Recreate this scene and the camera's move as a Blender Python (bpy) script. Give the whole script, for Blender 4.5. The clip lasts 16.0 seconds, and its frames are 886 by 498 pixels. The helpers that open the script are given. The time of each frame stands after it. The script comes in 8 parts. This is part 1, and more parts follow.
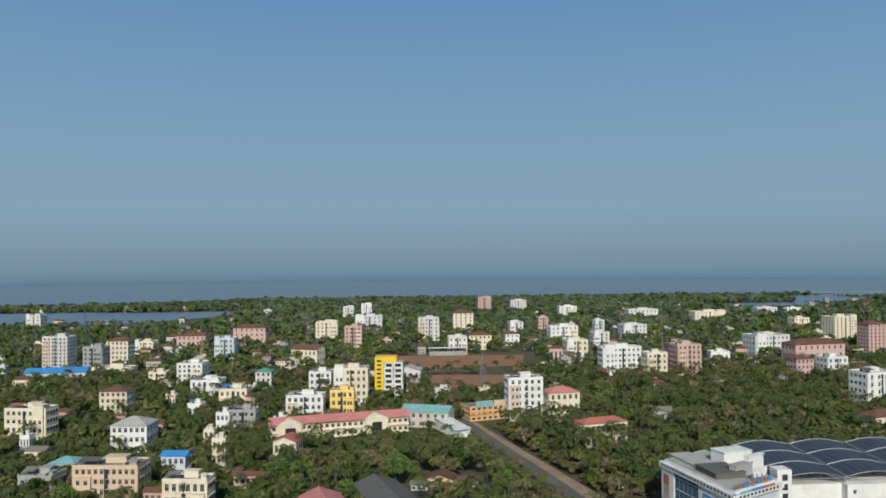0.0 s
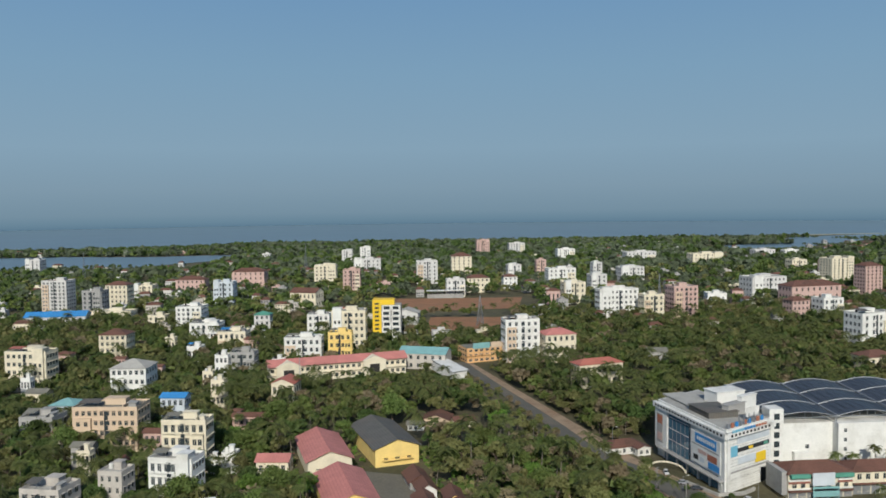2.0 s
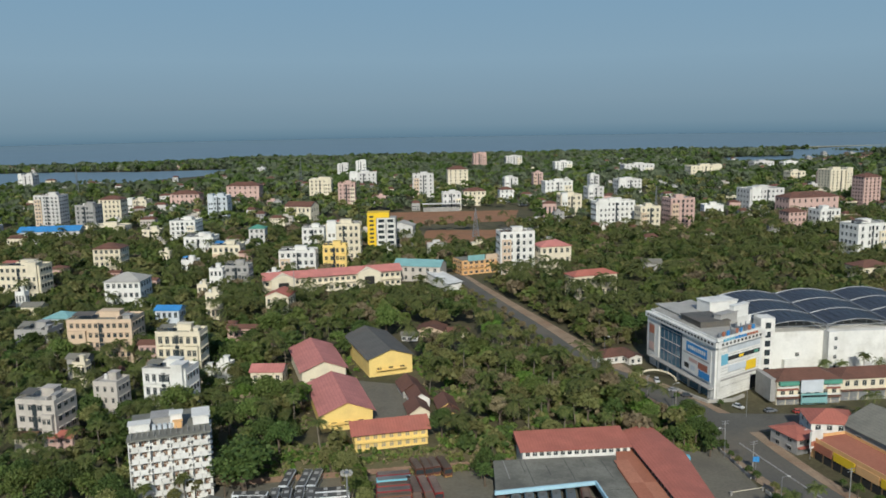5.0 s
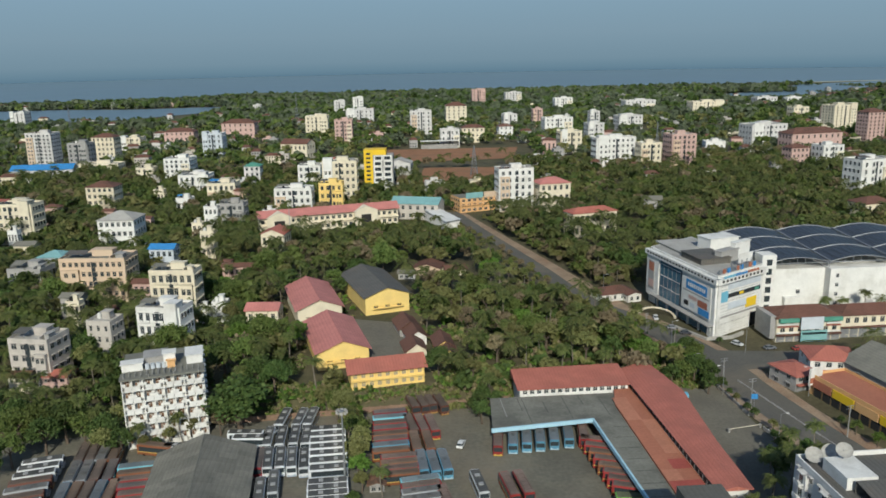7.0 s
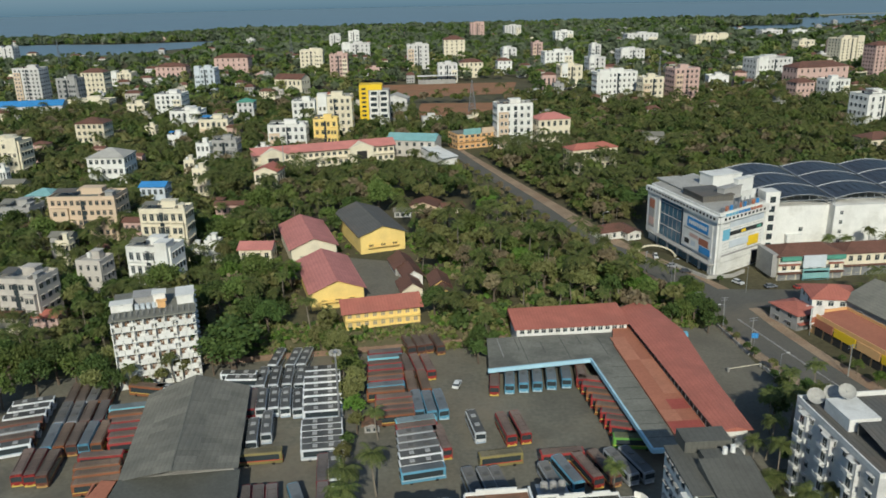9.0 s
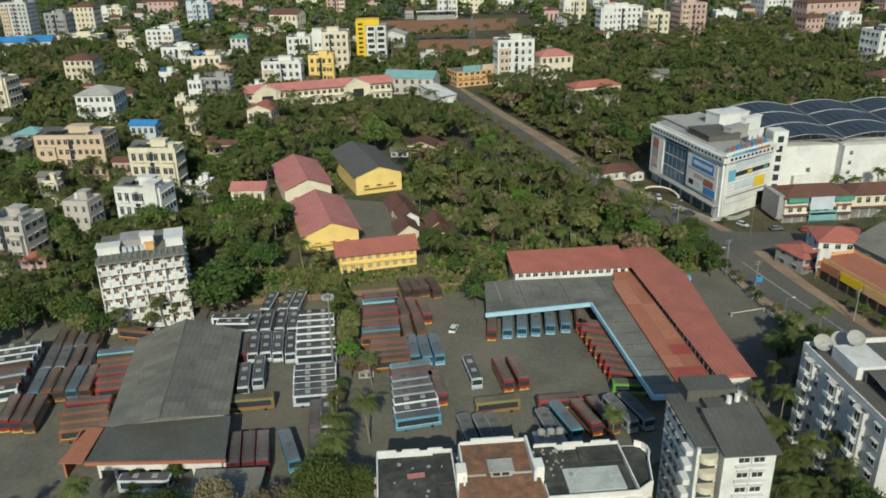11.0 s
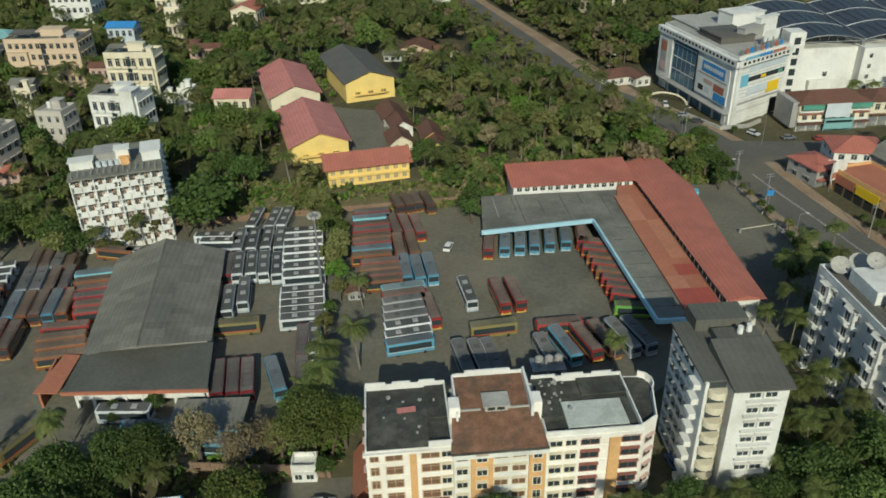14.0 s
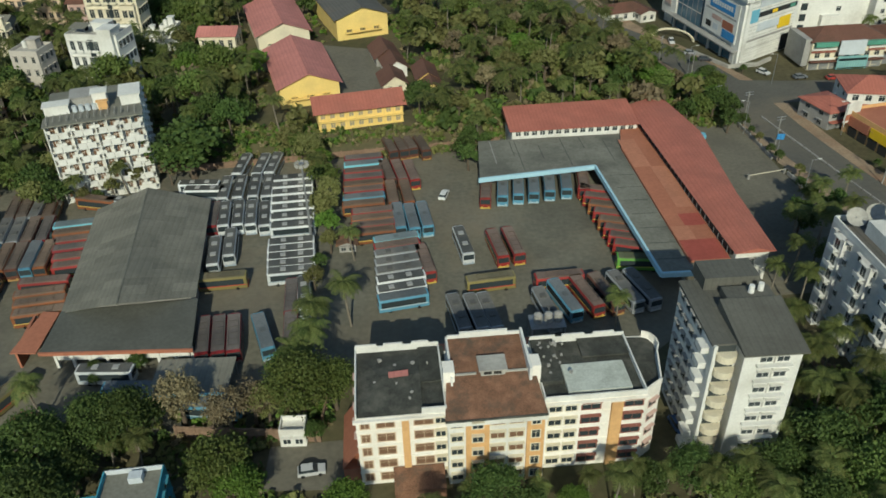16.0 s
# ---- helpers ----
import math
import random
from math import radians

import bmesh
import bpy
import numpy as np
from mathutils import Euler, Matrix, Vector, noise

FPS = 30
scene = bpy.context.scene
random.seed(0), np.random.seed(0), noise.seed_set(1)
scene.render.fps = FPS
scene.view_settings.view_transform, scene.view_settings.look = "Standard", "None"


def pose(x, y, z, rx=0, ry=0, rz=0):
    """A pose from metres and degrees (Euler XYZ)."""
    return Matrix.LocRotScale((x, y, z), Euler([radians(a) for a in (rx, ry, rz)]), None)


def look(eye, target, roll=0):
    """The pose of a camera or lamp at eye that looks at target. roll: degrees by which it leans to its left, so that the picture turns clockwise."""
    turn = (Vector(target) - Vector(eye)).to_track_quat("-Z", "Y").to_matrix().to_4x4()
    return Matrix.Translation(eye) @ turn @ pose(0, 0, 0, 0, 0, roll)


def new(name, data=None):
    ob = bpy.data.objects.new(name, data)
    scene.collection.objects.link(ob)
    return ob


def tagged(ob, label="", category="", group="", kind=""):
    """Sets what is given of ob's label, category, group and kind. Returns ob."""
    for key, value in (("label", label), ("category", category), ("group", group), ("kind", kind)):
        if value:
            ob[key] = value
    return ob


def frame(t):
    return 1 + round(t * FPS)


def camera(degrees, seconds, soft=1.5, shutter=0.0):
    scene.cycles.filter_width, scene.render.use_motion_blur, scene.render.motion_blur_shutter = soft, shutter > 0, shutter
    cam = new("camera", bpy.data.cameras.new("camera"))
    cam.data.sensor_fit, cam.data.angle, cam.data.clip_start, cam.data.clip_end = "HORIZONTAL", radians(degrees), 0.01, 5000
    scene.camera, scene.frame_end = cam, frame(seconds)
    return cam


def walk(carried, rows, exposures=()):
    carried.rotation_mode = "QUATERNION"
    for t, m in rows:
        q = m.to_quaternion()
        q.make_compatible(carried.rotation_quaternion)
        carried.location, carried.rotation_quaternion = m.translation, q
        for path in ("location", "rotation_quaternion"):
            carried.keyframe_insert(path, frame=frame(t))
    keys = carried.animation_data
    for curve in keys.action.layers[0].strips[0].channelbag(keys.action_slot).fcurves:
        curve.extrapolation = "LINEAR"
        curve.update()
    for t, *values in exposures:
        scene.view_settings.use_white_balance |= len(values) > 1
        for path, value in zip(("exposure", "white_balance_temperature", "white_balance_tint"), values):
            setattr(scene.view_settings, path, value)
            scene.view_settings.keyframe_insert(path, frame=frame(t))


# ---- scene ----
cam = camera(58.8, 16.0, soft=1.7)
PATH = [
    (0, (-6.185, -16.979, 101.808), (-6.028, -14.986, 101.844), -0.5),
    (0.5, (-5.743, -16.384, 101.768), (-5.586, -14.39, 101.769), -0.6),
    (1, (-5.294, -15.828, 101.696), (-5.137, -13.835, 101.657), -0.6),
    (1.5, (-4.866, -15.371, 101.576), (-4.709, -13.379, 101.499), -0.7),
    (2, (-4.42, -15.026, 101.42), (-4.263, -13.035, 101.312), -0.7),
    (2.5, (-3.951, -14.774, 101.257), (-3.793, -12.786, 101.108), -0.7),
    (3, (-3.489, -14.557, 101.075), (-3.332, -12.572, 100.891), -0.7),
    (3.5, (-3.095, -14.187, 100.866), (-2.938, -12.205, 100.644), -0.8),
    (4, (-2.75, -13.437, 100.613), (-2.593, -11.459, 100.357), -0.8),
    (6.3, (-1.391, -7.974, 98.435), (-1.233, -6.026, 98.008), -1.1),
    (6.5, (-1.264, -7.461, 98.366), (-1.108, -5.517, 97.922), -1.0),
    (7, (-0.951, -6.255, 98.075), (-0.796, -4.319, 97.598), -1.1),
    (7.5, (-0.69, -4.988, 97.705), (-0.536, -3.061, 97.193), -1.1),
    (8, (-0.389, -3.635, 97.293), (-0.236, -1.719, 96.742), -1.1),
    (8.5, (-0.092, -2.203, 96.903), (0.061, -0.299, 96.311), -1.2),
    (9, (0.259, -0.758, 96.578), (0.411, 1.134, 95.949), -1.2),
    (9.2, (0.402, -0.159, 96.506), (0.553, 1.729, 95.862), -1.2),
    (11.3, (1.9, 6.268, 94.4), (2.042, 8.099, 93.608), -1.2),
    (11.5, (2.047, 6.915, 94.333), (2.189, 8.739, 93.526), -1.3),
    (12, (2.391, 8.656, 94.067), (2.532, 10.463, 93.221), -1.4),
    (12.5, (2.713, 10.277, 93.745), (2.852, 12.068, 92.866), -1.4),
    (13, (3.051, 12.063, 93.371), (3.188, 13.835, 92.455), -1.4),
    (13.5, (3.392, 13.881, 92.967), (3.527, 15.635, 92.015), -1.4),
    (14, (3.746, 15.759, 92.551), (3.879, 17.493, 91.563), -1.4),
    (14.5, (4.115, 17.674, 92.114), (4.246, 19.388, 91.091), -1.5),
    (15, (4.492, 19.666, 91.674), (4.621, 21.356, 90.613), -1.5),
    (15.5, (4.843, 21.417, 91.337), (4.97, 23.089, 90.247), -1.6),
    (16, (5.136, 23.339, 91.046), (5.262, 24.989, 89.923), -1.6),
]
walk(cam, [(t, look(eye, target, roll)) for t, eye, target, roll in PATH], [(0, 0.38, 6500, 8), (4, 0.38, 6520, 7), (9, 0.36,6620,3), (12.5, 0.31,6830,-2), (16, 0.24,6900,-4)])

# ---- world, sun, exposure ----
world = bpy.data.worlds.new("sky")
scene.world = world
world.use_nodes = True
wn = world.node_tree.nodes
sky = wn.new("ShaderNodeTexSky")
sky.sky_type = "NISHITA"
sky.sun_disc = False
SUN_FROM = Vector((-0.07, -0.845, 0.53)).normalized()
sky.sun_elevation = math.asin(SUN_FROM.z)
sky.sun_rotation = math.atan2(SUN_FROM.x, SUN_FROM.y)
sky.altitude = 100
sky.air_density = 1.0
sky.dust_density = 0.8
sky.ozone_density = 3.0
wn["Background"].inputs["Strength"].default_value = 0.086
world.node_tree.links.new(sky.outputs[0], wn["Background"].inputs["Color"])
sun = new("sun", bpy.data.lights.new("sun", "SUN"))
sun.data.energy = 2.85
sun.data.angle = radians(0.5)
sun.data.color = (1.0, 0.955, 0.86)
sun.matrix_world = look(SUN_FROM * 300, (0, 0, 0))


# ---- materials ----
def material(name, colour, rough=0.8, metal=0.0, scale=1.0, vary=0.25, bump=0.0, fine=8.0, stain=None, per_object=0.0, spec=0.3):
    """Procedural paint, stone, sheet or soil: two sizes of noise over the colour, stains, fine relief."""
    m = bpy.data.materials.new(name)
    m.use_nodes = True
    n, l = m.node_tree.nodes, m.node_tree.links
    b = n["Principled BSDF"]
    b.inputs["Roughness"].default_value = rough
    b.inputs["Metallic"].default_value = metal
    b.inputs["Specular IOR Level"].default_value = spec
    co = n.new("ShaderNodeTexCoord")
    big = n.new("ShaderNodeTexNoise")
    big.inputs["Scale"].default_value = 0.25 * scale
    big.inputs["Detail"].default_value = 5
    small = n.new("ShaderNodeTexNoise")
    small.inputs["Scale"].default_value = fine * 0.35 * scale
    small.inputs["Detail"].default_value = 4
    l.new(co.outputs["Object"], big.inputs["Vector"])
    l.new(co.outputs["Object"], small.inputs["Vector"])
    add = n.new("ShaderNodeMath")
    add.operation = "ADD"
    l.new(big.outputs["Fac"], add.inputs[0])
    l.new(small.outputs["Fac"], add.inputs[1])
    ramp = n.new("ShaderNodeMapRange")
    ramp.inputs["From Min"].default_value = 0.65
    ramp.inputs["From Max"].default_value = 1.35
    ramp.inputs["To Min"].default_value = 1 - vary
    ramp.inputs["To Max"].default_value = 1 + vary * 0.6
    l.new(add.outputs[0], ramp.inputs["Value"])
    mul = n.new("ShaderNodeVectorMath")
    mul.operation = "SCALE"
    mul.inputs[0].default_value = colour[:3]
    l.new(ramp.outputs[0], mul.inputs["Scale"])
    out = mul.outputs[0]
    if stain:
        st = n.new("ShaderNodeTexNoise")
        st.inputs["Scale"].default_value = 0.12 * scale
        st.inputs["Detail"].default_value = 7
        st.inputs["Roughness"].default_value = 0.65
        mp = n.new("ShaderNodeMapping")
        mp.inputs["Location"].default_value = (17, 5, 3)
        l.new(co.outputs["Object"], mp.inputs["Vector"])
        l.new(mp.outputs[0], st.inputs["Vector"])
        fac = n.new("ShaderNodeMapRange")
        fac.inputs["From Min"].default_value = 0.5
        fac.inputs["From Max"].default_value = 0.68
        fac.inputs["To Max"].default_value = stain[3]
        l.new(st.outputs["Fac"], fac.inputs["Value"])
        mix = n.new("ShaderNodeMix")
        mix.data_type = "RGBA"
        l.new(fac.outputs[0], mix.inputs["Factor"])
        l.new(out, mix.inputs["A"])
        mix.inputs["B"].default_value = (*stain[:3], 1)
        out = mix.outputs["Result"]
    if per_object:
        info = n.new("ShaderNodeObjectInfo")
        hsv = n.new("ShaderNodeHueSaturation")
        rg = n.new("ShaderNodeMapRange")
        rg.inputs["To Min"].default_value = 1 - per_object
        rg.inputs["To Max"].default_value = 1 + per_object
        l.new(info.outputs["Random"], rg.inputs["Value"])
        l.new(rg.outputs[0], hsv.inputs["Value"])
        l.new(out, hsv.inputs["Color"])
        out = hsv.outputs[0]
    l.new(out, b.inputs["Base Color"])
    if bump:
        bp = n.new("ShaderNodeBump")
        bp.inputs["Strength"].default_value = bump
        bp.inputs["Distance"].default_value = 0.1
        l.new(small.outputs["Fac"], bp.inputs["Height"])
        l.new(bp.outputs[0], b.inputs["Normal"])
    return m


def sheet_material(name, colour, axis="X", pitch=0.9, dark=0.75, rough=0.7, stain=None):
    """Corrugated roof sheets: seams and ribs across one axis, weathered."""
    m = material(name, colour, rough, scale=0.8, vary=0.22, stain=stain)
    n, l = m.node_tree.nodes, m.node_tree.links
    b = n["Principled BSDF"]
    src = b.inputs["Base Color"].links[0].from_socket
    co = n.new("ShaderNodeTexCoord")
    wave = n.new("ShaderNodeTexWave")
    wave.bands_direction = axis
    wave.inputs["Scale"].default_value = 0.314 / pitch
    wave.inputs["Distortion"].default_value = 0.15
    l.new(co.outputs["Object"], wave.inputs["Vector"])
    rg = n.new("ShaderNodeMapRange")
    rg.inputs["From Max"].default_value = 0.25
    rg.inputs["To Min"].default_value = dark
    rg.inputs["To Max"].default_value = 1.0
    l.new(wave.outputs["Fac"], rg.inputs["Value"])
    mul = n.new("ShaderNodeVectorMath")
    mul.operation = "SCALE"
    l.new(src, mul.inputs[0])
    l.new(rg.outputs[0], mul.inputs["Scale"])
    l.new(mul.outputs[0], b.inputs["Base Color"])
    bp = n.new("ShaderNodeBump")
    bp.inputs["Strength"].default_value = 0.4
    bp.inputs["Distance"].default_value = 0.08
    l.new(wave.outputs["Fac"], bp.inputs["Height"])
    l.new(bp.outputs[0], b.inputs["Normal"])
    return m


def vary_islands(m, low=0.8, high=1.15, whole=False):
    """Lets each loose sheet of a roof, or each object, weather a little differently."""
    n, l = m.node_tree.nodes, m.node_tree.links
    b = n["Principled BSDF"]
    src = b.inputs["Base Color"].links[0].from_socket
    info = n.new("ShaderNodeObjectInfo" if whole else "ShaderNodeNewGeometry")
    rg = n.new("ShaderNodeMapRange")
    rg.inputs["To Min"].default_value = low
    rg.inputs["To Max"].default_value = high
    l.new(info.outputs["Random" if whole else "Random Per Island"], rg.inputs["Value"])
    mul = n.new("ShaderNodeVectorMath")
    mul.operation = "SCALE"
    l.new(src, mul.inputs[0])
    l.new(rg.outputs[0], mul.inputs["Scale"])
    l.new(mul.outputs[0], b.inputs["Base Color"])
    return m


def leaf_material(name, colour, tip, per_object=0.3):
    """Foliage: varies leaf by leaf and tree by tree, a little light comes through."""
    m = bpy.data.materials.new(name)
    m.use_nodes = True
    n, l = m.node_tree.nodes, m.node_tree.links
    b = n["Principled BSDF"]
    b.inputs["Roughness"].default_value = 0.65
    b.inputs["Specular IOR Level"].default_value = 0.25
    geo = n.new("ShaderNodeNewGeometry")
    info = n.new("ShaderNodeObjectInfo")
    mix = n.new("ShaderNodeMix")
    mix.data_type = "RGBA"
    mix.inputs["A"].default_value = (*colour, 1)
    mix.inputs["B"].default_value = (*tip, 1)
    l.new(geo.outputs["Random Per Island"], mix.inputs["Factor"])
    hsv = n.new("ShaderNodeHueSaturation")
    rg = n.new("ShaderNodeMapRange")
    rg.inputs["To Min"].default_value = 1 - per_object
    rg.inputs["To Max"].default_value = 1 + per_object
    l.new(info.outputs["Random"], rg.inputs["Value"])
    l.new(rg.outputs[0], hsv.inputs["Value"])
    hue = n.new("ShaderNodeMapRange")
    hue.inputs["To Min"].default_value = 0.485
    hue.inputs["To Max"].default_value = 0.51
    l.new(info.outputs["Random"], hue.inputs["Value"])
    l.new(hue.outputs[0], hsv.inputs["Hue"])
    l.new(mix.outputs["Result"], hsv.inputs["Color"])
    l.new(hsv.outputs[0], b.inputs["Base Color"])
    thru = n.new("ShaderNodeBsdfTranslucent")
    l.new(hsv.outputs[0], thru.inputs["Color"])
    both = n.new("ShaderNodeMixShader")
    both.inputs["Fac"].default_value = 0.32
    l.new(b.outputs[0], both.inputs[1])
    l.new(thru.outputs[0], both.inputs[2])
    l.new(both.outputs[0], n["Material Output"].inputs["Surface"])
    return m


def glass_material(name, colour, rough=0.12):
    m = bpy.data.materials.new(name)
    m.use_nodes = True
    b = m.node_tree.nodes["Principled BSDF"]
    b.inputs["Base Color"].default_value = (*colour, 1)
    b.inputs["Roughness"].default_value = rough
    b.inputs["Specular IOR Level"].default_value = 0.6
    return m


SOIL = material("soil", (0.105, 0.092, 0.050), 0.95, scale=0.25, vary=0.45, stain=(0.055, 0.062, 0.026, 0.8), bump=0.4)
REDSOIL = material("red_soil", (0.30, 0.15, 0.08), 0.95, scale=0.3, vary=0.3, stain=(0.22, 0.15, 0.09, 0.6))
YARD = material("yard_asphalt", (0.165, 0.156, 0.122), 0.9, scale=0.35, vary=0.32, stain=(0.088, 0.082, 0.066, 0.75), bump=0.15)
def dust_patches(m, colour, amount=0.6):
    """Broad worn patches of dust laid over a paved surface."""
    n, l = m.node_tree.nodes, m.node_tree.links
    b = n["Principled BSDF"]
    src = b.inputs["Base Color"].links[0].from_socket
    co = n.new("ShaderNodeTexCoord")
    t = n.new("ShaderNodeTexNoise")
    t.inputs["Scale"].default_value = 0.035
    t.inputs["Detail"].default_value = 8
    t.inputs["Roughness"].default_value = 0.62
    t.inputs["Distortion"].default_value = 0.6
    l.new(co.outputs["Object"], t.inputs["Vector"])
    f = n.new("ShaderNodeMapRange")
    f.inputs["From Min"].default_value = 0.48
    f.inputs["From Max"].default_value = 0.66
    f.inputs["To Max"].default_value = amount
    l.new(t.outputs["Fac"], f.inputs["Value"])
    mix = n.new("ShaderNodeMix")
    mix.data_type = "RGBA"
    mix.inputs["B"].default_value = (*colour, 1)
    l.new(f.outputs[0], mix.inputs["Factor"])
    l.new(src, mix.inputs["A"])
    l.new(mix.outputs["Result"], b.inputs["Base Color"])
    return m


dust_patches(YARD, (0.225, 0.185, 0.13))
ROAD = material("road_asphalt", (0.118, 0.113, 0.098), 0.9, scale=0.4, vary=0.22, stain=(0.10, 0.095, 0.082, 0.6))
dust_patches(ROAD, (0.20, 0.165, 0.12), 0.5)
VERGE = material("dusty_verge", (0.32, 0.235, 0.16), 0.95, scale=0.6, vary=0.4, stain=(0.26, 0.14, 0.085, 0.7))
MARK = material("road_paint", (0.6, 0.6, 0.55), 0.7, scale=2, vary=0.3)
WATER = material("water", (0.13, 0.195, 0.245), 0.45, scale=0.02, vary=0.1, spec=0.5)
WHITE = material("white_paint", (0.72, 0.71, 0.67), 0.8, vary=0.14, stain=(0.45, 0.43, 0.38, 0.55))
CREAM = material("cream_paint", (0.70, 0.63, 0.48), 0.8, vary=0.14, stain=(0.48, 0.42, 0.32, 0.5))
BEIGE = material("beige_paint", (0.60, 0.46, 0.33), 0.8, vary=0.12, stain=(0.42, 0.33, 0.25, 0.4))
PINK = material("pink_paint", (0.55, 0.38, 0.33), 0.8, vary=0.14, stain=(0.4, 0.3, 0.26, 0.4))
YELLOW = material("yellow_paint", (0.80, 0.59, 0.21), 0.8, vary=0.14, stain=(0.6, 0.43, 0.18, 0.4))
BRIGHT = material("bright_yellow_panel", (0.75, 0.50, 0.03), 0.5, vary=0.1)
ORANGE = material("orange_paint", (0.68, 0.40, 0.18), 0.8, vary=0.14, stain=(0.4, 0.22, 0.1, 0.4))
GREYWALL = material("grey_render", (0.36, 0.35, 0.33), 0.85, vary=0.2, stain=(0.2, 0.19, 0.18, 0.5))
PALEBLUE = material("pale_blue_paint", (0.54, 0.58, 0.61), 0.8, vary=0.14, stain=(0.36, 0.4, 0.44, 0.5))
PALEGREY = material("pale_grey_beige_paint", (0.50, 0.46, 0.41), 0.85, vary=0.2, stain=(0.30, 0.27, 0.24, 0.6))
SHUTTER = material("dusty_window_shutter", (0.34, 0.29, 0.21), 0.7, vary=0.25)
# brown shutters of the flats; at the hostel, recess shade put into the panes
BROWNPANE = material("brown_shutter_and_recess", (0.20, 0.115, 0.07), 0.6, vary=0.35)
TOWERROOF = sheet_material("slate_grey_sheet", (0.125, 0.122, 0.105), pitch=1.0, dark=0.9, stain=(0.085, 0.08, 0.068, 0.7))
REDPATCH = material("newer_red_coating", (0.36, 0.085, 0.065), 0.8, scale=0.6, vary=0.2)
PALEPATCH = material("faded_red_coating", (0.47, 0.20, 0.125), 0.85, scale=0.6, vary=0.2)
# own paint of the dish tower; on far buildings, white with haze painted in
GREYWHITE = material("grey_white_paint_and_haze", (0.60, 0.585, 0.56), 0.8, vary=0.16, stain=(0.40, 0.385, 0.36, 0.6))
PLASTER = material("pale_plaster", (0.52, 0.55, 0.50), 0.9, scale=1.5, vary=0.25, stain=(0.30, 0.31, 0.27, 0.8))
AWNING = material("red_brown_awning", (0.30, 0.115, 0.085), 0.85, vary=0.3, stain=(0.2, 0.1, 0.08, 0.6))
TEALPAINT = material("teal_house_paint", (0.06, 0.27, 0.35), 0.75, vary=0.14, stain=(0.05, 0.17, 0.21, 0.5))
SKYBLUE = material("sky_blue_paint", (0.16, 0.42, 0.55), 0.7, vary=0.12)
FASCIA = material("blue_fascia", (0.38, 0.60, 0.70), 0.6, vary=0.12)
BLUESHEET = sheet_material("blue_sheet", (0.05, 0.25, 0.55), pitch=0.8)
GREENSHEET = sheet_material("green_sheet", (0.10, 0.30, 0.22), pitch=0.8)
TEALSHEET = sheet_material("teal_sheet", (0.22, 0.42, 0.42), pitch=0.8)
REDROOF = sheet_material("red_roof_sheet", (0.44, 0.15, 0.11), pitch=0.9, dark=0.88, stain=(0.31, 0.12, 0.09, 0.5))
PINKROOF = sheet_material("faded_red_sheet", (0.55, 0.215, 0.185), pitch=1.0, dark=0.88, stain=(0.36, 0.15, 0.13, 0.6))
SALMON = material("salmon_roof", (0.40, 0.155, 0.095), 0.85, scale=0.5, vary=0.2, stain=(0.35, 0.12, 0.08, 0.7))
TILE = sheet_material("clay_tile", (0.175, 0.085, 0.06), pitch=0.4, dark=0.7, stain=(0.09, 0.055, 0.04, 0.7))
ASBESTOS = sheet_material("asbestos_sheet", (0.205, 0.195, 0.16), pitch=1.05, dark=0.88, stain=(0.125, 0.122, 0.104, 0.7))
vary_islands(ASBESTOS, 0.84, 1.16, True)
DARKSHEET = sheet_material("dark_sheet", (0.125, 0.12, 0.108), pitch=1.0, dark=0.8, stain=(0.17, 0.13, 0.1, 0.5))
SLAB = material("roof_slab", (0.20, 0.197, 0.165), 0.9, scale=0.6, vary=0.3, stain=(0.09, 0.088, 0.076, 0.8))
PALESLAB = material("pale_roof_slab", (0.40, 0.385, 0.35), 0.9, scale=0.6, vary=0.25, stain=(0.2, 0.19, 0.17, 0.7))
TERRA = material("terracotta_roof", (0.22, 0.115, 0.072), 0.9, scale=2.4, vary=0.55, stain=(0.085, 0.066, 0.05, 0.9))
CONC = material("concrete", (0.33, 0.32, 0.30), 0.9, vary=0.2, stain=(0.2, 0.19, 0.17, 0.6))
STONE = material("laterite_wall", (0.26, 0.17, 0.12), 0.95, vary=0.35, stain=(0.12, 0.09, 0.06, 0.6))
GLASS = glass_material("dark_glass", (0.035, 0.045, 0.05))
BLUEGLASS = glass_material("blue_glass", (0.05, 0.13, 0.19))
# near-black: real black parts, and shade painted into openings and interiors
DARK = material("black_and_shaded_inside", (0.03, 0.029, 0.027), 0.9)
METAL = material("painted_steel", (0.35, 0.36, 0.37), 0.5, metal=0.6)
BARK = material("bark", (0.13, 0.10, 0.075), 0.95, vary=0.3)
PALMBARK = material("palm_bark", (0.22, 0.19, 0.15), 0.95, vary=0.3)
SOLAR = material("solar_panel", (0.05, 0.058, 0.072), 0.4, vary=0.15, spec=0.3)
FORECOURT = material("forecourt", (0.165, 0.152, 0.12), 0.95, scale=0.4, vary=0.25, stain=(0.12, 0.11, 0.09, 0.7))
TYRE = material("tyre", (0.02, 0.02, 0.02), 0.9)
LEAF_A = leaf_material("leaves_green", (0.084, 0.130, 0.030), (0.168, 0.212, 0.060))
# dark green leaves; south-west of the yard they also paint in shade
LEAF_B = leaf_material("leaves_dark_and_shaded", (0.050, 0.090, 0.025), (0.108, 0.156, 0.043), 0.25)
LEAF_C = leaf_material("leaves_olive", (0.135, 0.150, 0.050), (0.240, 0.235, 0.090))
LEAF_D = leaf_material("leaves_dry", (0.180, 0.150, 0.085), (0.295, 0.240, 0.145))
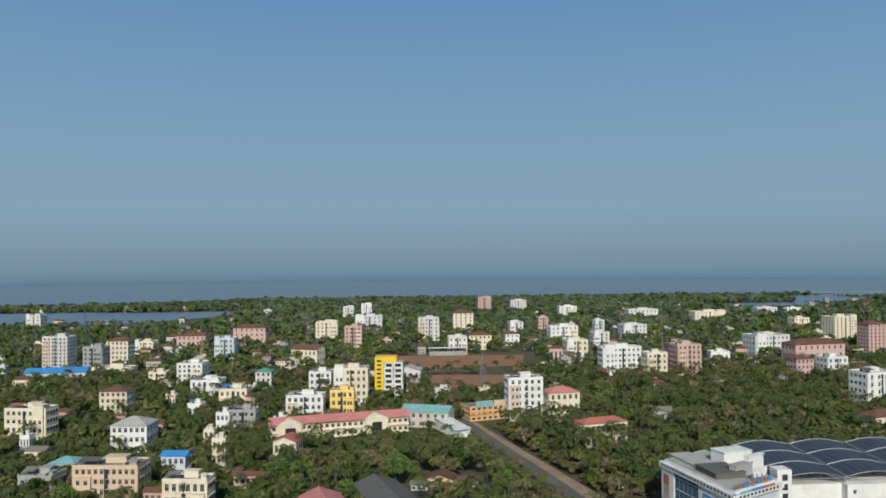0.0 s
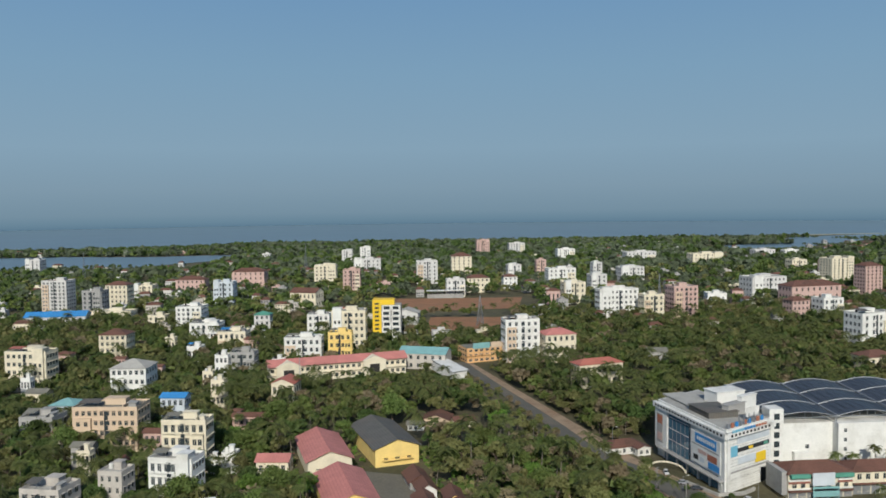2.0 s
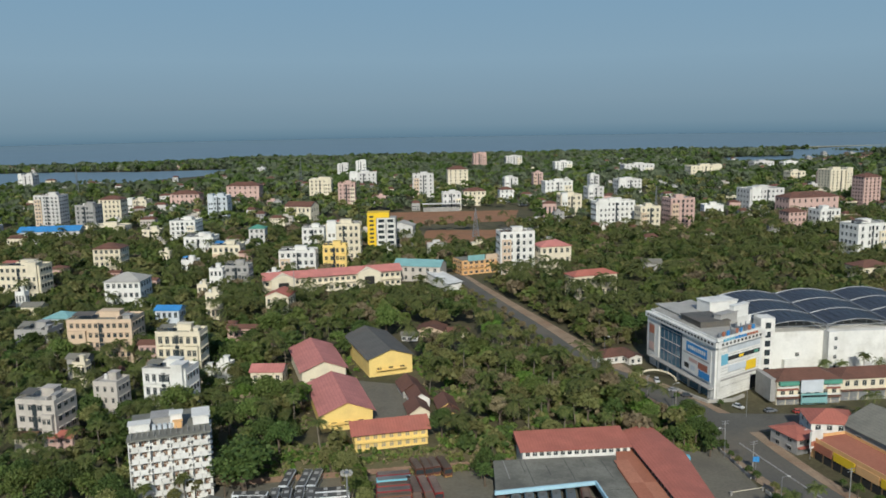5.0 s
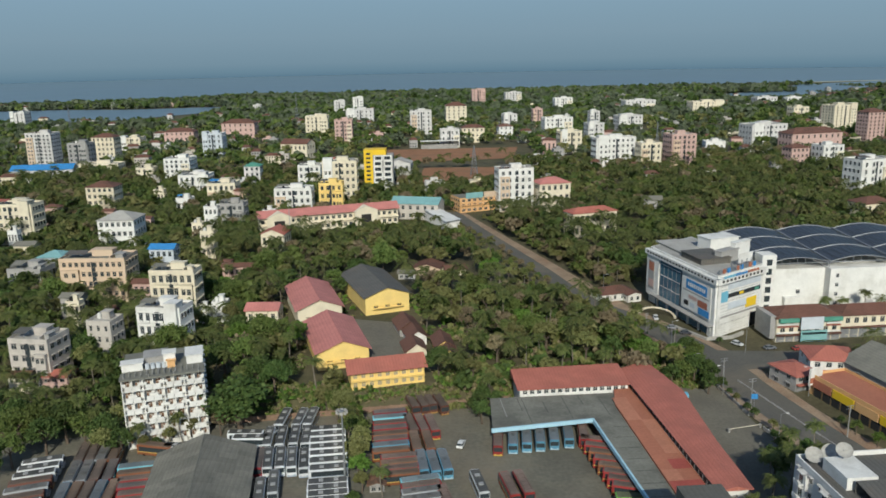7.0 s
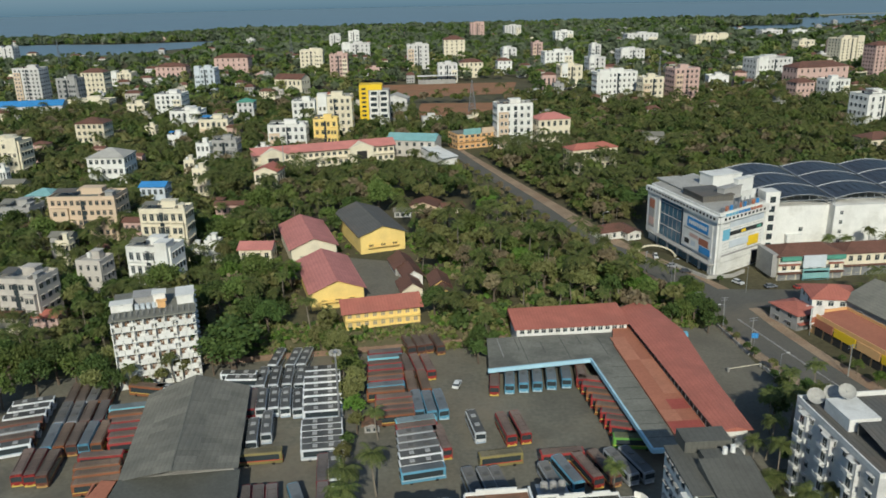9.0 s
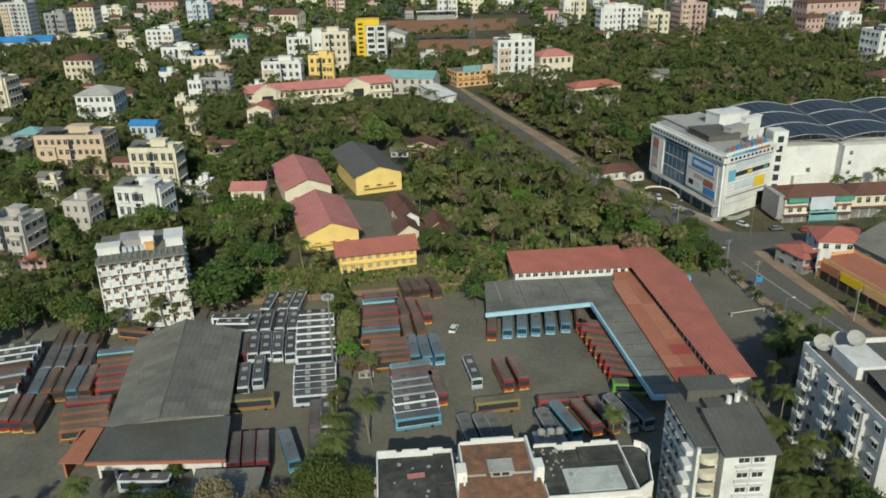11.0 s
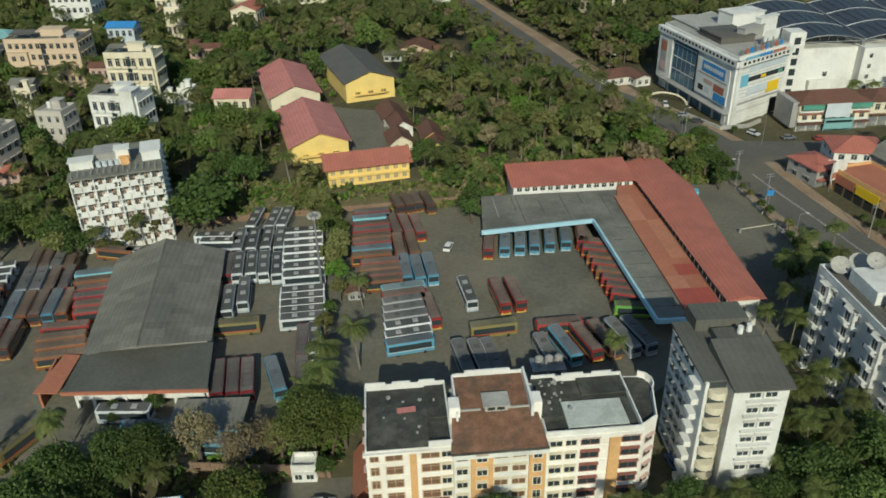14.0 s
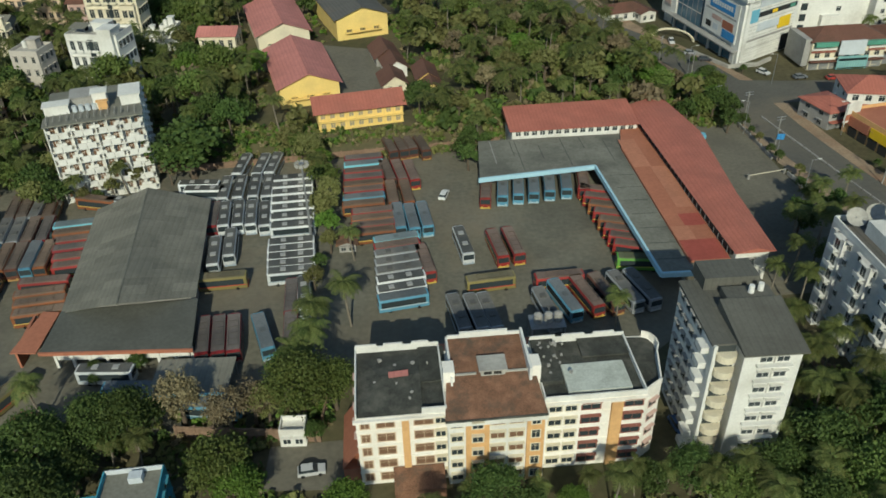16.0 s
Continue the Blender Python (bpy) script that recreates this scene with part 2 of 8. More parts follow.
LEAF_E = leaf_material("leaves_bright", (0.085, 0.165, 0.026), (0.150, 0.240, 0.048))
FROND = leaf_material("palm_fronds", (0.066, 0.094, 0.026), (0.160, 0.176, 0.056))
# far leaves: distance haze mixed into the colour as paler grey-green
LEAF_F = leaf_material("leaves_far_haze", (0.100, 0.126, 0.076), (0.150, 0.178, 0.106))
GRASS = leaf_material("grass_tufts", (0.09, 0.095, 0.035), (0.16, 0.14, 0.06))
IVORY = material("ivory_paint", (0.84, 0.80, 0.73), 0.8, vary=0.12, stain=(0.55, 0.48, 0.38, 0.45))
ANNEX = material("annex_roof", (0.105, 0.107, 0.095), 0.9, scale=0.6, vary=0.25, stain=(0.075, 0.075, 0.066, 0.7))
BLACKSLAB = material("blackened_slab", (0.062, 0.064, 0.056), 0.9, scale=2.2, vary=0.6, stain=(0.13, 0.125, 0.105, 0.75))


def sky_backdrop_material():
    """Far sea haze rising into a blue morning sky, by height."""
    m = bpy.data.materials.new("sky_backdrop")
    m.use_nodes = True
    n, l = m.node_tree.nodes, m.node_tree.links
    n.remove(n["Principled BSDF"])
    em = n.new("ShaderNodeEmission")
    em.inputs["Strength"].default_value = 0.76
    co = n.new("ShaderNodeTexCoord")
    sep = n.new("ShaderNodeSeparateXYZ")
    rg = n.new("ShaderNodeMapRange")
    rg.inputs["From Min"].default_value = 0
    rg.inputs["From Max"].default_value = 1800
    ramp = n.new("ShaderNodeValToRGB")
    cr = ramp.color_ramp
    stops = ((0.0, (0.118, 0.205, 0.288)), (0.016, (0.145, 0.240, 0.322)), (0.040, (0.180, 0.275, 0.358)), (0.12, (0.216, 0.318, 0.410)), (0.25, (0.238, 0.362, 0.478)), (0.5, (0.204, 0.346, 0.496)), (0.97, (0.132, 0.275, 0.495)))
    cr.elements[0].position, cr.elements[0].color = stops[0][0], (*stops[0][1], 1)
    cr.elements[1].position, cr.elements[1].color = stops[-1][0], (*stops[-1][1], 1)
    for p, c in stops[1:-1]:
        cr.elements.new(p).color = (*c, 1)
    l.new(co.outputs["Object"], sep.inputs[0])
    l.new(sep.outputs["Z"], rg.inputs["Value"])
    l.new(rg.outputs[0], ramp.inputs["Fac"])
    l.new(ramp.outputs[0], em.inputs["Color"])
    l.new(em.outputs[0], n["Material Output"].inputs["Surface"])
    return m


BACKDROP = sky_backdrop_material()


# ---- building tools ----
class Shape:
    """Collects boxes, prisms and faces into one mesh with several materials."""

    def __init__(self):
        self.v, self.f, self.m = [], [], []

    def face(self, pts, m=0):
        k = len(self.v)
        self.v += [tuple(p) for p in pts]
        self.f.append(tuple(range(k, k + len(pts))))
        self.m.append(m)

    def box(self, x0, x1, y0, y1, z0, z1, m=0):
        self.prism([(x0, y0), (x1, y0), (x1, y1), (x0, y1)], z0, z1, m)

    def prism(self, poly, z0, z1, m=0, top=None):
        """A polygon, anticlockwise, drawn up from z0 to z1."""
        k, n = len(self.v), len(poly)
        self.v += [(x, y, z0) for x, y in poly] + [(x, y, z1) for x, y in poly]
        for i in range(n):
            j = (i + 1) % n
            self.f.append((k + i, k + j, k + n + j, k + n + i))
            self.m.append(m)
        self.f.append(tuple(range(k + n, k + 2 * n)))
        self.m.append(m if top is None else top)
        self.f.append(tuple(range(k + n - 1, k - 1, -1)))
        self.m.append(m)

    def tube(self, p, q, r0, r1, n=8, m=0):
        p, q = Vector(p), Vector(q)
        a = (q - p).normalized()
        u = a.cross(Vector((0, 0, 1)) if abs(a.z) < 0.9 else Vector((1, 0, 0))).normalized()
        w = a.cross(u)
        k = len(self.v)
        for c, r in ((p, r0), (q, r1)):
            for i in range(n):
                t = 2 * math.pi * i / n
                self.v.append(tuple(c + u * (r * math.cos(t)) + w * (r * math.sin(t))))
        for i in range(n):
            j = (i + 1) % n
            self.f.append((k + i, k + j, k + n + j, k + n + i))
            self.m.append(m)
        self.f.append(tuple(range(k + n - 1, k - 1, -1)))
        self.f.append(tuple(range(k + n, k + 2 * n)))
        self.m += [m, m]

    def mesh(self, name, *mats):
        me = bpy.data.meshes.new(name)
        me.from_pydata(self.v, [], self.f)
        for m in mats:
            me.materials.append(m)
        me.polygons.foreach_set("material_index", self.m)
        me.update()
        return me


def thing(name, m, label, category, group="", kind=""):
    ob = new(name)
    ob.empty_display_size = 0.5
    ob.matrix_world = m
    return tagged(ob, label, category, group, kind)


def part(name, mesh, parent, label="", m=None):
    ob = new(name, mesh)
    ob.parent = parent
    if m is not None:
        ob.matrix_basis = m
    return tagged(ob, label)


def solo(name, mesh, label, category="", kind="", m=None, group=""):
    ob = new(name, mesh)
    if m is not None:
        ob.matrix_world = m
    return tagged(ob, label, category, group, kind)


TAKEN = []


def take(x, y, w, d, rot=0.0, pad=2.0):
    """Keeps a rectangle free of trees."""
    TAKEN.append((x, y, math.cos(radians(rot)), math.sin(radians(rot)), w / 2 + pad, d / 2 + pad))


def free(x, y, pad=0.0):
    for cx, cy, c, s, hw, hd in TAKEN:
        dx, dy = x - cx, y - cy
        if abs(dx * c + dy * s) < hw + pad and abs(dy * c - dx * s) < hd + pad:
            return False
    return True


def smooth(a, b, v):
    t = min(1.0, max(0.0, (v - a) / (b - a)))
    return t * t * (3 - 2 * t)


def gz(x, y):
    """Height of the ground: the flat yard, and the school's terrace north of it, which ends before the road."""
    edge = 104 - (y - 270) * 0.25 if y > 270 else 104 - max(0, 225 - y) * 0.3
    t = smooth(201, 207, y) * smooth(-62, -45, x) * (1 - smooth(edge - 36, edge - 20, x)) * (1 - smooth(330, 430, y))
    if x > 28:
        t *= smooth(207, 216, y)
    return 5.0 * t


WINDOWS = {}


def window_mesh(w, h, kind="plain"):
    """A window: frame, dark panes, mullion, sill or balcony below and the sunshade slab above, in one piece; its back lies in the wall plane y = 0."""
    key = (round(w, 1), round(h, 1), kind)
    if key not in WINDOWS:
        w, h = key[0], key[1]
        t = h * 0.68
        # the section, from the wall's foot outwards and up: sill or balcony, pane, transom, pane, sunshade
        # balcony panes run to the floor, dark glass standing in for recess shade
        if kind == "balcony":
            foot = [(0.02, -0.95), (-1.1, -0.95), (-1.1, -0.15), (-1.0, -0.15), (-1.0, -0.8), (-0.04, -0.8)]
        else:
            foot = [(0.02, -0.1), (-0.12, -0.1), (-0.12, 0), (-0.04, 0)]
        head = [(-0.04, h + 0.08), (-0.55, h + 0.08), (-0.55, h + 0.2), (0.02, h + 0.2)] if kind != "bare" else [(-0.1, h + 0.02), (-0.1, h + 0.1), (0.02, h + 0.1)]
        sec = foot + [(-0.04, t), (-0.045, t + 0.07), (-0.04, h)] + head
        panes = (len(foot) - 1, len(foot) + 1)
        e = 0.3 if kind == "balcony" else 0.12
        xs = [-w / 2 - e, -w / 2 + 0.05, -0.035, 0.035, w / 2 - 0.05, w / 2 + e]
        s = Shape()
        n = len(sec)
        s.v = [(x, a, b) for x in xs for a, b in sec]
        for i in range(5):
            for k in range(n):
                q = (k + 1) % n
                s.f.append((i * n + k, i * n + q, (i + 1) * n + q, (i + 1) * n + k))
                s.m.append(1 if k in panes and i in (1, 3) else 0)
        s.f += [tuple(range(n))[::-1], tuple(range(5 * n, 6 * n))]
        s.m += [0, 0]
        WINDOWS[key] = s
    return WINDOWS[key]


WINMESH = {}


def windows(parent, nx, nz, w, z0, floor_h, at, ww, wh, trim, kind="plain", skip=None, label="", pane=None):
    """A grid of windows over a wall of width w; at places the wall's centre line foot."""
    pane = pane or GLASS
    key = (round(ww, 1), round(wh, 1), kind, trim.name, pane.name)
    if key not in WINMESH:
        WINMESH[key] = window_mesh(ww, wh, kind).mesh("window", trim, pane, trim)
    if parent.location.y > 700:
        # far off: one joined grid
        unit, s = window_mesh(ww, wh, kind), Shape()
        for j in range(nz):
            for i in range(nx):
                k, o = len(s.v), Vector(((i + 0.5) / nx * w - w / 2, 0, z0 + j * floor_h))
                s.v += [tuple(Vector(v) + o) for v in unit.v]
                s.f += [tuple(a + k for a in f) for f in unit.f]
                s.m += unit.m
        return tagged(part("window_grid", s.mesh("window_grid", trim, GLASS, trim), parent, label, at), kind="stuff")
    for j in range(nz):
        for i in range(nx):
            if skip and skip(i, j):
                continue
            x = (i + 0.5) / nx * w - w / 2
            part("balcony_window" if kind == "balcony" else "window", WINMESH[key], parent, label, at @ pose(x, 0, z0 + j * floor_h))


def roof_hip(s, w, d, z, rise, over=0.6, m=0, ridge=None):
    a, b = w / 2 + over, d / 2 + over
    r = ridge if ridge is not None else max(0.0, a - b)
    s.face([(-a, -b, z), (a, -b, z), (r, 0, z + rise), (-r, 0, z + rise)], m)
    s.face([(a, b, z), (-a, b, z), (-r, 0, z + rise), (r, 0, z + rise)], m)
    s.face([(a, -b, z), (a, b, z), (r, 0, z + rise)], m)
    s.face([(-a, b, z), (-a, -b, z), (-r, 0, z + rise)], m)
    s.box(-a, a, -b, b, z - 0.2, z - 0.004, m)


def roof_gable(s, w, d, z, rise, over=0.6, m=0, along="y", thick=0.15):
    """Two sloping sheets with thickness, the ridge along x or y."""
    a, b = w / 2 + over, d / 2 + over
    if along == "y":
        p = [((-a, -b), (-a, b)), ((a, b), (a, -b))]
        r = ((0, -b), (0, b))
    else:
        p = [((a, -b), (-a, -b)), ((-a, b), (a, b))]
        r = ((-a, 0), (a, 0))
    for k, (e0, e1) in enumerate(p):
        r0, r1 = (r[1], r[0]) if (k == 0) == (along == "y") else (r[0], r[1])
        if along == "x":
            r0, r1 = ((-a, 0), (a, 0)) if k == 0 else ((a, 0), (-a, 0))
        top = [(*e0, z), (*e1, z), (*r0, z + rise), (*r1, z + rise)]
        low = [(x, y, h - thick) for x, y, h in top]
        s.face(top[::-1], m)
        s.face(low, m)
        for i in range(4):
            j = (i + 1) % 4
            s.face([top[i], top[j], low[j], low[i]], m)


def block(name, x, y, w, d, h, wall=WHITE, floors=4, nx=4, ny=3, rot=0, roof="flat", roof_mat=None, label="", category="building",
          kind="plain", trim=None, ww=1.3, wh=1.3, z=None, extras=True, bands=False, group="town buildings"):
    """A town building: walls, floor bands, parapet or pitched roof, windows on the three sides that can be seen, roof clutter."""
    z = gz(x, y) if z is None else z
    b = thing(name, pose(x, y, z - 0.3, rz=rot), label, category, group)
    take(x, y, w, d, rot, 2.0 if y < 300 else 0.3)
    trim = trim or wall
    s = Shape()
    fh = h / floors
    s.box(-w / 2, w / 2, -d / 2, d / 2, 0, h)
    if bands:
        for j in range(1, floors):
            s.box(-w / 2 - 0.15, w / 2 + 0.15, -d / 2 - 0.15, d / 2 + 0.15, j * fh - 0.12, j * fh + 0.12)
    if roof == "flat":
        for a in ((-w / 2, w / 2, -d / 2, -d / 2 + 0.2), (-w / 2, w / 2, d / 2 - 0.2, d / 2), (-w / 2, -w / 2 + 0.2, -d / 2 + 0.2, d / 2 - 0.2), (w / 2 - 0.2, w / 2, -d / 2 + 0.2, d / 2 - 0.2)):
            s.box(*a, h, h + 0.9)
    part("wall", s.mesh("wall", wall), b)
    if y > 230 and w > 11 and roof == "flat" and floors > 2:
        # a bay that steps forward and a taller or lower wing, as most of the town's flats have
        k = int(abs(x * 7 + y * 3)) % 4
        side = -1 if k % 2 else 1
        v = Shape()
        x0, x1 = (side * w * 0.46, side * w * 0.2) if side < 0 else (w * 0.2, w * 0.46)
        top = h + (2.6 if k < 2 else -fh)
        v.box(x0, x1, -d / 2 - 1.3, -d / 2 - 0.003, 0, top)
        if k < 2:
            v.box(x0, x1, -d / 2, -d / 2 + d * 0.35, h + 0.9, top)
        v.box(x0 - 0.25, x1 + 0.25, -d / 2 - 1.55, -d / 2 + (d * 0.35 + 0.3 if k < 2 else 0), top, top + 0.3)
        bay = part("bay", v.mesh("bay", (wall, WHITE, CREAM, BEIGE)[k] if wall in (WHITE, CREAM, PINK, GREYWHITE) else wall), b)
        windows(b, 2, floors - 1, (x1 - x0) * 0.9, fh * 0.3, fh, pose((x0 + x1) / 2, -d / 2 - 1.3, 0), min(1.6, w * 0.09), fh * 0.45, trim, "plain")
        # dark strip added to imitate a shaded recess in the facade
        g = Shape()
        gx = -side * w * 0.02
        g.box(gx - 0.8, gx + 0.8, -d / 2 - 0.12, -d / 2 - 0.005, fh * 0.4, h - 0.6)
        part("stair_glazing", g.mesh("stair_glazing", GLASS), b, "tall dark strip for a shaded recess")
    r = Shape()
    if roof == "flat":
        r.box(-w / 2 + 0.2, w / 2 - 0.2, -d / 2 + 0.2, d / 2 - 0.2, h + 0.004, h + 0.08)
        part("roof", r.mesh("roof", roof_mat or SLAB), b)
        if extras:
            q = Shape()
            q.box(-w * 0.1, w * 0.22, 0, d * 0.32, h + 0.08, h + 2.7)
            q.box(-w * 0.1 - 0.3, w * 0.22 + 0.3, -0.3, d * 0.32 + 0.3, h + 2.7, h + 2.9)
            part("stair_head", q.mesh("stair_head", wall), b)
            q = Shape()
            q.tube((-w * 0.3, d * 0.15, h + 0.08), (-w * 0.3, d * 0.15, h + 1.7), 0.75, 0.7, 10)
            q.tube((-w * 0.3, d * 0.15, h + 1.7), (-w * 0.3, d * 0.15, h + 1.95), 0.7, 0.25, 10)
            if y < 620 and w > 9:
                # lean-to shelter on posts, dividing walls and small plant on the terrace
                k = int(abs(x * 5 + y * 11)) % 5
                v = Shape()
                v.face([(-w * 0.44, -d * 0.38, h + 2.1), (-w * 0.12, -d * 0.38, h + 2.1), (-w * 0.12, d * 0.02, h + 2.7), (-w * 0.44, d * 0.02, h + 2.7)])
                v.face([(-w * 0.44, -d * 0.38, h + 2.04), (-w * 0.44, d * 0.02, h + 2.64), (-w * 0.12, d * 0.02, h + 2.64), (-w * 0.12, -d * 0.38, h + 2.04)])
                part("roof_shelter", v.mesh("roof_shelter", (REDROOF, ASBESTOS, DARKSHEET, BLUESHEET, ASBESTOS)[k]), b, "sheet shelter on the roof terrace")
                for px, py in ((-0.43, -0.37), (-0.13, -0.37), (-0.43, 0.01), (-0.13, 0.01)):
                    v = Shape()
                    v.tube((w * px, d * py, h), (w * px, d * py, h + (2.1 if py < -0.1 else 2.6)), 0.07, 0.07, 5)
                    part("shelter_post", v.mesh("shelter_post", METAL), b)
                v = Shape()
                v.box(w * 0.26, w * 0.28 + 0.1, -d * 0.45, d * 0.45, h + 0.08, h + 1.4)
                part("terrace_wall", v.mesh("terrace_wall", wall), b)
                v = Shape()
                v.box(w * 0.33, w * 0.44, -d * 0.3, -d * 0.05, h + 0.08, h + 1.9)
                v.box(w * 0.31, w * 0.46, -d * 0.34, -d * 0.01, h + 1.9, h + 2.05)
                part("plant_room", v.mesh("plant_room", (CONC, wall, GREYWALL)[k % 3]), b)
            part("water_tank", q.mesh("water_tank", DARK if (x + y) % 2 < 1 else WHITE), b)
    else:
        rise = min(w, d) * 0.22
        if roof == "hip":
            roof_hip(r, w, d, h, rise)
        else:
            roof_gable(r, w, d, h + 0.1, rise, along="x" if roof == "gable_x" else "y")
            for side in (-1, 1):
                g = Shape()
                if roof == "gable_x":
                    g.face([(side * w / 2, -d / 2, h), (side * w / 2, d / 2, h), (side * w / 2, 0, h + rise)])
                else:
                    g.face([(-w / 2, side * d / 2, h), (w / 2, side * d / 2, h), (0, side * d / 2, h + rise)])
                part("gable", g.mesh("gable", wall), b)
        part("roof", r.mesh("roof", roof_mat or TILE), b)
    wh = min(max(wh, fh * 0.46), fh * 0.5)
    ww = min(ww, w / nx * 0.6)
    windows(b, nx, floors, w * 0.94, fh * 0.32, fh, pose(0, -d / 2, 0), ww, wh, trim, kind)
    if x > 20:
        windows(b, ny, floors, d * 0.9, fh * 0.32, fh, pose(-w / 2, 0, 0, rz=-90), ww, wh, trim)
    else:
        windows(b, ny, floors, d * 0.9, fh * 0.32, fh, pose(w / 2, 0, 0, rz=90), ww, wh, trim)
    return b


# ---- ground, roads, water ----
def build_ground():
    xs = sorted(set(list(range(-4800, -600, 300)) + list(range(-600, -120, 40)) + list(range(-120, 170, 4)) + list(range(170, 700, 40)) + list(range(700, 4801, 300))))
    ys = sorted(set(list(range(-4800, 60, 300)) + list(range(60, 200, 20)) + list(range(196, 240, 2)) + list(range(240, 520, 20)) + list(range(520, 2401, 120))))
    s = Shape()
    s.v = [(x, y, gz(x, y) - 0.05) for y in ys for x in xs]
    n = len(xs)
    s.f = [(j * n + i, j * n + i + 1, (j + 1) * n + i + 1, (j + 1) * n + i) for j in range(len(ys) - 1) for i in range(n - 1)]
    s.m = [0] * len(s.f)
    g = solo("ground", s.mesh("ground", SOIL), "dry earth and scrub between the trees", "ground", "structure")
    return g


build_ground()


def sheet(name, poly, z, mat, label, category, thick=0.05):
    s = Shape()
    s.prism(poly, z - thick, z)
    return solo(name, s.mesh(name, mat), label, category, "structure")


def strip(name, line, z, mat, label, category):
    """A smooth ribbon through (x, y, half width) rows."""
    rows = []
    for k in range(len(line) - 1):
        a, b, c, d = (Vector(line[min(len(line) - 1, max(0, k + i))]) for i in (-1, 0, 1, 2))
        for i in range(6):
            t = i / 6
            rows.append(0.5 * (2 * b + (c - a) * t + (2 * a - 5 * b + 4 * c - d) * t * t + (3 * b - a - 3 * c + d) * t ** 3))
    rows.append(Vector(line[-1]))
    s = Shape()
    for k, r in enumerate(rows):
        d = (rows[min(k + 1, len(rows) - 1)] - rows[max(k - 1, 0)]).xy.normalized()
        n = Vector((-d.y, d.x)) * r.z
        s.v += [(r.x - n.x, r.y - n.y, z), (r.x + n.x, r.y + n.y, z)]
        if k:
            s.f.append((2 * k - 2, 2 * k, 2 * k + 1, 2 * k - 1))
            s.m.append(0)
    for (x0, y0, w0), (x1, y1, w1) in zip(line, line[1:]):
        take((x0 + x1) / 2, (y0 + y1) / 2, math.dist((x0, y0), (x1, y1)), w0 + w1, math.degrees(math.atan2(y1 - y0, x1 - x0)), 1.0)
    return solo(name, s.mesh(name, mat), label, category, "structure")


# land ends at the coast; the sea beyond
sheet("water_sea", [(-4800, 1950), (-905, 1970), (-545, 2075), (-400, 2310), (213, 2345), (4800, 2375), (4800, 4800), (-4800, 4800)], 0.3, WATER, "hazy blue-grey sea behind the coast", "sea")
sheet("water_lagoon", [(-1700, 1420), (-900, 1390), (-640, 1405), (-460, 1390), (-270, 1640), (-300, 1750), (-520, 1720), (-690, 1770), (-1000, 1750), (-1700, 1780)], 0.25, WATER, "pale still lagoon behind the woods", "lagoon")
sheet("water_river", [(640, 1690), (760, 1620), (960, 1700), (1450, 2120), (2600, 2300), (2600, 2360), (1640, 2360), (1200, 2190), (900, 1850)], 0.25, WATER, "pale river bending towards the sea", "river")
sheet("yard", [(-130, 108), (-24, 112), (-8, 122), (44, 118), (66, 134), (92, 134), (97, 168), (97, 206), (30, 206), (20, 203), (-34, 201), (-50, 198), (-130, 192)], 0.0, YARD, "worn oil-stained asphalt bus yard", "yard")
take(-15, 158, 228, 88, 0, -1)
take(80, 172, 38, 70, 0, -1)
sheet("yard_entrance", [(77, 138), (101, 136), (98, 178), (97.4, 206), (79, 206.5)], 0.05, FORECOURT, "dusty forecourt beside the station", "forecourt")
sheet("school_court", [(-6, 224), (10, 226), (6, 262), (-14, 270)], gz(0, 240) + 0.1, FORECOURT, "grey paved court between the school sheds", "court")
take(0, 245, 18, 44, 5)
sheet("lane", [(-16, 99), (-3.2, 98), (-3.0, 107.4), (-15.5, 107.2)], 0.02, FORECOURT, "dusty lane behind the yard wall", "lane")
take(-9, 103, 12, 8)
take(-12, 217, 30, 10, 8)
take(-22, 259, 22, 14, 12)
take(-43, 262, 12, 12)
take(1, 267, 20, 14, 16)
take(14, 231, 18, 22, 5)
take(20, 318, 34, 30)
take(93, 285, 22, 14)
strip("verge", [(122, 100, 10.5), (117, 135, 10.5), (112, 168, 10), (109, 185, 10), (107, 202, 10.5), (105, 225, 11), (100.5, 247, 9), (96, 265, 7)], 0.02, VERGE, "dusty reddish roadside verge", "verge")
strip("verge_upper", [(100, 262, 4), (90, 285, 6), (83, 312, 7), (77.5, 345, 5.5), (67, 396, 5), (56.5, 448, 4.5), (48.5, 490, 4)], 0.03, VERGE, "bare tan and reddish earth beside the upper road", "verge")
strip("road", [(122, 100, 6.5), (117, 135, 6.5), (111.8, 168, 6.2), (109, 185, 6.5), (106.8, 202, 6.8), (104.8, 222, 7.5), (101, 245, 6.5), (93, 268, 5.2), (80.5, 298, 4.4), (73, 345, 3.6), (63, 396, 3.6), (53, 448, 3.6), (46, 490, 3.6)], 0.07, ROAD, "grey asphalt main road", "road")
strip("road_branch", [(106, 226, 9), (130, 224, 7), (175, 222, 6), (240, 232, 6)], 0.085, ROAD, "side road past the shops", "road")
s = Shape()
for k in range(34):
    y = 104 + k * 3.1
    x = 105.8 + (206 - y) * 0.146 + max(0, 168 - y) * 0.01
    s.prism([(x + 0.2, y), (x + 0.55, y), (x + 0.17, y + 2.6), (x - 0.18, y + 2.6)], 0.08, 0.42)
solo("road_divider", s.mesh("road_divider", CONC), "low concrete divider in the main road", "divider", "structure")
sheet("sports_ground", [(-5, 740), (130, 750), (150, 840), (0, 850)], 0.3, REDSOIL, "bare red-brown sports ground", "sports ground")
take(65, 795, 150, 110)
take(60, 725, 130, 40)
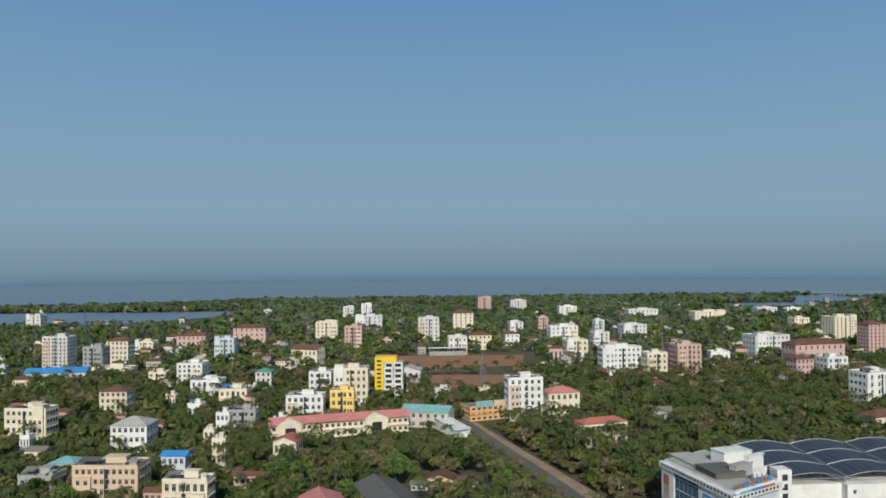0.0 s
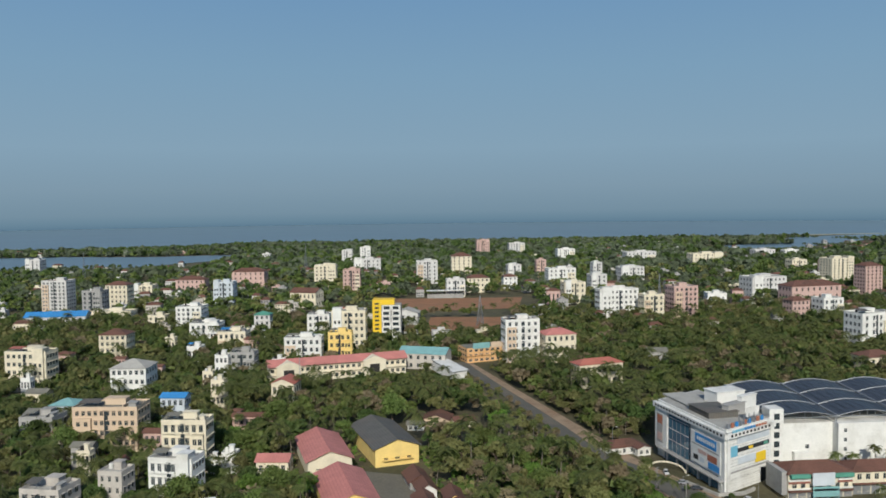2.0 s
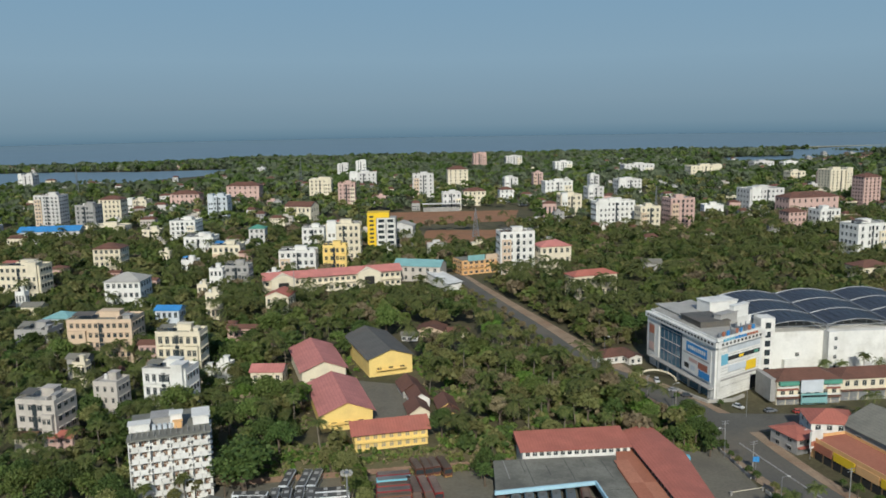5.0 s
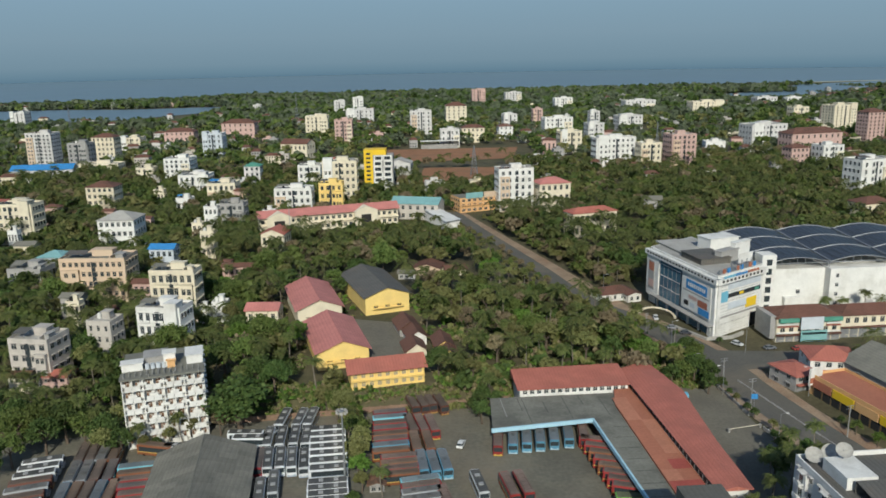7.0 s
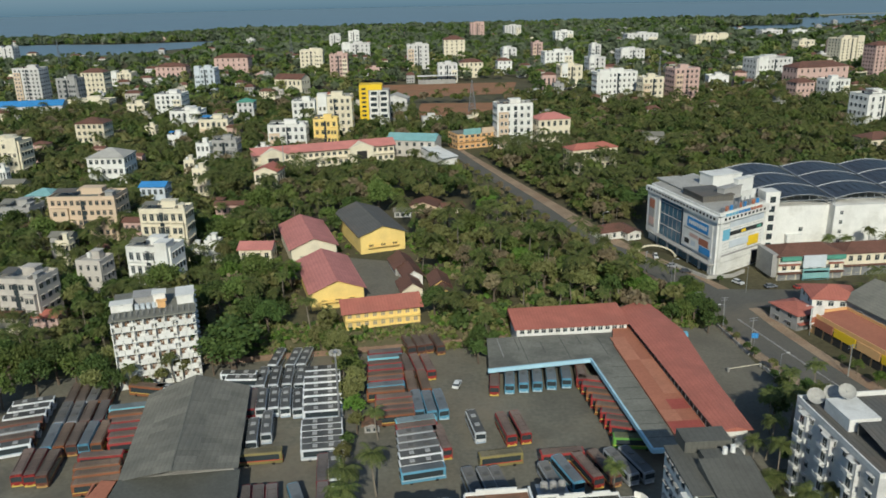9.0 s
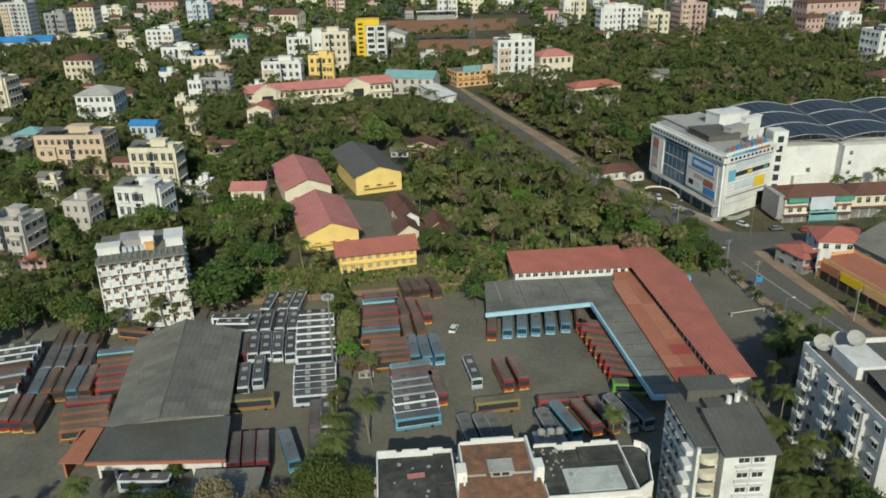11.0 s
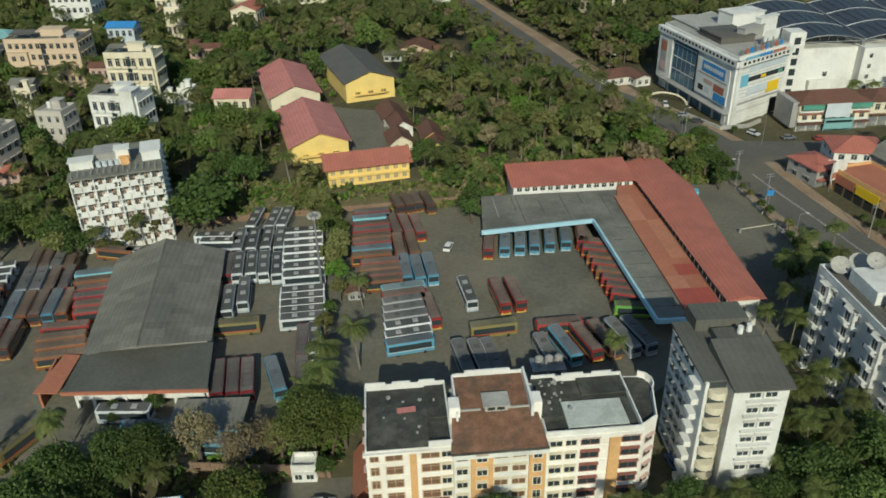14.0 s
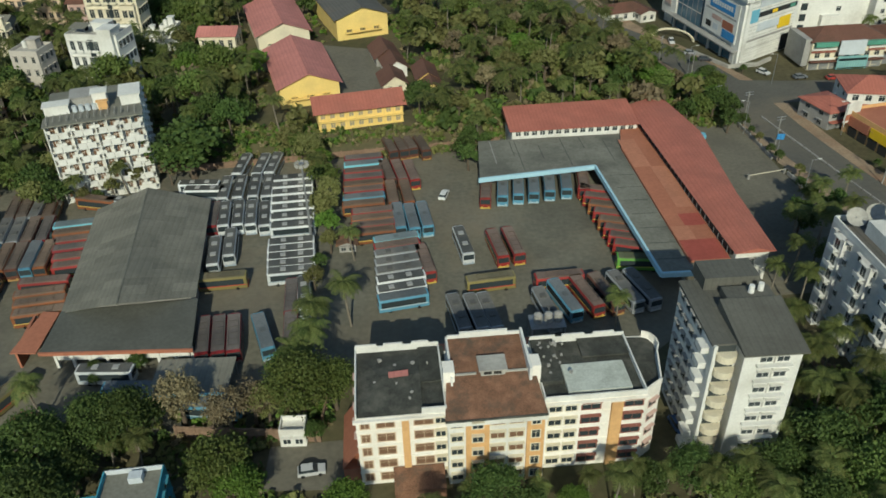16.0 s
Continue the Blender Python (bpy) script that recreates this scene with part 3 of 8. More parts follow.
sheet("sports_ground_lower", [(30, 620), (100, 618), (108, 690), (40, 700)], 0.3, REDSOIL, "bare red earth field below the stand", "field")
take(70, 655, 75, 75)
take(66, 600, 70, 40)
# sea haze and low sky all round, at the limit of sight
s = Shape()
for k in range(72):
    a0, a1 = radians(k * 5), radians(k * 5 + 5)
    p = [(4750 * math.cos(a), 4750 * math.sin(a)) for a in (a0, a1)]
    s.face([(*p[1], -5), (*p[0], -5), (*p[0], 1800), (*p[1], 1800)])
solo("backdrop", s.mesh("backdrop", BACKDROP), "hazy horizon and clear blue sky", "sky", "structure")


def frame_on(p, q, z=0.0):
    """A wall's frame: x along it from p to q, outside towards -y."""
    return pose(p[0], p[1], z, rz=math.degrees(math.atan2(q[1] - p[1], q[0] - p[0]))), math.dist(p, q)


# ---- bus station ----
def bus_station():
    b = thing("bus_station", pose(0, 0, 0), "L-shaped bus station with grey canopies and red roofs", "bus station", "")
    take(50, 190, 50, 30)
    take(68, 165, 26, 62)
    s = Shape()
    s.prism([(25.5, 176.5), (52.6, 179.2), (54.2, 136.8), (61.5, 136.6), (62.3, 194.5), (27.5, 195)], 4.7, 5.1)
    part("canopy", s.mesh("canopy", SLAB), b, "stained grey concrete canopy")
    s = Shape()
    for p, q in (((25.2, 176.2), (52.4, 178.9)), ((52.4, 178.9), (54.0, 136.5)), ((54.0, 136.5), (60.8, 136.3))):
        m, n = frame_on(p, q)
        a = [m @ Vector(v) for v in ((0, -0.25, 0), (n, -0.25, 0), (n, 0.25, 0), (0, 0.25, 0))]
        s.prism([(v.x, v.y) for v in a], 4.3, 5.35)
    part("fascia", s.mesh("fascia", FASCIA), b, "pale blue canopy edge")
    s = Shape()
    s.prism([(60.2, 139), (68, 139), (68, 202), (63, 196), (60.4, 186)], 5.2, 5.65)
    part("strip_roof", s.mesh("strip_roof", SALMON), b, "flat salmon-red walkway roof")
    for x, y0, y1 in ((30.2, 183, 194.3), (34.9, 186, 194.3), (36.1, 178.6, 194.3), (41.5, 184, 191), (47.3, 180, 194.3), (52.0, 188, 194.3), (57.4, 181, 192)):
        q = Shape()
        q.prism([(x, y0), (x + 0.22, y0), (x + 0.12, y1), (x - 0.1, y1)], 5.104, 5.12)
        part("repair_strip", q.mesh("repair_strip", ANNEX if x > 31 else CONC), b, "dull mortar joint on the canopy")
    for y in (141, 146.5, 152, 157.5, 163, 168.5, 174):
        q = Shape()
        q.prism([(54.6, y), (60.0, y - 0.2), (60.0, y), (54.6, y + 0.2)], 5.104, 5.12)
        part("repair_strip", q.mesh("repair_strip", ANNEX), b, "dark joint across the canopy")
    for k, (y0, y1, x0, x1, mat) in enumerate(((139.2, 146, 60.4, 67.8, REDPATCH), (146, 151, 60.4, 64, PALEPATCH), (151, 155.5, 63.5, 67.8, REDPATCH), (158, 176, 64.2, 67.8, PALEPATCH), (176, 190, 60.6, 64.5, PALEPATCH))):
        q = Shape()
        q.box(x0, x1, y0, y1, 5.654, 5.68)
        part("roof_patch", q.mesh("roof_patch", mat), b, "recoated patch of the walkway roof")
    # long hall roof, gently pitched
    s = Shape()
    s.face([(68.2, 138, 7.2), (76.2, 138, 7.2), (77.4, 160, 7.2), (80.4, 189, 7.2), (80.0, 192, 7.2), (73.2, 190, 8.2), (72.2, 138, 8.2)])
    s.face([(68.2, 138, 7.2), (72.2, 138, 8.2), (73.2, 190, 8.2), (72.5, 207, 8.2), (67.2, 206, 7.2)])
    s.face([(80.0, 192, 7.2), (77.8, 209, 7.2), (72.5, 207, 8.2), (73.2, 190, 8.2)])
    s.face([(67.2, 206, 7.2), (72.5, 207, 8.2), (77.8, 209, 7.2)])
    part("hall_roof", s.mesh("hall_roof", REDROOF), b, "long red sheet roof")
    s = Shape()
    s.prism([(69, 139.2), (75.4, 139.2), (76.5, 160), (78.8, 189), (77, 207.5), (68.2, 205)], 0, 7.1)
    part("hall_wall", s.mesh("hall_wall", WHITE), b, "white hall wall")
    s = Shape()
    s.box(68.05, 68.9, 140, 201, 5.7, 7.0)
    part("clerestory", s.mesh("clerestory", DARK), b, "dark strip of louvres")
    g = Shape()
    g.box(-0.06, 0.06, -0.06, 0.06, 0, 1.3)
    post = g.mesh("louvre_post", METAL)
    for k in range(26):
        part("louvre_post", post, b, "", pose(67.95, 141 + k * 2.3, 5.68))
    # north wing: white wall with a row of square openings under a red lean-to roof
    s = Shape()
    s.box(36, 67, 195.6, 206, 0, 7.0)
    part("wing_wall", s.mesh("wing_wall", WHITE), b, "white wall of the north wing")
    s = Shape()
    s.prism([(35.2, 194.8), (67.4, 194.9), (67.4, 207.2), (35.2, 206.8)], 7.02, 7.2)
    s.face([(35.2, 194.8, 7.21), (67.4, 194.9, 7.21), (67.4, 207.2, 8.6), (35.2, 206.8, 8.6)])
    s.face([(35.2, 194.8, 7.2), (35.2, 206.8, 8.6), (35.2, 206.8, 7.2)])
    part("wing_roof", s.mesh("wing_roof", REDROOF), b, "red lean-to roof of the north wing")
    windows(b, 15, 1, 30, 5.55, 3, pose(51.5, 195.6, 0), 1.3, 1.1, WHITE, "bare")
    windows(b, 1, 1, 6, 3.6, 3, pose(72, 139.2, 0), 1.6, 1.6, GREYWALL)
    col = Shape()
    col.box(-0.25, 0.25, -0.25, 0.25, 0, 4.7)
    col.box(-0.4, 0.4, -0.4, 0.4, 0, 0.3)
    cm = col.mesh("column", CONC)
    for k in range(7):
        part("column", cm, b, "", pose(29 + k * 4.4, 184.5 + k * 0.3, 0))
    for k in range(9):
        part("column", cm, b, "", pose(59.5, 139 + k * 4.9, 0))
    s = Shape()
    s.face([(78.6, 189.2, 7.15), (81.2, 186.5, 6.6), (81.8, 189, 6.6)])
    s.box(79.6, 81.2, 186.8, 188.8, 6.0, 6.9)
    part("sign_board", s.mesh("sign_board", SKYBLUE), b, "small blue board at the roof corner")


bus_station()


s = Shape()
s.prism([(-95, 118), (-62, 121), (-64, 131), (-95, 130)], 0.004, 0.012)
solo("yard_patch", s.mesh("yard_patch", FORECOURT), "paler resurfaced patch of the bus yard", "yard", "structure")


# ---- depot sheds ----
def depot_shed():
    b = thing("depot_shed", pose(0, 0, 0), "big depot workshop under a weathered grey gabled roof", "workshop")
    ridge = ((-42.4, 133.6, 9.4), (-45.8, 174, 9.4))
    left = ((-54.6, 138.6, 4.6), (-57.8, 174.6, 4.6))
    right = ((-31.2, 140.6, 4.6), (-33.8, 176, 4.6))
    def slope(name, e, flip):
        n, rows = 16, 3
        for i in range(n):
            for r in range(rows):
                sh = Shape()
                def at(u, t):
                    return Vector(e[0]).lerp(Vector(e[1]), u).lerp(Vector(ridge[0]).lerp(Vector(ridge[1]), u), t)
                lift = Vector((0, 0, 0.03 * (i % 2) + 0.05 * r))
                p = [at(i / n, r / rows), at((i + 1) / n + 0.003, r / rows), at((i + 1) / n + 0.003, (r + 1) / rows + 0.012 * (r < rows - 1)), at(i / n, (r + 1) / rows + 0.012 * (r < rows - 1))]
                p = [v + lift for v in p]
                low = [v - Vector((0, 0, 0.04)) for v in p]
                if not flip:
                    p, low = p[::-1], low[::-1]
                sh.face(p)
                sh.face(low[::-1])
                for a in range(4):
                    c = (a + 1) % 4
                    sh.face([p[c], p[a], low[a], low[c]])
                part("roof_sheet", sh.mesh("roof_sheet", ASBESTOS), b)
    slope("roof_slope", left, False)
    slope("roof_slope", right, True)
    s = Shape()
    s.tube(ridge[0], ridge[1], 0.22, 0.22, 6)
    part("ridge_cap", s.mesh("ridge_cap", SLAB), b)
    s = Shape()
    s.prism([(-53.6, 139.4), (-32.2, 141), (-34.6, 175), (-56.8, 173.8)], 0, 4.4)
    s.face([(-56.8, 173.8, 4.4), (-34.6, 175, 4.4), (-45.8, 173.9, 9.2)])
    part("wall", s.mesh("wall", GREYWALL), b)
    s = Shape()
    s.prism([(-55, 128.4), (-29.6, 126.4), (-30.6, 139.6), (-54.4, 138.6)], 4.3, 4.5)
    s.face([(-55, 128.4, 4.52), (-29.6, 126.4, 4.52), (-30.6, 139.6, 5.0), (-54.4, 138.6, 5.0)])
    part("annex_roof", s.mesh("annex_roof", ANNEX), b, "dark grey lean-to roof")
    s = Shape()
    m, n = frame_on((-55.2, 128.2), (-29.4, 126.2))
    a = [m @ Vector(v) for v in ((0, -0.2, 0), (n, -0.2, 0), (n, 0.15, 0), (0, 0.15, 0))]
    s.prism([(v.x, v.y) for v in a], 3.9, 4.5)
    part("eaves_board", s.mesh("eaves_board", SALMON), b, "brick-red eaves board")
    s = Shape()
    for k in range(9):
        x = -53.5 + k * 2.9
        y = 129.2 - (x + 55) * 0.078
        s.box(x, x + 0.5, y, y + 0.5, 0, 4.0)
    s.prism([(-53.6, 129.3), (-30.6, 127.5), (-30.6, 127.9), (-53.6, 129.7)], 1.7, 4.1)
    part("annex_wall", s.mesh("annex_wall", WHITE), b, "white pillared front of the lean-to")
    # solid near-black block stands in for the shade under the lean-to
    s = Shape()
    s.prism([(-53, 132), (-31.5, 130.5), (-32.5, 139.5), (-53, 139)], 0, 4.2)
    part("annex_shade", s.mesh("annex_shade", DARK), b)
    s = Shape()
    s.prism([(-60.5, 129.5), (-56, 129), (-55.4, 140), (-58.5, 140.6)], 3.6, 3.8)
    s.prism([(-60, 130), (-59.6, 130), (-59.6, 140), (-60, 140)], 0, 3.6)
    part("side_canopy", s.mesh("side_canopy", SALMON), b, "small brick-red side canopy")


depot_shed()


def wash_shed():
    b = thing("wash_shed", pose(-28.6, 120.6, 0, rz=-3), "open bay under a flat pale grey sheet roof", "shed")
    s = Shape()
    s.box(-6.3, 6.3, -4.2, 4.2, 3.4, 3.6)
    part("roof", s.mesh("roof", ASBESTOS), b)
    p = Shape()
    p.tube((0, 0, 0), (0, 0, 3.4), 0.12, 0.12, 6)
    pm = p.mesh("post", METAL)
    for x in (-6, 0, 6):
        for y in (-3.9, 3.9):
            part("post", pm, b, "", pose(x, y, 0))
    f = Shape()
    f.box(-6.5, 6.5, -4.4, -4.2, 3.2, 3.7)
    part("edge_board", f.mesh("edge_board", SKYBLUE), b)


wash_shed()


# ---- apartment block in front ----
def corner_flats():
    b = thing("apartment_building", pose(0, 0, 0), "cream five-storey apartment block with stained terraces and orange bays", "building")
    take(20, 104, 50, 22)
    fh = 2.75
    # name, west, east, south, north, height, roof
    wings = (("west_wing", -1.6, 10.8, 98.6, 112, 13.2, BLACKSLAB), ("middle_wing", 10.8, 24.2, 97.4, 110.6, 13.5, TERRA), ("east_wing", 24.2, 38.5, 98.8, 111, 13.2, BLACKSLAB))
    for name, x0, x1, y0, y1, h, rm in wings:
        w = Shape()
        w.box(x0, x1, y0, y1, -0.5, h)
        w.box(x0 - 0.35, x1 + 0.35, y0 - 0.5, y0, h - 0.5, h - 0.1)
        wp = part(name, w.mesh(name, IVORY if name != "middle_wing" else WHITE), b)
        if name != "middle_wing":
            for k in range(1, 5):
                c = Shape()
                c.box(x0 - 0.1, x1 + 0.1, y0 - 0.12, y0 - 0.003, k * fh - 0.25, k * fh - 0.02)
                part("string_course", c.mesh("string_course", IVORY), wp)
        r = Shape()
        if name == "middle_wing":
            r.face([(x0 - 0.4, y0 - 0.7, h - 0.1), (x1 + 0.1, y0 - 0.7, h - 0.1), (x1 - 0.6, y0 + 6.0, h + 1.7), (x0 + 0.4, y0 + 6.0, h + 1.7)])
            r.face([(x0 - 0.4, y0 - 0.7, h - 0.1), (x0 + 0.4, y0 + 6.0, h + 1.7), (x0 + 0.4, y0 + 6.0, h - 0.1)])
            r.face([(x1 + 0.1, y0 - 0.7, h - 0.1), (x1 - 0.6, y0 + 6.0, h - 0.1), (x1 - 0.6, y0 + 6.0, h + 1.7)])
            r.face([(x0 + 1.2, y0 + 6.0, h + 1.6), (x1 - 1.6, y0 + 6.0, h + 1.6), (x1 - 1.6, y1 - 0.2, h + 2.4), (x0 + 1.2, y1 - 0.2, h + 2.4)])
            r.box(x0 - 0.4, x1 + 0.1, y0 - 0.75, y0 - 0.6, h - 0.3, h - 0.08)
            band = Shape()
            band.box(x0 - 0.2, x1 + 0.2, y0 - 0.55, y0 - 0.003, h - 1.5, h - 0.32)
            band.box(x0 + 0.9, x0 + 1.2, y0 + 4.4, y1, h, h + 2.7)
            band.box(x1 - 1.6, x1 - 1.2, y0 + 4.4, y1, h, h + 3.4)
            band.box(x0 + 1.2, x1 - 1.6, y1 - 0.2, y1 + 0.1, h, h + 2.9)
            band.box(x0 + 3.0, x1 - 3.4, y1 - 0.22, y1 + 0.12, h + 2.9, h + 3.4)
            part("cornice", band.mesh("cornice", WHITE), wp, "white cornice and gable walls")
            for xa, xb in ((x0 + 0.5, x0 + 4.6), (x1 - 5.2, x1 - 0.8)):
                q = Shape()
                q.box(xa, xb, y0 + 5.9, y0 + 6.15, h + 1.6, h + 1.95)
                part("roof_step", q.mesh("roof_step", PALESLAB), wp, "pale kerb between the roof tiers")
            q = Shape()
            q.box(x0 - 0.4, x1 + 0.1, y0 - 0.95, y0 - 0.76, h - 0.3, h - 0.02)
            part("gutter", q.mesh("gutter", BLACKSLAB), wp, "blackened eaves gutter")
            for sx in (x0 - 0.1, x1 - 1.5):
                q = Shape()
                q.box(sx, sx + 1.6, y0 + 5.0, y0 + 7.4, h, h + 3.3)
                part("turret", q.mesh("turret", IVORY), wp, "small cream end wall beside the roof")
        else:
            r.box(x0 + 0.2, x1 - 0.2, y0 + 0.2, y1 - 0.2, h + 0.01, h + 0.08)
            if name == "west_wing":
                r.face([(x0 + 0.3, y0 + 0.3, h + 0.1), (x1 - 3.2, y0 + 0.3, h + 0.1), (x1 - 3.2, y0 + 7, h + 0.9), (x0 + 3.5, y0 + 7, h + 0.9)])
                r.face([(x0 + 0.3, y0 + 0.3, h + 0.1), (x0 + 3.5, y0 + 7, h + 0.9), (x0 + 0.3, y1 - 0.4, h + 0.1)])
                r.face([(x0 + 0.3, y1 - 0.4, h + 0.1), (x0 + 3.5, y0 + 7, h + 0.9), (x1 - 3.2, y0 + 7, h + 0.9), (x1 - 3.2, y1 - 0.4, h + 0.1)])
                r.face([(x1 - 3.2, y0 + 0.3, h + 0.1), (x1 - 3.2, y1 - 0.4, h + 0.1), (x1 - 3.2, y0 + 7, h + 0.9)])
        part("roof", r.mesh("roof", rm), wp, "weathered terracotta roof" if rm is TERRA else "blackened flat terrace")
        if name == "middle_wing":
            continue
        p = Shape()
        t = 0.22
        p.box(x0, x1, y1 - t, y1, h, h + 1.1)
        for k in range(3):
            u = x0 + (x1 - x0) * k / 3
            p.box(u + 0.1, u + (x1 - x0) / 3 - 0.9 - 0.3 * k, y1 - t - 0.02, y1 + 0.02, h + 1.1, h + 1.5)
        p.box(x0, x0 + t, y0, y1 - t, h, h + 0.9)
        p.box(x1 - t, x1, y0, y1 - t, h, h + 0.9)
        if name == "east_wing":
            p.box(x0 + t, x1 - t, y0, y0 + t, h, h + 0.9)
        else:
            p.box(x1 - 3.4, x1 - t, y0, y0 + t, h, h + 1.1)
        part("parapet", p.mesh("parapet", WHITE), wp, "white stepped parapet")
    # stair heads, tanks, dormer
    for x, y, w, d, h, mat in ((7.8, 104.5, 3.4, 6.8, 0.45, BLACKSLAB), (24.4, 102, 3.0, 8.6, 0.8, BLACKSLAB), (31.5, 107, 7, 3.6, 0.4, BLACKSLAB)):
        s = Shape()
        s.box(x, x + w, y, y + d, 13.2, 13.2 + h)
        s.box(x - 0.2, x + w + 0.2, y - 0.2, y + d + 0.2, 13.2 + h, 13.35 + h)
        part("stair_head", s.mesh("stair_head", mat), b)
    s = Shape()
    s.box(27.8, 36.8, 100, 105.5, 13.3, 13.7)
    part("pale_terrace", s.mesh("pale_terrace", PLASTER), b, "pale plastered terrace")
    s = Shape()
    s.box(16.0, 19.4, 103.0, 105.6, 14.0, 16.1)
    s.box(15.7, 19.7, 102.7, 105.9, 16.1, 16.3)
    dm = part("dormer", s.mesh("dormer", PALESLAB), b, "small grey roof dormer")
    for x in (16.4, 17.8):
        q = Shape()
        q.box(x, x + 1.1, 102.94, 102.995, 15.35, 15.85)
        part("opening", q.mesh("opening", DARK), dm)
    # rounded east end
    s = Shape()
    poly = [(38.5, 98.8), (41.0, 100.5)] + [(41.2 + 1.8 * math.cos(a), 108.4 + 2.4 * math.sin(a)) for a in (-0.9, -0.3, 0.3, 0.9, 1.5)] + [(38.5, 111)]
    s.prism(poly, -0.5, 13.2)
    e = part("east_end", s.mesh("east_end", IVORY), b, "rounded cream end bay")
    for k in range(len(poly) - 2):
        m, n = frame_on(poly[k], poly[k + 1])
        q = Shape()
        q.box(0, n + 0.1, 0.0, 0.22, 13.2, 14.3)
        part("end_parapet", q.mesh("end_parapet", IVORY), b, "", m)
    q = Shape()
    q.prism([(39.6 + (x - 39.6) * 0.86, 105 + (y - 105) * 0.94) for x, y in poly], 13.21, 13.3)
    part("end_terrace", q.mesh("end_terrace", BLACKSLAB), b, "stained end terrace")
    m, n = frame_on((38.5, 98.8), (41.0, 100.5))
    windows(b, 1, 4, n, 2.0, fh, m @ pose(n / 2, 0, 0), 1.6, 1.2, PINK)
    # orange bays
    s = Shape()
    for x0, x1, y in ((13.2, 16.4, 97.4), (21.6, 24.0, 97.4), (33.6, 35.2, 98.8), (4.6, 5.6, 98.6)):
        s = Shape()
        s.box(x0, x1, y - 0.45, y, 0, 13.0)
        part("bay", s.mesh("bay", ORANGE), b, "orange-painted bay")
    # windows, wing by wing
    for x, w, y, trim in ((-0.4, 1.2, 98.6, BEIGE), (2.4, 2.4, 98.6, BEIGE), (7.6, 2.6, 98.6, BEIGE), (9.9, 1.4, 98.6, CREAM), (12.0, 1.6, 97.4, CREAM), (17.6, 2.0, 97.4, CREAM), (20.2, 2.0, 97.4, CREAM),
                          (14.8, 1.5, 96.95, CREAM), (22.8, 1.2, 96.95, CREAM), (25.8, 1.8, 98.8, CREAM), (28.0, 1.6, 98.8, CREAM), (30.8, 2.6, 98.8, AWNING), (36.8, 2.6, 98.8, AWNING)):
        windows(b, 1, 5, 1, 0.85, 2.62, pose(x, y, 0), w, 1.45, trim, "bare" if w < 1.3 or trim is BEIGE else "plain", pane=BROWNPANE if trim is BEIGE or w == 2.0 else GLASS)
    # loose slabs, tanks and rubble on the terraces
    g = random.Random(3)
    for k in range(26):
        x, y = (g.uniform(24.6, 29), g.uniform(103, 110)) if k < 18 else (g.uniform(1, 10), g.uniform(101, 111))
        q = Shape()
        a = g.uniform(0.06, 0.24)
        q.prism([(-a, -a), (a * 1.4, -a * 0.8), (a, a), (-a * 0.7, a * 1.2)], 0, g.uniform(0.1, 0.5))
        part("rubble", q.mesh("rubble", g.choice((CONC, GREYWALL, PALESLAB))), b, "", pose(x, y, 14.1 if k < 18 else 13.75, rz=g.uniform(0, 90)))
    q = Shape()
    q.face([(3.2, 105, 14.25), (6, 105.2, 14.25), (6, 106.4, 14.3), (3.2, 106.2, 14.3)])
    part("roof_patch", q.mesh("roof_patch", PINKROOF), b, "faded pink sheet on the terrace")
    windows(b, 4, 4, 12, 1.0, fh, pose(-1.6, 105.3, 0, rz=-90), 1.2, 1.2, PINK)
    # ground-floor porch and yard wall
    s = Shape()
    s.face([(3.0, 95.2, 2.2), (10.2, 94.9, 2.2), (10.2, 98.4, 3.4), (3.0, 98.4, 3.4)])
    s.box(3.0, 10.2, 95.2, 98.4, 0, 2.1)
    part("porch", s.mesh("porch", TERRA), b, "tiled ground-floor porch")
    # side stair roof in brick red on the west
    s = Shape()
    s.face([(-4.2, 99.5, 2.5), (-1.7, 99.5, 6.0), (-1.7, 110, 6.0), (-4.2, 110, 2.5)])
    s.box(-4.1, -1.8, 99.6, 109.9, 0, 2.4)
    part("lean_to", s.mesh("lean_to", SALMON), b, "brick-red lean-to at the side")


corner_flats()


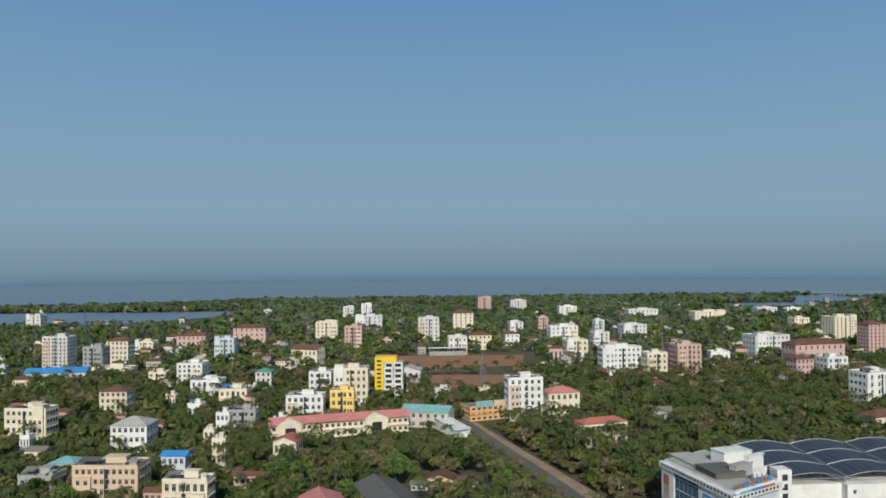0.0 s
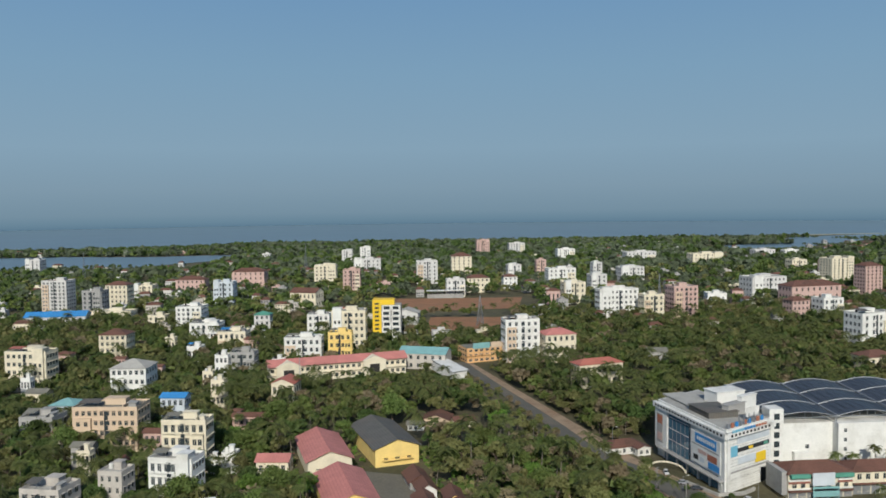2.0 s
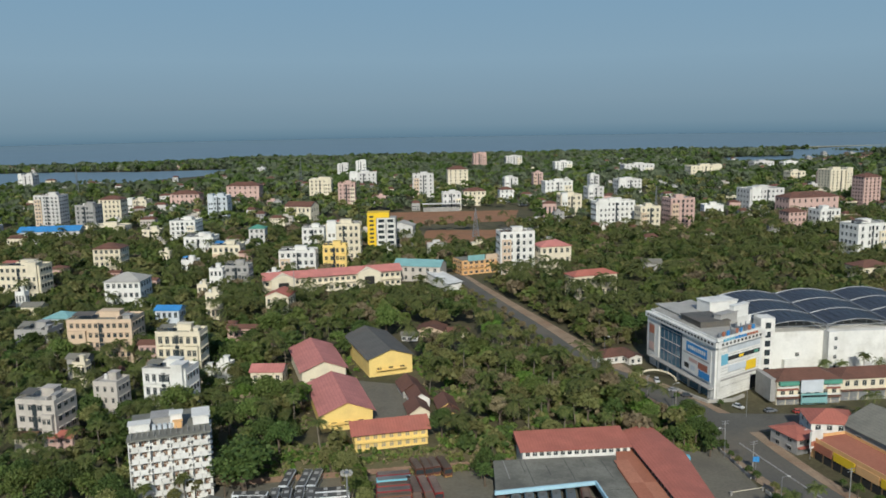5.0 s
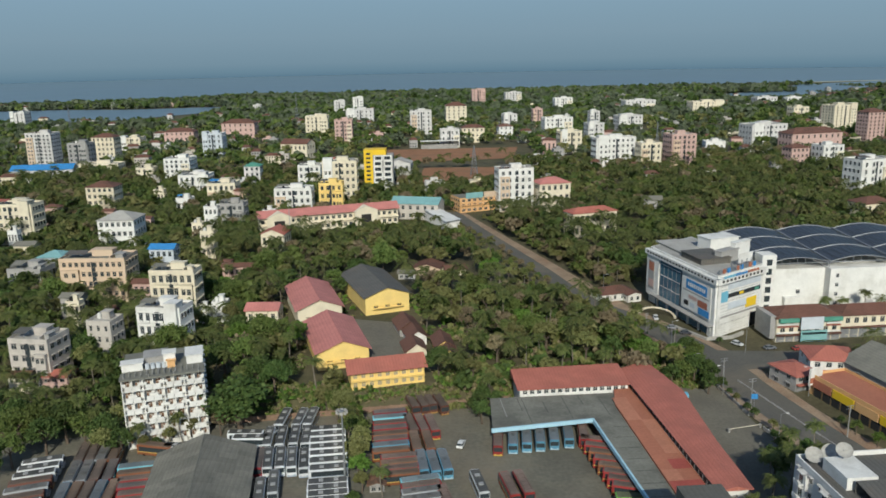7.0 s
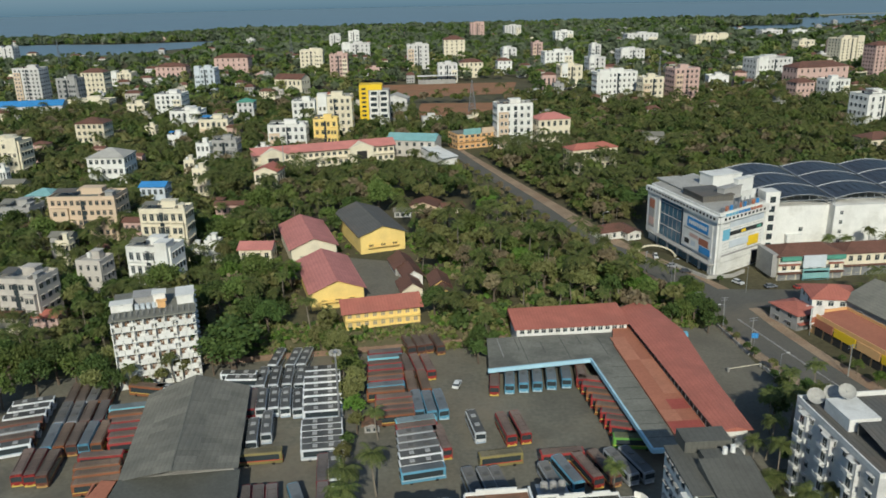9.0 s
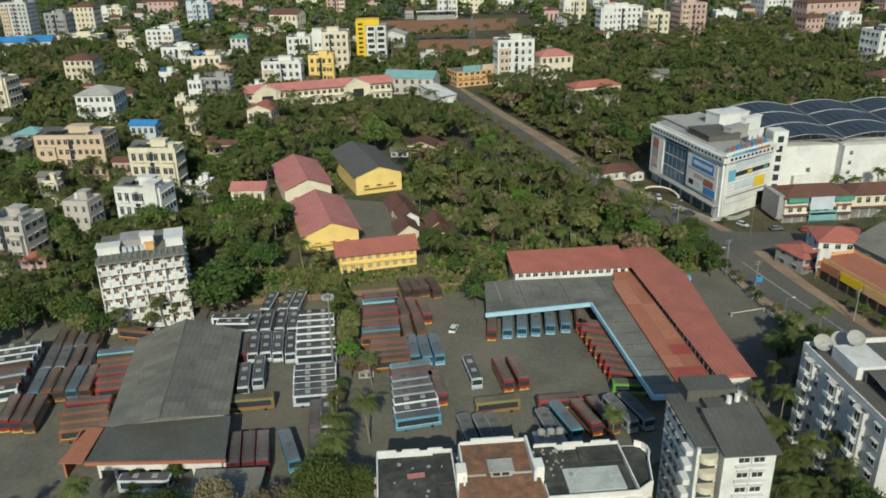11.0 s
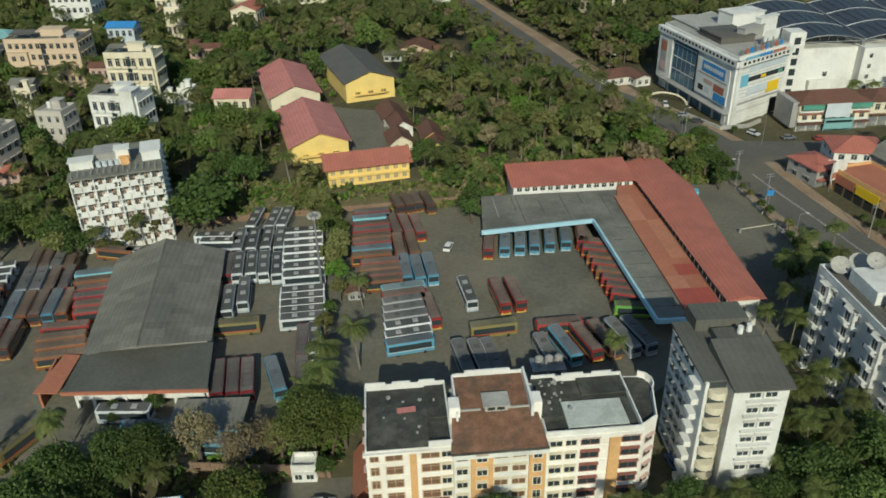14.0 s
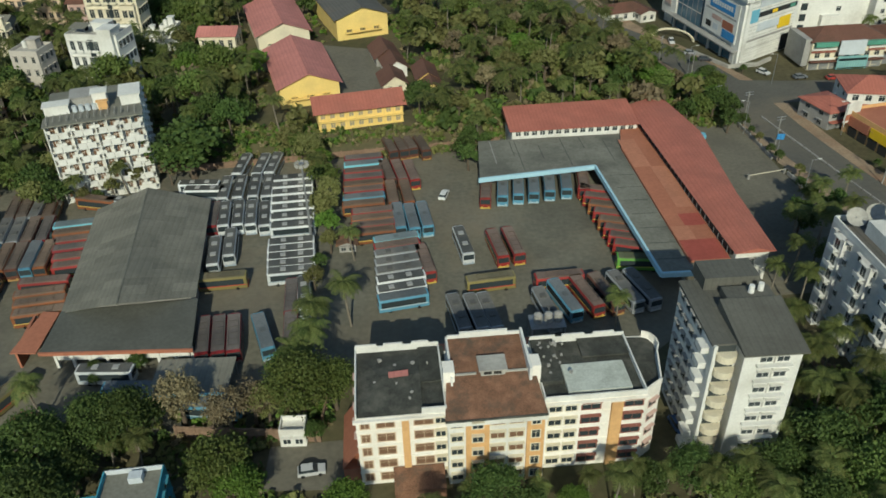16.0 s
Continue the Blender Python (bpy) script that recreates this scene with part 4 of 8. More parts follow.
# ---- white tower block ----
def white_tower():
    b = thing("apartment_tower", pose(49.9, 96.3, 0, rz=-1.5), "white apartment tower with a slate-grey roof and curved balconies", "tower block")
    take(54, 106, 14, 24)
    w, d, h, fh = 7.6, 18.5, 21.6, 2.7
    s = Shape()
    s.box(0, w, 0, d, -0.5, h)
    s.box(-1.0, 0, 5.5, d - 1, -0.5, h - 0.6)
    part("wall", s.mesh("wall", WHITE), b)
    r = Shape()
    r.face([(-0.5, -0.6, h + 0.1), (w + 0.6, -0.6, h + 0.1), (w + 0.6, 9.5, h + 1.7), (-0.5, 9.5, h + 1.7)])
    r.face([(-0.5, -0.6, h + 0.1), (-0.5, 9.5, h + 1.7), (-0.5, 9.5, h + 0.1)])
    r.face([(w + 0.6, -0.6, h + 0.1), (w + 0.6, 9.5, h + 0.1), (w + 0.6, 9.5, h + 1.7)])
    r.box(-0.5, w + 0.6, -0.6, 9.5, h - 0.15, h + 0.08)
    part("roof", r.mesh("roof", TOWERROOF), b, "slate-grey sheet roof")
    r = Shape()
    r.box(-1.2, w + 0.5, 9.6, d + 0.3, h - 0.1, h + 0.15)
    r.box(-1.2, w * 0.9, 13.6, d - 0.4, h + 0.15, h + 2.2)
    r.box(0.8, w, 9.7, 12.6, h + 0.15, h + 1.4)
    part("rear_roof", r.mesh("rear_roof", TOWERROOF), b, "dark flat roof with plant room")
    t = Shape()
    t.tube((w * 0.6, 11, h + 1.4), (w * 0.6, 11, h + 2.6), 0.45, 0.4, 8)
    tm = t.mesh("water_tank", WHITE)
    part("water_tank", tm, b)
    part("water_tank", tm, b, "", pose(1.5, 0.4, 0))
    # west bay and its stack of curved balconies
    v = Shape()
    v.box(-3.6, -1.003, 2.2, d - 2.5, -0.5, h - 0.2)
    v.box(-1.003, -0.003, 2.2, 5.5, -0.5, h - 0.2)
    part("west_bay", v.mesh("west_bay", WHITE), b)
    v = Shape()
    v.box(-3.9, -0.55, 2.0, d - 2.2, h - 0.19, h + 0.1)
    part("bay_roof", v.mesh("bay_roof", TOWERROOF), b)
    for k in range(8):
        c = Shape()
        turn = [(-1.7 - 1.45 * math.cos(a), 2.196 - 1.5 * math.sin(a)) for a in [math.pi * i / 8 for i in range(9)]]
        c.prism(turn, k * fh + 0.2, k * fh + 1.35)
        part("balcony", c.mesh("balcony", CREAM), b, "curved cream balcony")
        c = Shape()
        c.box(-2.9, -0.5, 2.1, 2.197, k * fh + 1.36, k * fh + 2.6)
        part("balcony_door", c.mesh("balcony_door", GLASS), b)
    v = Shape()
    v.box(-3.7, -3.3, 1.6, 2.19, -0.5, h)
    part("fin", v.mesh("fin", WHITE), b, "white corner fin")
    for k in range(8):
        c = Shape()
        c.box(-4.7, -3.604, 3.2, 5.4, k * fh + 0.2, k * fh + 1.2)
        part("ledge", c.mesh("ledge", WHITE), b)
    s = Shape()
    s.box(-0.3, 0.0, -0.15, 0.15, -0.5, h)
    s.box(-0.25, 0.0, 3.7, 4.1, -0.5, h)
    part("pilaster", s.mesh("pilaster", WHITE), b)
    windows(b, 2, 8, 4.6, 1.1, fh, pose(w * 0.52, 0, 0), 1.7, 1.2, WHITE)
    windows(b, 4, 8, 9.5, 0.9, fh, pose(-3.6, 10.6, 0, rz=-90), 1.4, 1.3, GREYWALL)
    g = Shape()
    g.box(w * 0.5, w * 0.53, -0.05, 0, 0, h - 0.4)
    part("pipe", g.mesh("pipe", PALESLAB), b, "pale drain pipe")
    for k in range(8):
        q = Shape()
        q.box(w * 0.52 - 2.4, w * 0.52 + 2.4, -0.8, -0.003, 0.65 + k * fh, 0.8 + k * fh)
        part("front_ledge", q.mesh("front_ledge", WHITE), b, "white ledge under the windows")


white_tower()


# ---- pale blue tower with dishes ----
def dish_tower():
    b = thing("apartment_tower", pose(79.8, 105.5, 0), "grey-white tower with satellite dishes on its roof", "tower block")
    take(92, 118, 28, 30)
    h, fh = 18.6, 3.1
    s = Shape()
    s.box(0, 24, -2, 24.5, -0.5, h)
    part("wall", s.mesh("wall", GREYWHITE), b)
    for y in (3, 11, 19):
        c = Shape()
        c.box(-0.8, -0.003, y, y + 3, -0.5, h - 0.5)
        part("bay", c.mesh("bay", GREYWHITE), b)
    p = Shape()
    for a in ((0, 24, 24.2, 24.5), (0, 0.3, -2, 24.2), (0.3, 24, -2, -1.7)):
        p.box(*a, h, h + 1.0)
    p.box(3, 9, 12, 20, h, h + 2.6)
    part("parapet", p.mesh("parapet", WHITE), b)
    r = Shape()
    r.box(0.35, 23.9, -1.6, 24.1, h + 0.01, h + 0.1)
    r.face([(4, -2, h + 1.1), (22, -2, h + 1.1), (22, 11, h + 2.6), (4, 11, h + 2.6)])
    r.box(4, 22, 10.9, 11, h, h + 2.6)
    part("roof", r.mesh("roof", DARKSHEET), b, "dark sheet roof")
    windows(b, 7, 6, 26, 1.1, fh, pose(0, 11.2, 0, rz=-90), 1.5, 1.3, GREYWHITE)
    windows(b, 3, 6, 24, 1.0, fh, pose(-0.8, 12.5, 0, rz=-90), 1.4, 1.4, WHITE, "balcony")
    for k, (x, y, r0) in enumerate(((2.5, 22.5, 1.7), (6.2, 22.8, 1.9), (6.5, 19.2, 1.6))):
        d = thing("satellite_dish", pose(79.8 + x, 105.5 + y, h + (0.1 if k < 2 else 2.6)), "white mesh satellite dish on the tower roof", "dish", "roof dishes")
        c = Shape()
        n = 14
        rings = [(0.0, 0.0), (0.5, 0.07), (0.85, 0.22), (1.0, 0.32)]
        for (ra, za), (rb, zb) in zip(rings, rings[1:]):
            for i in range(n):
                a0, a1 = 2 * math.pi * i / n, 2 * math.pi * (i + 1) / n
                c.face([(rb * r0 * math.cos(a0), rb * r0 * math.sin(a0), zb * r0), (rb * r0 * math.cos(a1), rb * r0 * math.sin(a1), zb * r0), (ra * r0 * math.cos(a1), ra * r0 * math.sin(a1), za * r0), (ra * r0 * math.cos(a0), ra * r0 * math.sin(a0), za * r0)])
        part("bowl", c.mesh("bowl", PALESLAB), d, "", pose(0, 0, 1.5, rx=40, rz=-20))
        q = Shape()
        q.tube((0, 0, 0), (0, 0, 1.7), 0.12, 0.1, 6)
        part("stand", q.mesh("stand", METAL), d)


dish_tower()


# ---- hostel with the balcony grid ----
def hostel():
    b = thing("hostel_building", pose(-68.6, 186.4, 0, rz=13), "white five-storey hostel with a grid of balconies", "building")
    take(-60, 198, 26, 26, 13)
    w, d, h = 20.4, 20, 19.0
    s = Shape()
    s.box(0, w, 1.6, d, -0.5, h)
    part("wall", s.mesh("wall", WHITE), b)
    fh = h / 6
    q = Shape()
    q.box(0.1, w - 0.1, 1.52, 1.597, 0, h - 0.1)
    part("shaded_gallery", q.mesh("shaded_gallery", WHITE), b, "white gallery wall behind the balconies")
    for j in range(6):
        for i in range(8):
            c = Shape()
            x0 = i * w / 8
            c.box(x0, x0 + 0.25, 0, 1.6, j * fh, (j + 1) * fh)
            c.box(x0 + 0.25, x0 + w / 8, 0, 1.6, j * fh, j * fh + 0.2)
            c.box(x0 + (0.25 if i % 2 else 0.75), x0 + w / 8 - (0.6 if i % 2 else 0.1), 0, 0.15, j * fh + 0.2, j * fh + 1.5)
            c.box(x0 + (0.25 if (i + j) % 2 else 1.5), x0 + (1.1 if (i + j) % 2 else w / 8), 0.15, 0.3, j * fh + 1.45, j * fh + 2.2)
            part("balcony", c.mesh("balcony", WHITE), b)
    # pane colour taken from the shaded recesses between the balconies
    windows(b, 8, 6, w, 0.9, fh, pose(w / 2, 1.5, 0), 1.2, 1.5, WHITE, "bare", pane=BROWNPANE)
    windows(b, 5, 6, d - 2, 0.9, fh, pose(w, d / 2 + 1, 0, rz=90), 1.2, 1.3, WHITE)
    r = Shape()
    r.box(-0.3, w + 0.3, -0.4, 4.5, h, h + 0.35)
    r.box(0, w, 4.5, d, h + 0.004, h + 0.1)
    part("roof", r.mesh("roof", SLAB), b, "dark stained roof terrace")
    p = Shape()
    p.box(-0.075, 0.075, 0.2, 4.4, 0.9, 1.05)
    bar = p.mesh("pergola_bar", CONC)
    for k in range(14):
        part("pergola_bar", bar, b, "", pose(0.68 + k * 1.42, 0, h))
    for k in range(4):
        p = Shape()
        p.box(-0.1, 0.1, 0.3, 0.5, 0.35, 0.9)
        part("pergola_post", p.mesh("pergola_post", CONC), b, "", pose(0.8 + k * 6.1, 0, h))
    for x0, x1, y0, y1, hh, mat in ((0, 5.2, 6, 9, 2.0, WHITE), (5.5, 11, 9.5, 15, 2.0, GREYWALL), (10.5, 13.5, 6.5, 9.5, 3.6, WHITE), (16.2, w, 6.5, 13, 2.3, WHITE), (11.4, 13.4, 5.6, 6.4, 1.9, ORANGE)):
        q = Shape()
        q.box(x0, x1, y0, y1, h + 0.1, h + 0.1 + hh)
        q.box(x0 - 0.3, x1 + 0.3, y0 - 0.3, y1 + 0.3, h + 0.1 + hh, h + 0.3 + hh)
        part("roof_room", q.mesh("roof_room", mat), b)
    t = Shape()
    t.tube((0, 0, 0), (0, 0, 1.4), 0.6, 0.55, 8)
    tm = t.mesh("water_tank", PALEBLUE)
    for k in range(4):
        part("water_tank", tm, b, "pale plastic water tank", pose(6.3 + k * 1.4, 6.6, h + 0.1))


hostel()


# ---- school terrace: yellow buildings ----
def yellow_hall():
    b = thing("school_building", pose(-11.2, 206.2, 4.7, rz=8.5), "two-storey yellow school building with a red roof", "building")
    take(0, 212, 24, 12, 8)
    take(0, 203.5, 22, 5, 8)
    w, d, h = 21.4, 8.0, 5.4
    s = Shape()
    s.box(0, w, 0, d, -3, h)
    s.box(-0.2, w + 0.2, -0.9, 0, h / 2 - 0.15, h / 2 + 0.1)
    s.box(-0.2, w + 0.2, -0.25, 0, 0, 0.4)
    part("wall", s.mesh("wall", YELLOW), b)
    r = Shape()
    r.face([(-1.2, -1.2, h), (w + 1, -1.2, h), (w + 1, 4.6, h + 2.4), (-1.2, 4.6, h + 2.4)])
    r.face([(-1.2, 4.6, h + 2.4), (w + 1, 4.6, h + 2.4), (w + 1, d + 1, h + 0.6), (-1.2, d + 1, h + 0.6)])
    r.face([(-1.2, -1.2, h - 0.15), (-1.2, 4.6, h + 2.25), (w + 1, 4.6, h + 2.25), (w + 1, -1.2, h - 0.15)])
    r.box(-1.2, w + 1, -1.25, -1.15, h - 0.2, h)
    part("roof", r.mesh("roof", REDROOF), b, "red corrugated roof")
    windows(b, 9, 2, w, 0.85, 2.6, pose(w / 2, 0, 0), 1.2, 1.3, YELLOW, "bare", pane=SHUTTER)
    c = Shape()
    c.box(-0.12, 0.12, -0.2, 0, 0, h)
    cm = c.mesh("pilaster", YELLOW)
    for k in range(10):
        part("pilaster", cm, b, "", pose(k * w / 9, 0, 0))


yellow_hall()


def gable_hall(x, y, w, d, h, rise, rot, roof_mat, wall, label, base=4.7):
    """A hall whose gabled front looks over the yard: x, y is the middle of its front."""
    b = thing("school_hall", pose(x, y, base, rz=rot), label, "hall", "school halls")
    c, q = math.cos(radians(rot)), math.sin(radians(rot))
    take(x - q * d / 2, y + c * d / 2, w, d, rot)
    s = Shape()
    s.box(-w / 2, w / 2, 0, d, -1.5, h)
    for yy in (0.0, d):
        s.face([(-w / 2, yy, h), (w / 2, yy, h), (0, yy, h + rise)])
    part("wall", s.mesh("wall", wall), b)
    r = Shape()
    roof_gable(r, w, d, h - 0.1, rise + 0.3, 0.9)
    r.v = [(a, bb + d / 2, c) for a, bb, c in r.v]
    part("roof", r.mesh("roof", roof_mat), b)
    t = Shape()
    t.tube((0, -1, h + rise + 0.15), (0, d + 1, h + rise + 0.15), 0.18, 0.18, 6)
    part("ridge_cap", t.mesh("ridge_cap", roof_mat), b)
    v = Shape()
    v.face([(-w / 2 + 1, -0.02, h + 0.2), (w / 2 - 1, -0.02, h + 0.2), (0, -0.02, h + rise - 0.5)])
    part("gable_panel", v.mesh("gable_panel", wall), b)
    windows(b, 3, 1, w * 0.8, h * 0.3, 3, pose(0, 0, 0), 1.8, 1.4, wall, "plain")
    windows(b, 6, 1, d * 0.9, h * 0.4, 3, pose(w / 2, d / 2, 0, rz=90), 1.6, 1.4, wall, "plain")
    s = Shape()
    s.box(-w * 0.35, w * 0.35, -1.4, -0.004, 2.6, 2.8)
    part("front_canopy", s.mesh("front_canopy", wall), b)
    return b


gable_hall(-14.0, 223.0, 16, 31, 6.0, 3.2, 12, PINKROOF, YELLOW, "yellow hall under a faded red gabled roof")
gable_hall(-24.0, 266.0, 16, 32, 6.2, 3.2, 13, PINKROOF, CREAM, "cream hall under a faded red gabled roof")
gable_hall(0.4, 275.0, 17, 36, 7.3, 3.0, 16, DARKSHEET, YELLOW, "bright yellow hall under a dark sheet roof")


def tiled_house(x, y, w, d, h, rot, wall, label):
    b = thing("tiled_house", pose(x, y, 4.7, rz=rot), label, "house", "tiled houses")
    take(x, y, w, d, rot)
    s = Shape()
    s.box(-w / 2, w / 2, -d / 2, d / 2, -1, h)
    for yy in (-d / 2, d / 2):
        s.face([(-w / 2, yy, h), (w / 2, yy, h), (0, yy, h + w * 0.36)])
    part("wall", s.mesh("wall", wall), b)
    r = Shape()
    roof_gable(r, w, d, h - 0.1, w * 0.36 + 0.3, 0.7)
    part("roof", r.mesh("roof", TILE), b, "old brown clay tiles")
    windows(b, 2, 1, w * 0.9, 1.0, 3, pose(0, -d / 2, 0), 1.0, 1.2, wall)


tiled_house(9.0, 243.5, 6.0, 9, 3.2, 10, WHITE, "small white-gabled house with brown tiles")
tiled_house(6.6, 254.0, 7.0, 11, 3.0, 10, GREYWALL, "brown-tiled house by the school court")
tiled_house(8.2, 233.0, 6.5, 9, 2.6, 8, CREAM, "low tiled shed by the school court")
tiled_house(17.6, 234.5, 5.6, 10, 3.2, 4, YELLOW, "small yellow-gabled house with brown tiles")
tiled_house(18.6, 226.0, 6.0, 6, 2.4, 4, YELLOW, "low tiled lean-to near the trees")


block("house", 19.4, 329.5, 12, 10, 3.2, BEIGE, 1, 3, 2, -14, "gable_y", TILE, "low brown-tiled cottage in the wood", "house")
block("house", 30.5, 326, 9, 7, 2.8, CREAM, 1, 3, 2, 8, "gable_x", TILE, "old tiled cottage in the wood", "house")
block("house", 9.5, 322, 7, 5, 2.8, WHITE, 1, 3, 2, -8, "gable_x", ASBESTOS, "white-walled shed in the wood", "house")
block("house", 93.2, 297, 15, 9, 3.6, WHITE, 1, 4, 2, 14, "hip", TILE, "old house with a brown tiled roof beside the road", "house")
block("house", 99.5, 292.5, 6, 5, 3.4, WHITE, 1, 2, 1, 14, "gable_y", TILE, "white-gabled porch house beside the road", "house")


# ---- shopping mall ----
def mall():
    b = thing("shopping_mall", pose(0, 0, 0), "white glass-fronted shopping mall with advertising boards", "mall")
    take(128, 278, 56, 74, 12)
    take(180, 290, 60, 60, 0)
    A, B, C, D = (106.5, 292), (114.2, 245.8), (137.2, 259.2), (129, 306)
    h = 22.4
    s = Shape()
    s.prism([B, C, D, A], -0.5, h)
    part("wall", s.mesh("wall", WHITE), b)
    west, nw = frame_on(A, B)
    south, ns = frame_on(B, C)
    def slab(name, m, x0, x1, y0, y1, z0, z1, mat, label=""):
        q = Shape()
        q.box(x0, x1, y0, y1, z0, z1)
        return part(name, q.mesh(name, mat), b, label, m)
    slab("roof_band", west, -1.4, nw + 1.6, -1.6, -0.003, 19.6, 21.6, WHITE, "white eaves band with square openings")
    slab("roof_band", south, -1.6, ns + 0.5, -1.6, -0.003, 19.6, 21.6, WHITE, "white eaves band with square openings")
    for k in range(22):
        slab("opening", west, 0.3 + k * 2.15, 1.5 + k * 2.15, -1.64, -1.58, 20.2, 21.1, DARK)
    for k in range(11):
        slab("opening", south, 0.4 + k * 2.2, 1.6 + k * 2.2, -1.64, -1.58, 20.2, 21.1, DARK)
    slab("glass_front", west, 9, 24, -0.5, -0.003, 4.5, 18.6, BLUEGLASS, "tinted glass curtain wall")
    for k in range(6):
        slab("mullion", west, 9 + k * 3, 9.15 + k * 3, -0.6, -0.5, 4.5, 18.6, METAL)
    for k in range(4):
        slab("transom", west, 9, 24, -0.62, -0.5, 4.5 + k * 4.4, 4.7 + k * 4.4, WHITE)
    slab("end_pier", west, -0.6, 8.6, -1.0, -0.003, 3.5, 19.4, WHITE)
    slab("poster_board", west, 1.2, 5.6, -1.15, -1.0, 6, 17.5, GREYWALL, "dark framed poster board")
    for z0, z1, mat in ((7, 10, PINK), (10.6, 13, GREYWALL), (13.6, 17, SALMON)):
        slab("poster", west, 1.5, 5.3, -1.22, -1.16, z0, z1, mat)
    board = slab("billboard", west, 26, 45, -1.1, -0.003, 6, 17.6, WHITE, "large advertising board")
    for x0, x1, z0, z1, mat in ((29, 42.5, 13.6, 17.2, BLUESHEET), (27, 44, 12.6, 13.1, GREYWALL), (31, 36.5, 10.2, 11.6, PINK), (37, 43, 9.0, 11.4, SALMON), (28, 31, 7.2, 9.0, DARK), (32.2, 35, 7.2, 9.0, PALEBLUE), (37.5, 44.4, 6.2, 8.7, BLUESHEET)):
        slab("printed_panel", west, x0, x1, -1.16, -1.1, z0, z1, mat)
    slab("shopfront", west, 6, 47, -0.4, -0.003, 0.3, 4.2, BLUEGLASS, "blue shop windows")
    slab("entrance_canopy", west, 4, 47, -3.0, -0.42, 4.3, 4.7, GREYWALL)
    slab("corner_pier", west, nw - 3.4, nw + 0.4, -0.9, -0.003, 0, 19.4, WHITE)
    slab("corner_pier", south, -0.4, 1.2, -0.9, -0.003, 0, 19.4, WHITE)
    for x0, x1, z0, z1, mat in ((6, 25, 16.6, 18.8, PALEBLUE), (6, 25, 13.6, 15.0, GLASS), (1.6, 6, 12.4, 16.2, SKYBLUE), (6.5, 17, 9.2, 11.6, PALEBLUE), (17, 23, 8.0, 11.4, BRIGHT), (1.6, 25, 6.6, 7.2, GREYWALL)):
        slab("advert", south, x0, x1, -0.3, -0.003, z0, z1, mat)
    for k in range(6):
        slab("louvre", south, 1.4, 20, -0.2, -0.003, 1.0 + k * 0.9, 1.6 + k * 0.9, WHITE)
    # dark slab on the wall: the shade of an opening given as colour
    slab("shade_panel", south, 20.5, 26, -0.25, -0.003, 0.2, 5.2, DARK)
    r = Shape()
    r.prism([(x * 0.96 + 122 * 0.04, y * 0.96 + 276 * 0.04) for x, y in (B, C, D, A)], h + 0.01, h + 0.2)
    part("roof", r.mesh("roof", PALESLAB), b)
    for x, y, w, d, hh, mat, rz in ((116.5, 288, 9, 20, 0.5, PALESLAB, 8), (119, 268, 12, 14, 2.0, DARKSHEET, 8), (131, 285, 13, 8, 4.6, WHITE, 14), (126, 266, 10, 3, 4.0, GREYWALL, 30), (133, 270, 9, 2, 6, WHITE, 30)):
        q = Shape()
        q.box(-w / 2, w / 2, -d / 2, d / 2, h + 0.2, h + 0.2 + hh)
        q.box(-w / 2 - 0.3, w / 2 + 0.3, -d / 2 - 0.3, d / 2 + 0.3, h + 0.2 + hh, h + 0.5 + hh)
        part("roof_house", q.mesh("roof_house", mat), b, "", pose(x, y, 0, rz=rz))
    q = Shape()
    q.box(0, 8, -0.1, 0.1, 0, 3.4)
    part("roof_sign", q.mesh("roof_sign", WHITE), b, "white roof-top sign board", pose(126, 256, h + 1.5, rz=30))
    for k in range(9):
        q = Shape()
        q.box(-0.5, 0.5, -0.3, 0.3, 0, 1.6)
        part("cooling_unit", q.mesh("cooling_unit", (METAL, SALMON, BLUESHEET)[k % 3]), b, "", south @ pose(2 + k * 2.5, 0.8, h + 0.2))
    for k in range(9):
        slab("sign_letter", west, 30.2 + k * 1.3, 31.1 + k * 1.3, -1.2, -1.165, 14.8, 16.2, WHITE)
    for k in range(14):
        slab("roof_flag", south, 1.0 + k * 1.7, 2.2 + k * 1.7, -1.9, -1.66, 21.7, 22.6, (SKYBLUE, BLUESHEET, SALMON, WHITE)[(k // 4) % 4])
    for k in range(5):
        slab("strut", south, 8 + k * 3, 8.3 + k * 3, 0.6, 0.9, h, h + 3.6, METAL)
    for k in range(16):
        slab("groove", south, 1.4, 25, -0.12, -0.003, 0.9 + k * 0.38 * 3, 0.98 + k * 0.38 * 3, GREYWALL)
    for x0, x1, mat in ((7, 11, DARK), (12.5, 15, BRIGHT), (17, 20, DARK), (21.5, 24, GREENSHEET)):
        slab("banner_print", south, x0, x1, -0.36, -0.304, 13.8, 14.8, mat)
    for k in range(6):
        slab("shop_pillar", west, 8 + k * 7.4, 8.7 + k * 7.4, -1.0, -0.42, 0, 4.25, WHITE)
    # stair tower and blank rear halls
    q = Shape()
    q.box(139, 144.5, 264, 270, -0.5, 24.4)
    part("stair_tower", q.mesh("stair_tower", WHITE), b)
    for k in range(6):
        q = Shape()
        q.box(140.8, 142.8, 263.7, 263.997, 3 + k * 3.5, 5.2 + k * 3.5)
        part("stair_window", q.mesh("stair_window", GLASS), b)
    q = Shape()
    q.box(144.5, 166, 268, 306, -0.5, 17.6)
    q.box(166, 215, 264, 306, -0.5, 18.2)
    q.box(165.8, 168, 263.7, 264, -0.5, 18.2)
    part("rear_hall", q.mesh("rear_hall", WHITE), b, "blank white rear hall")
    q = Shape()
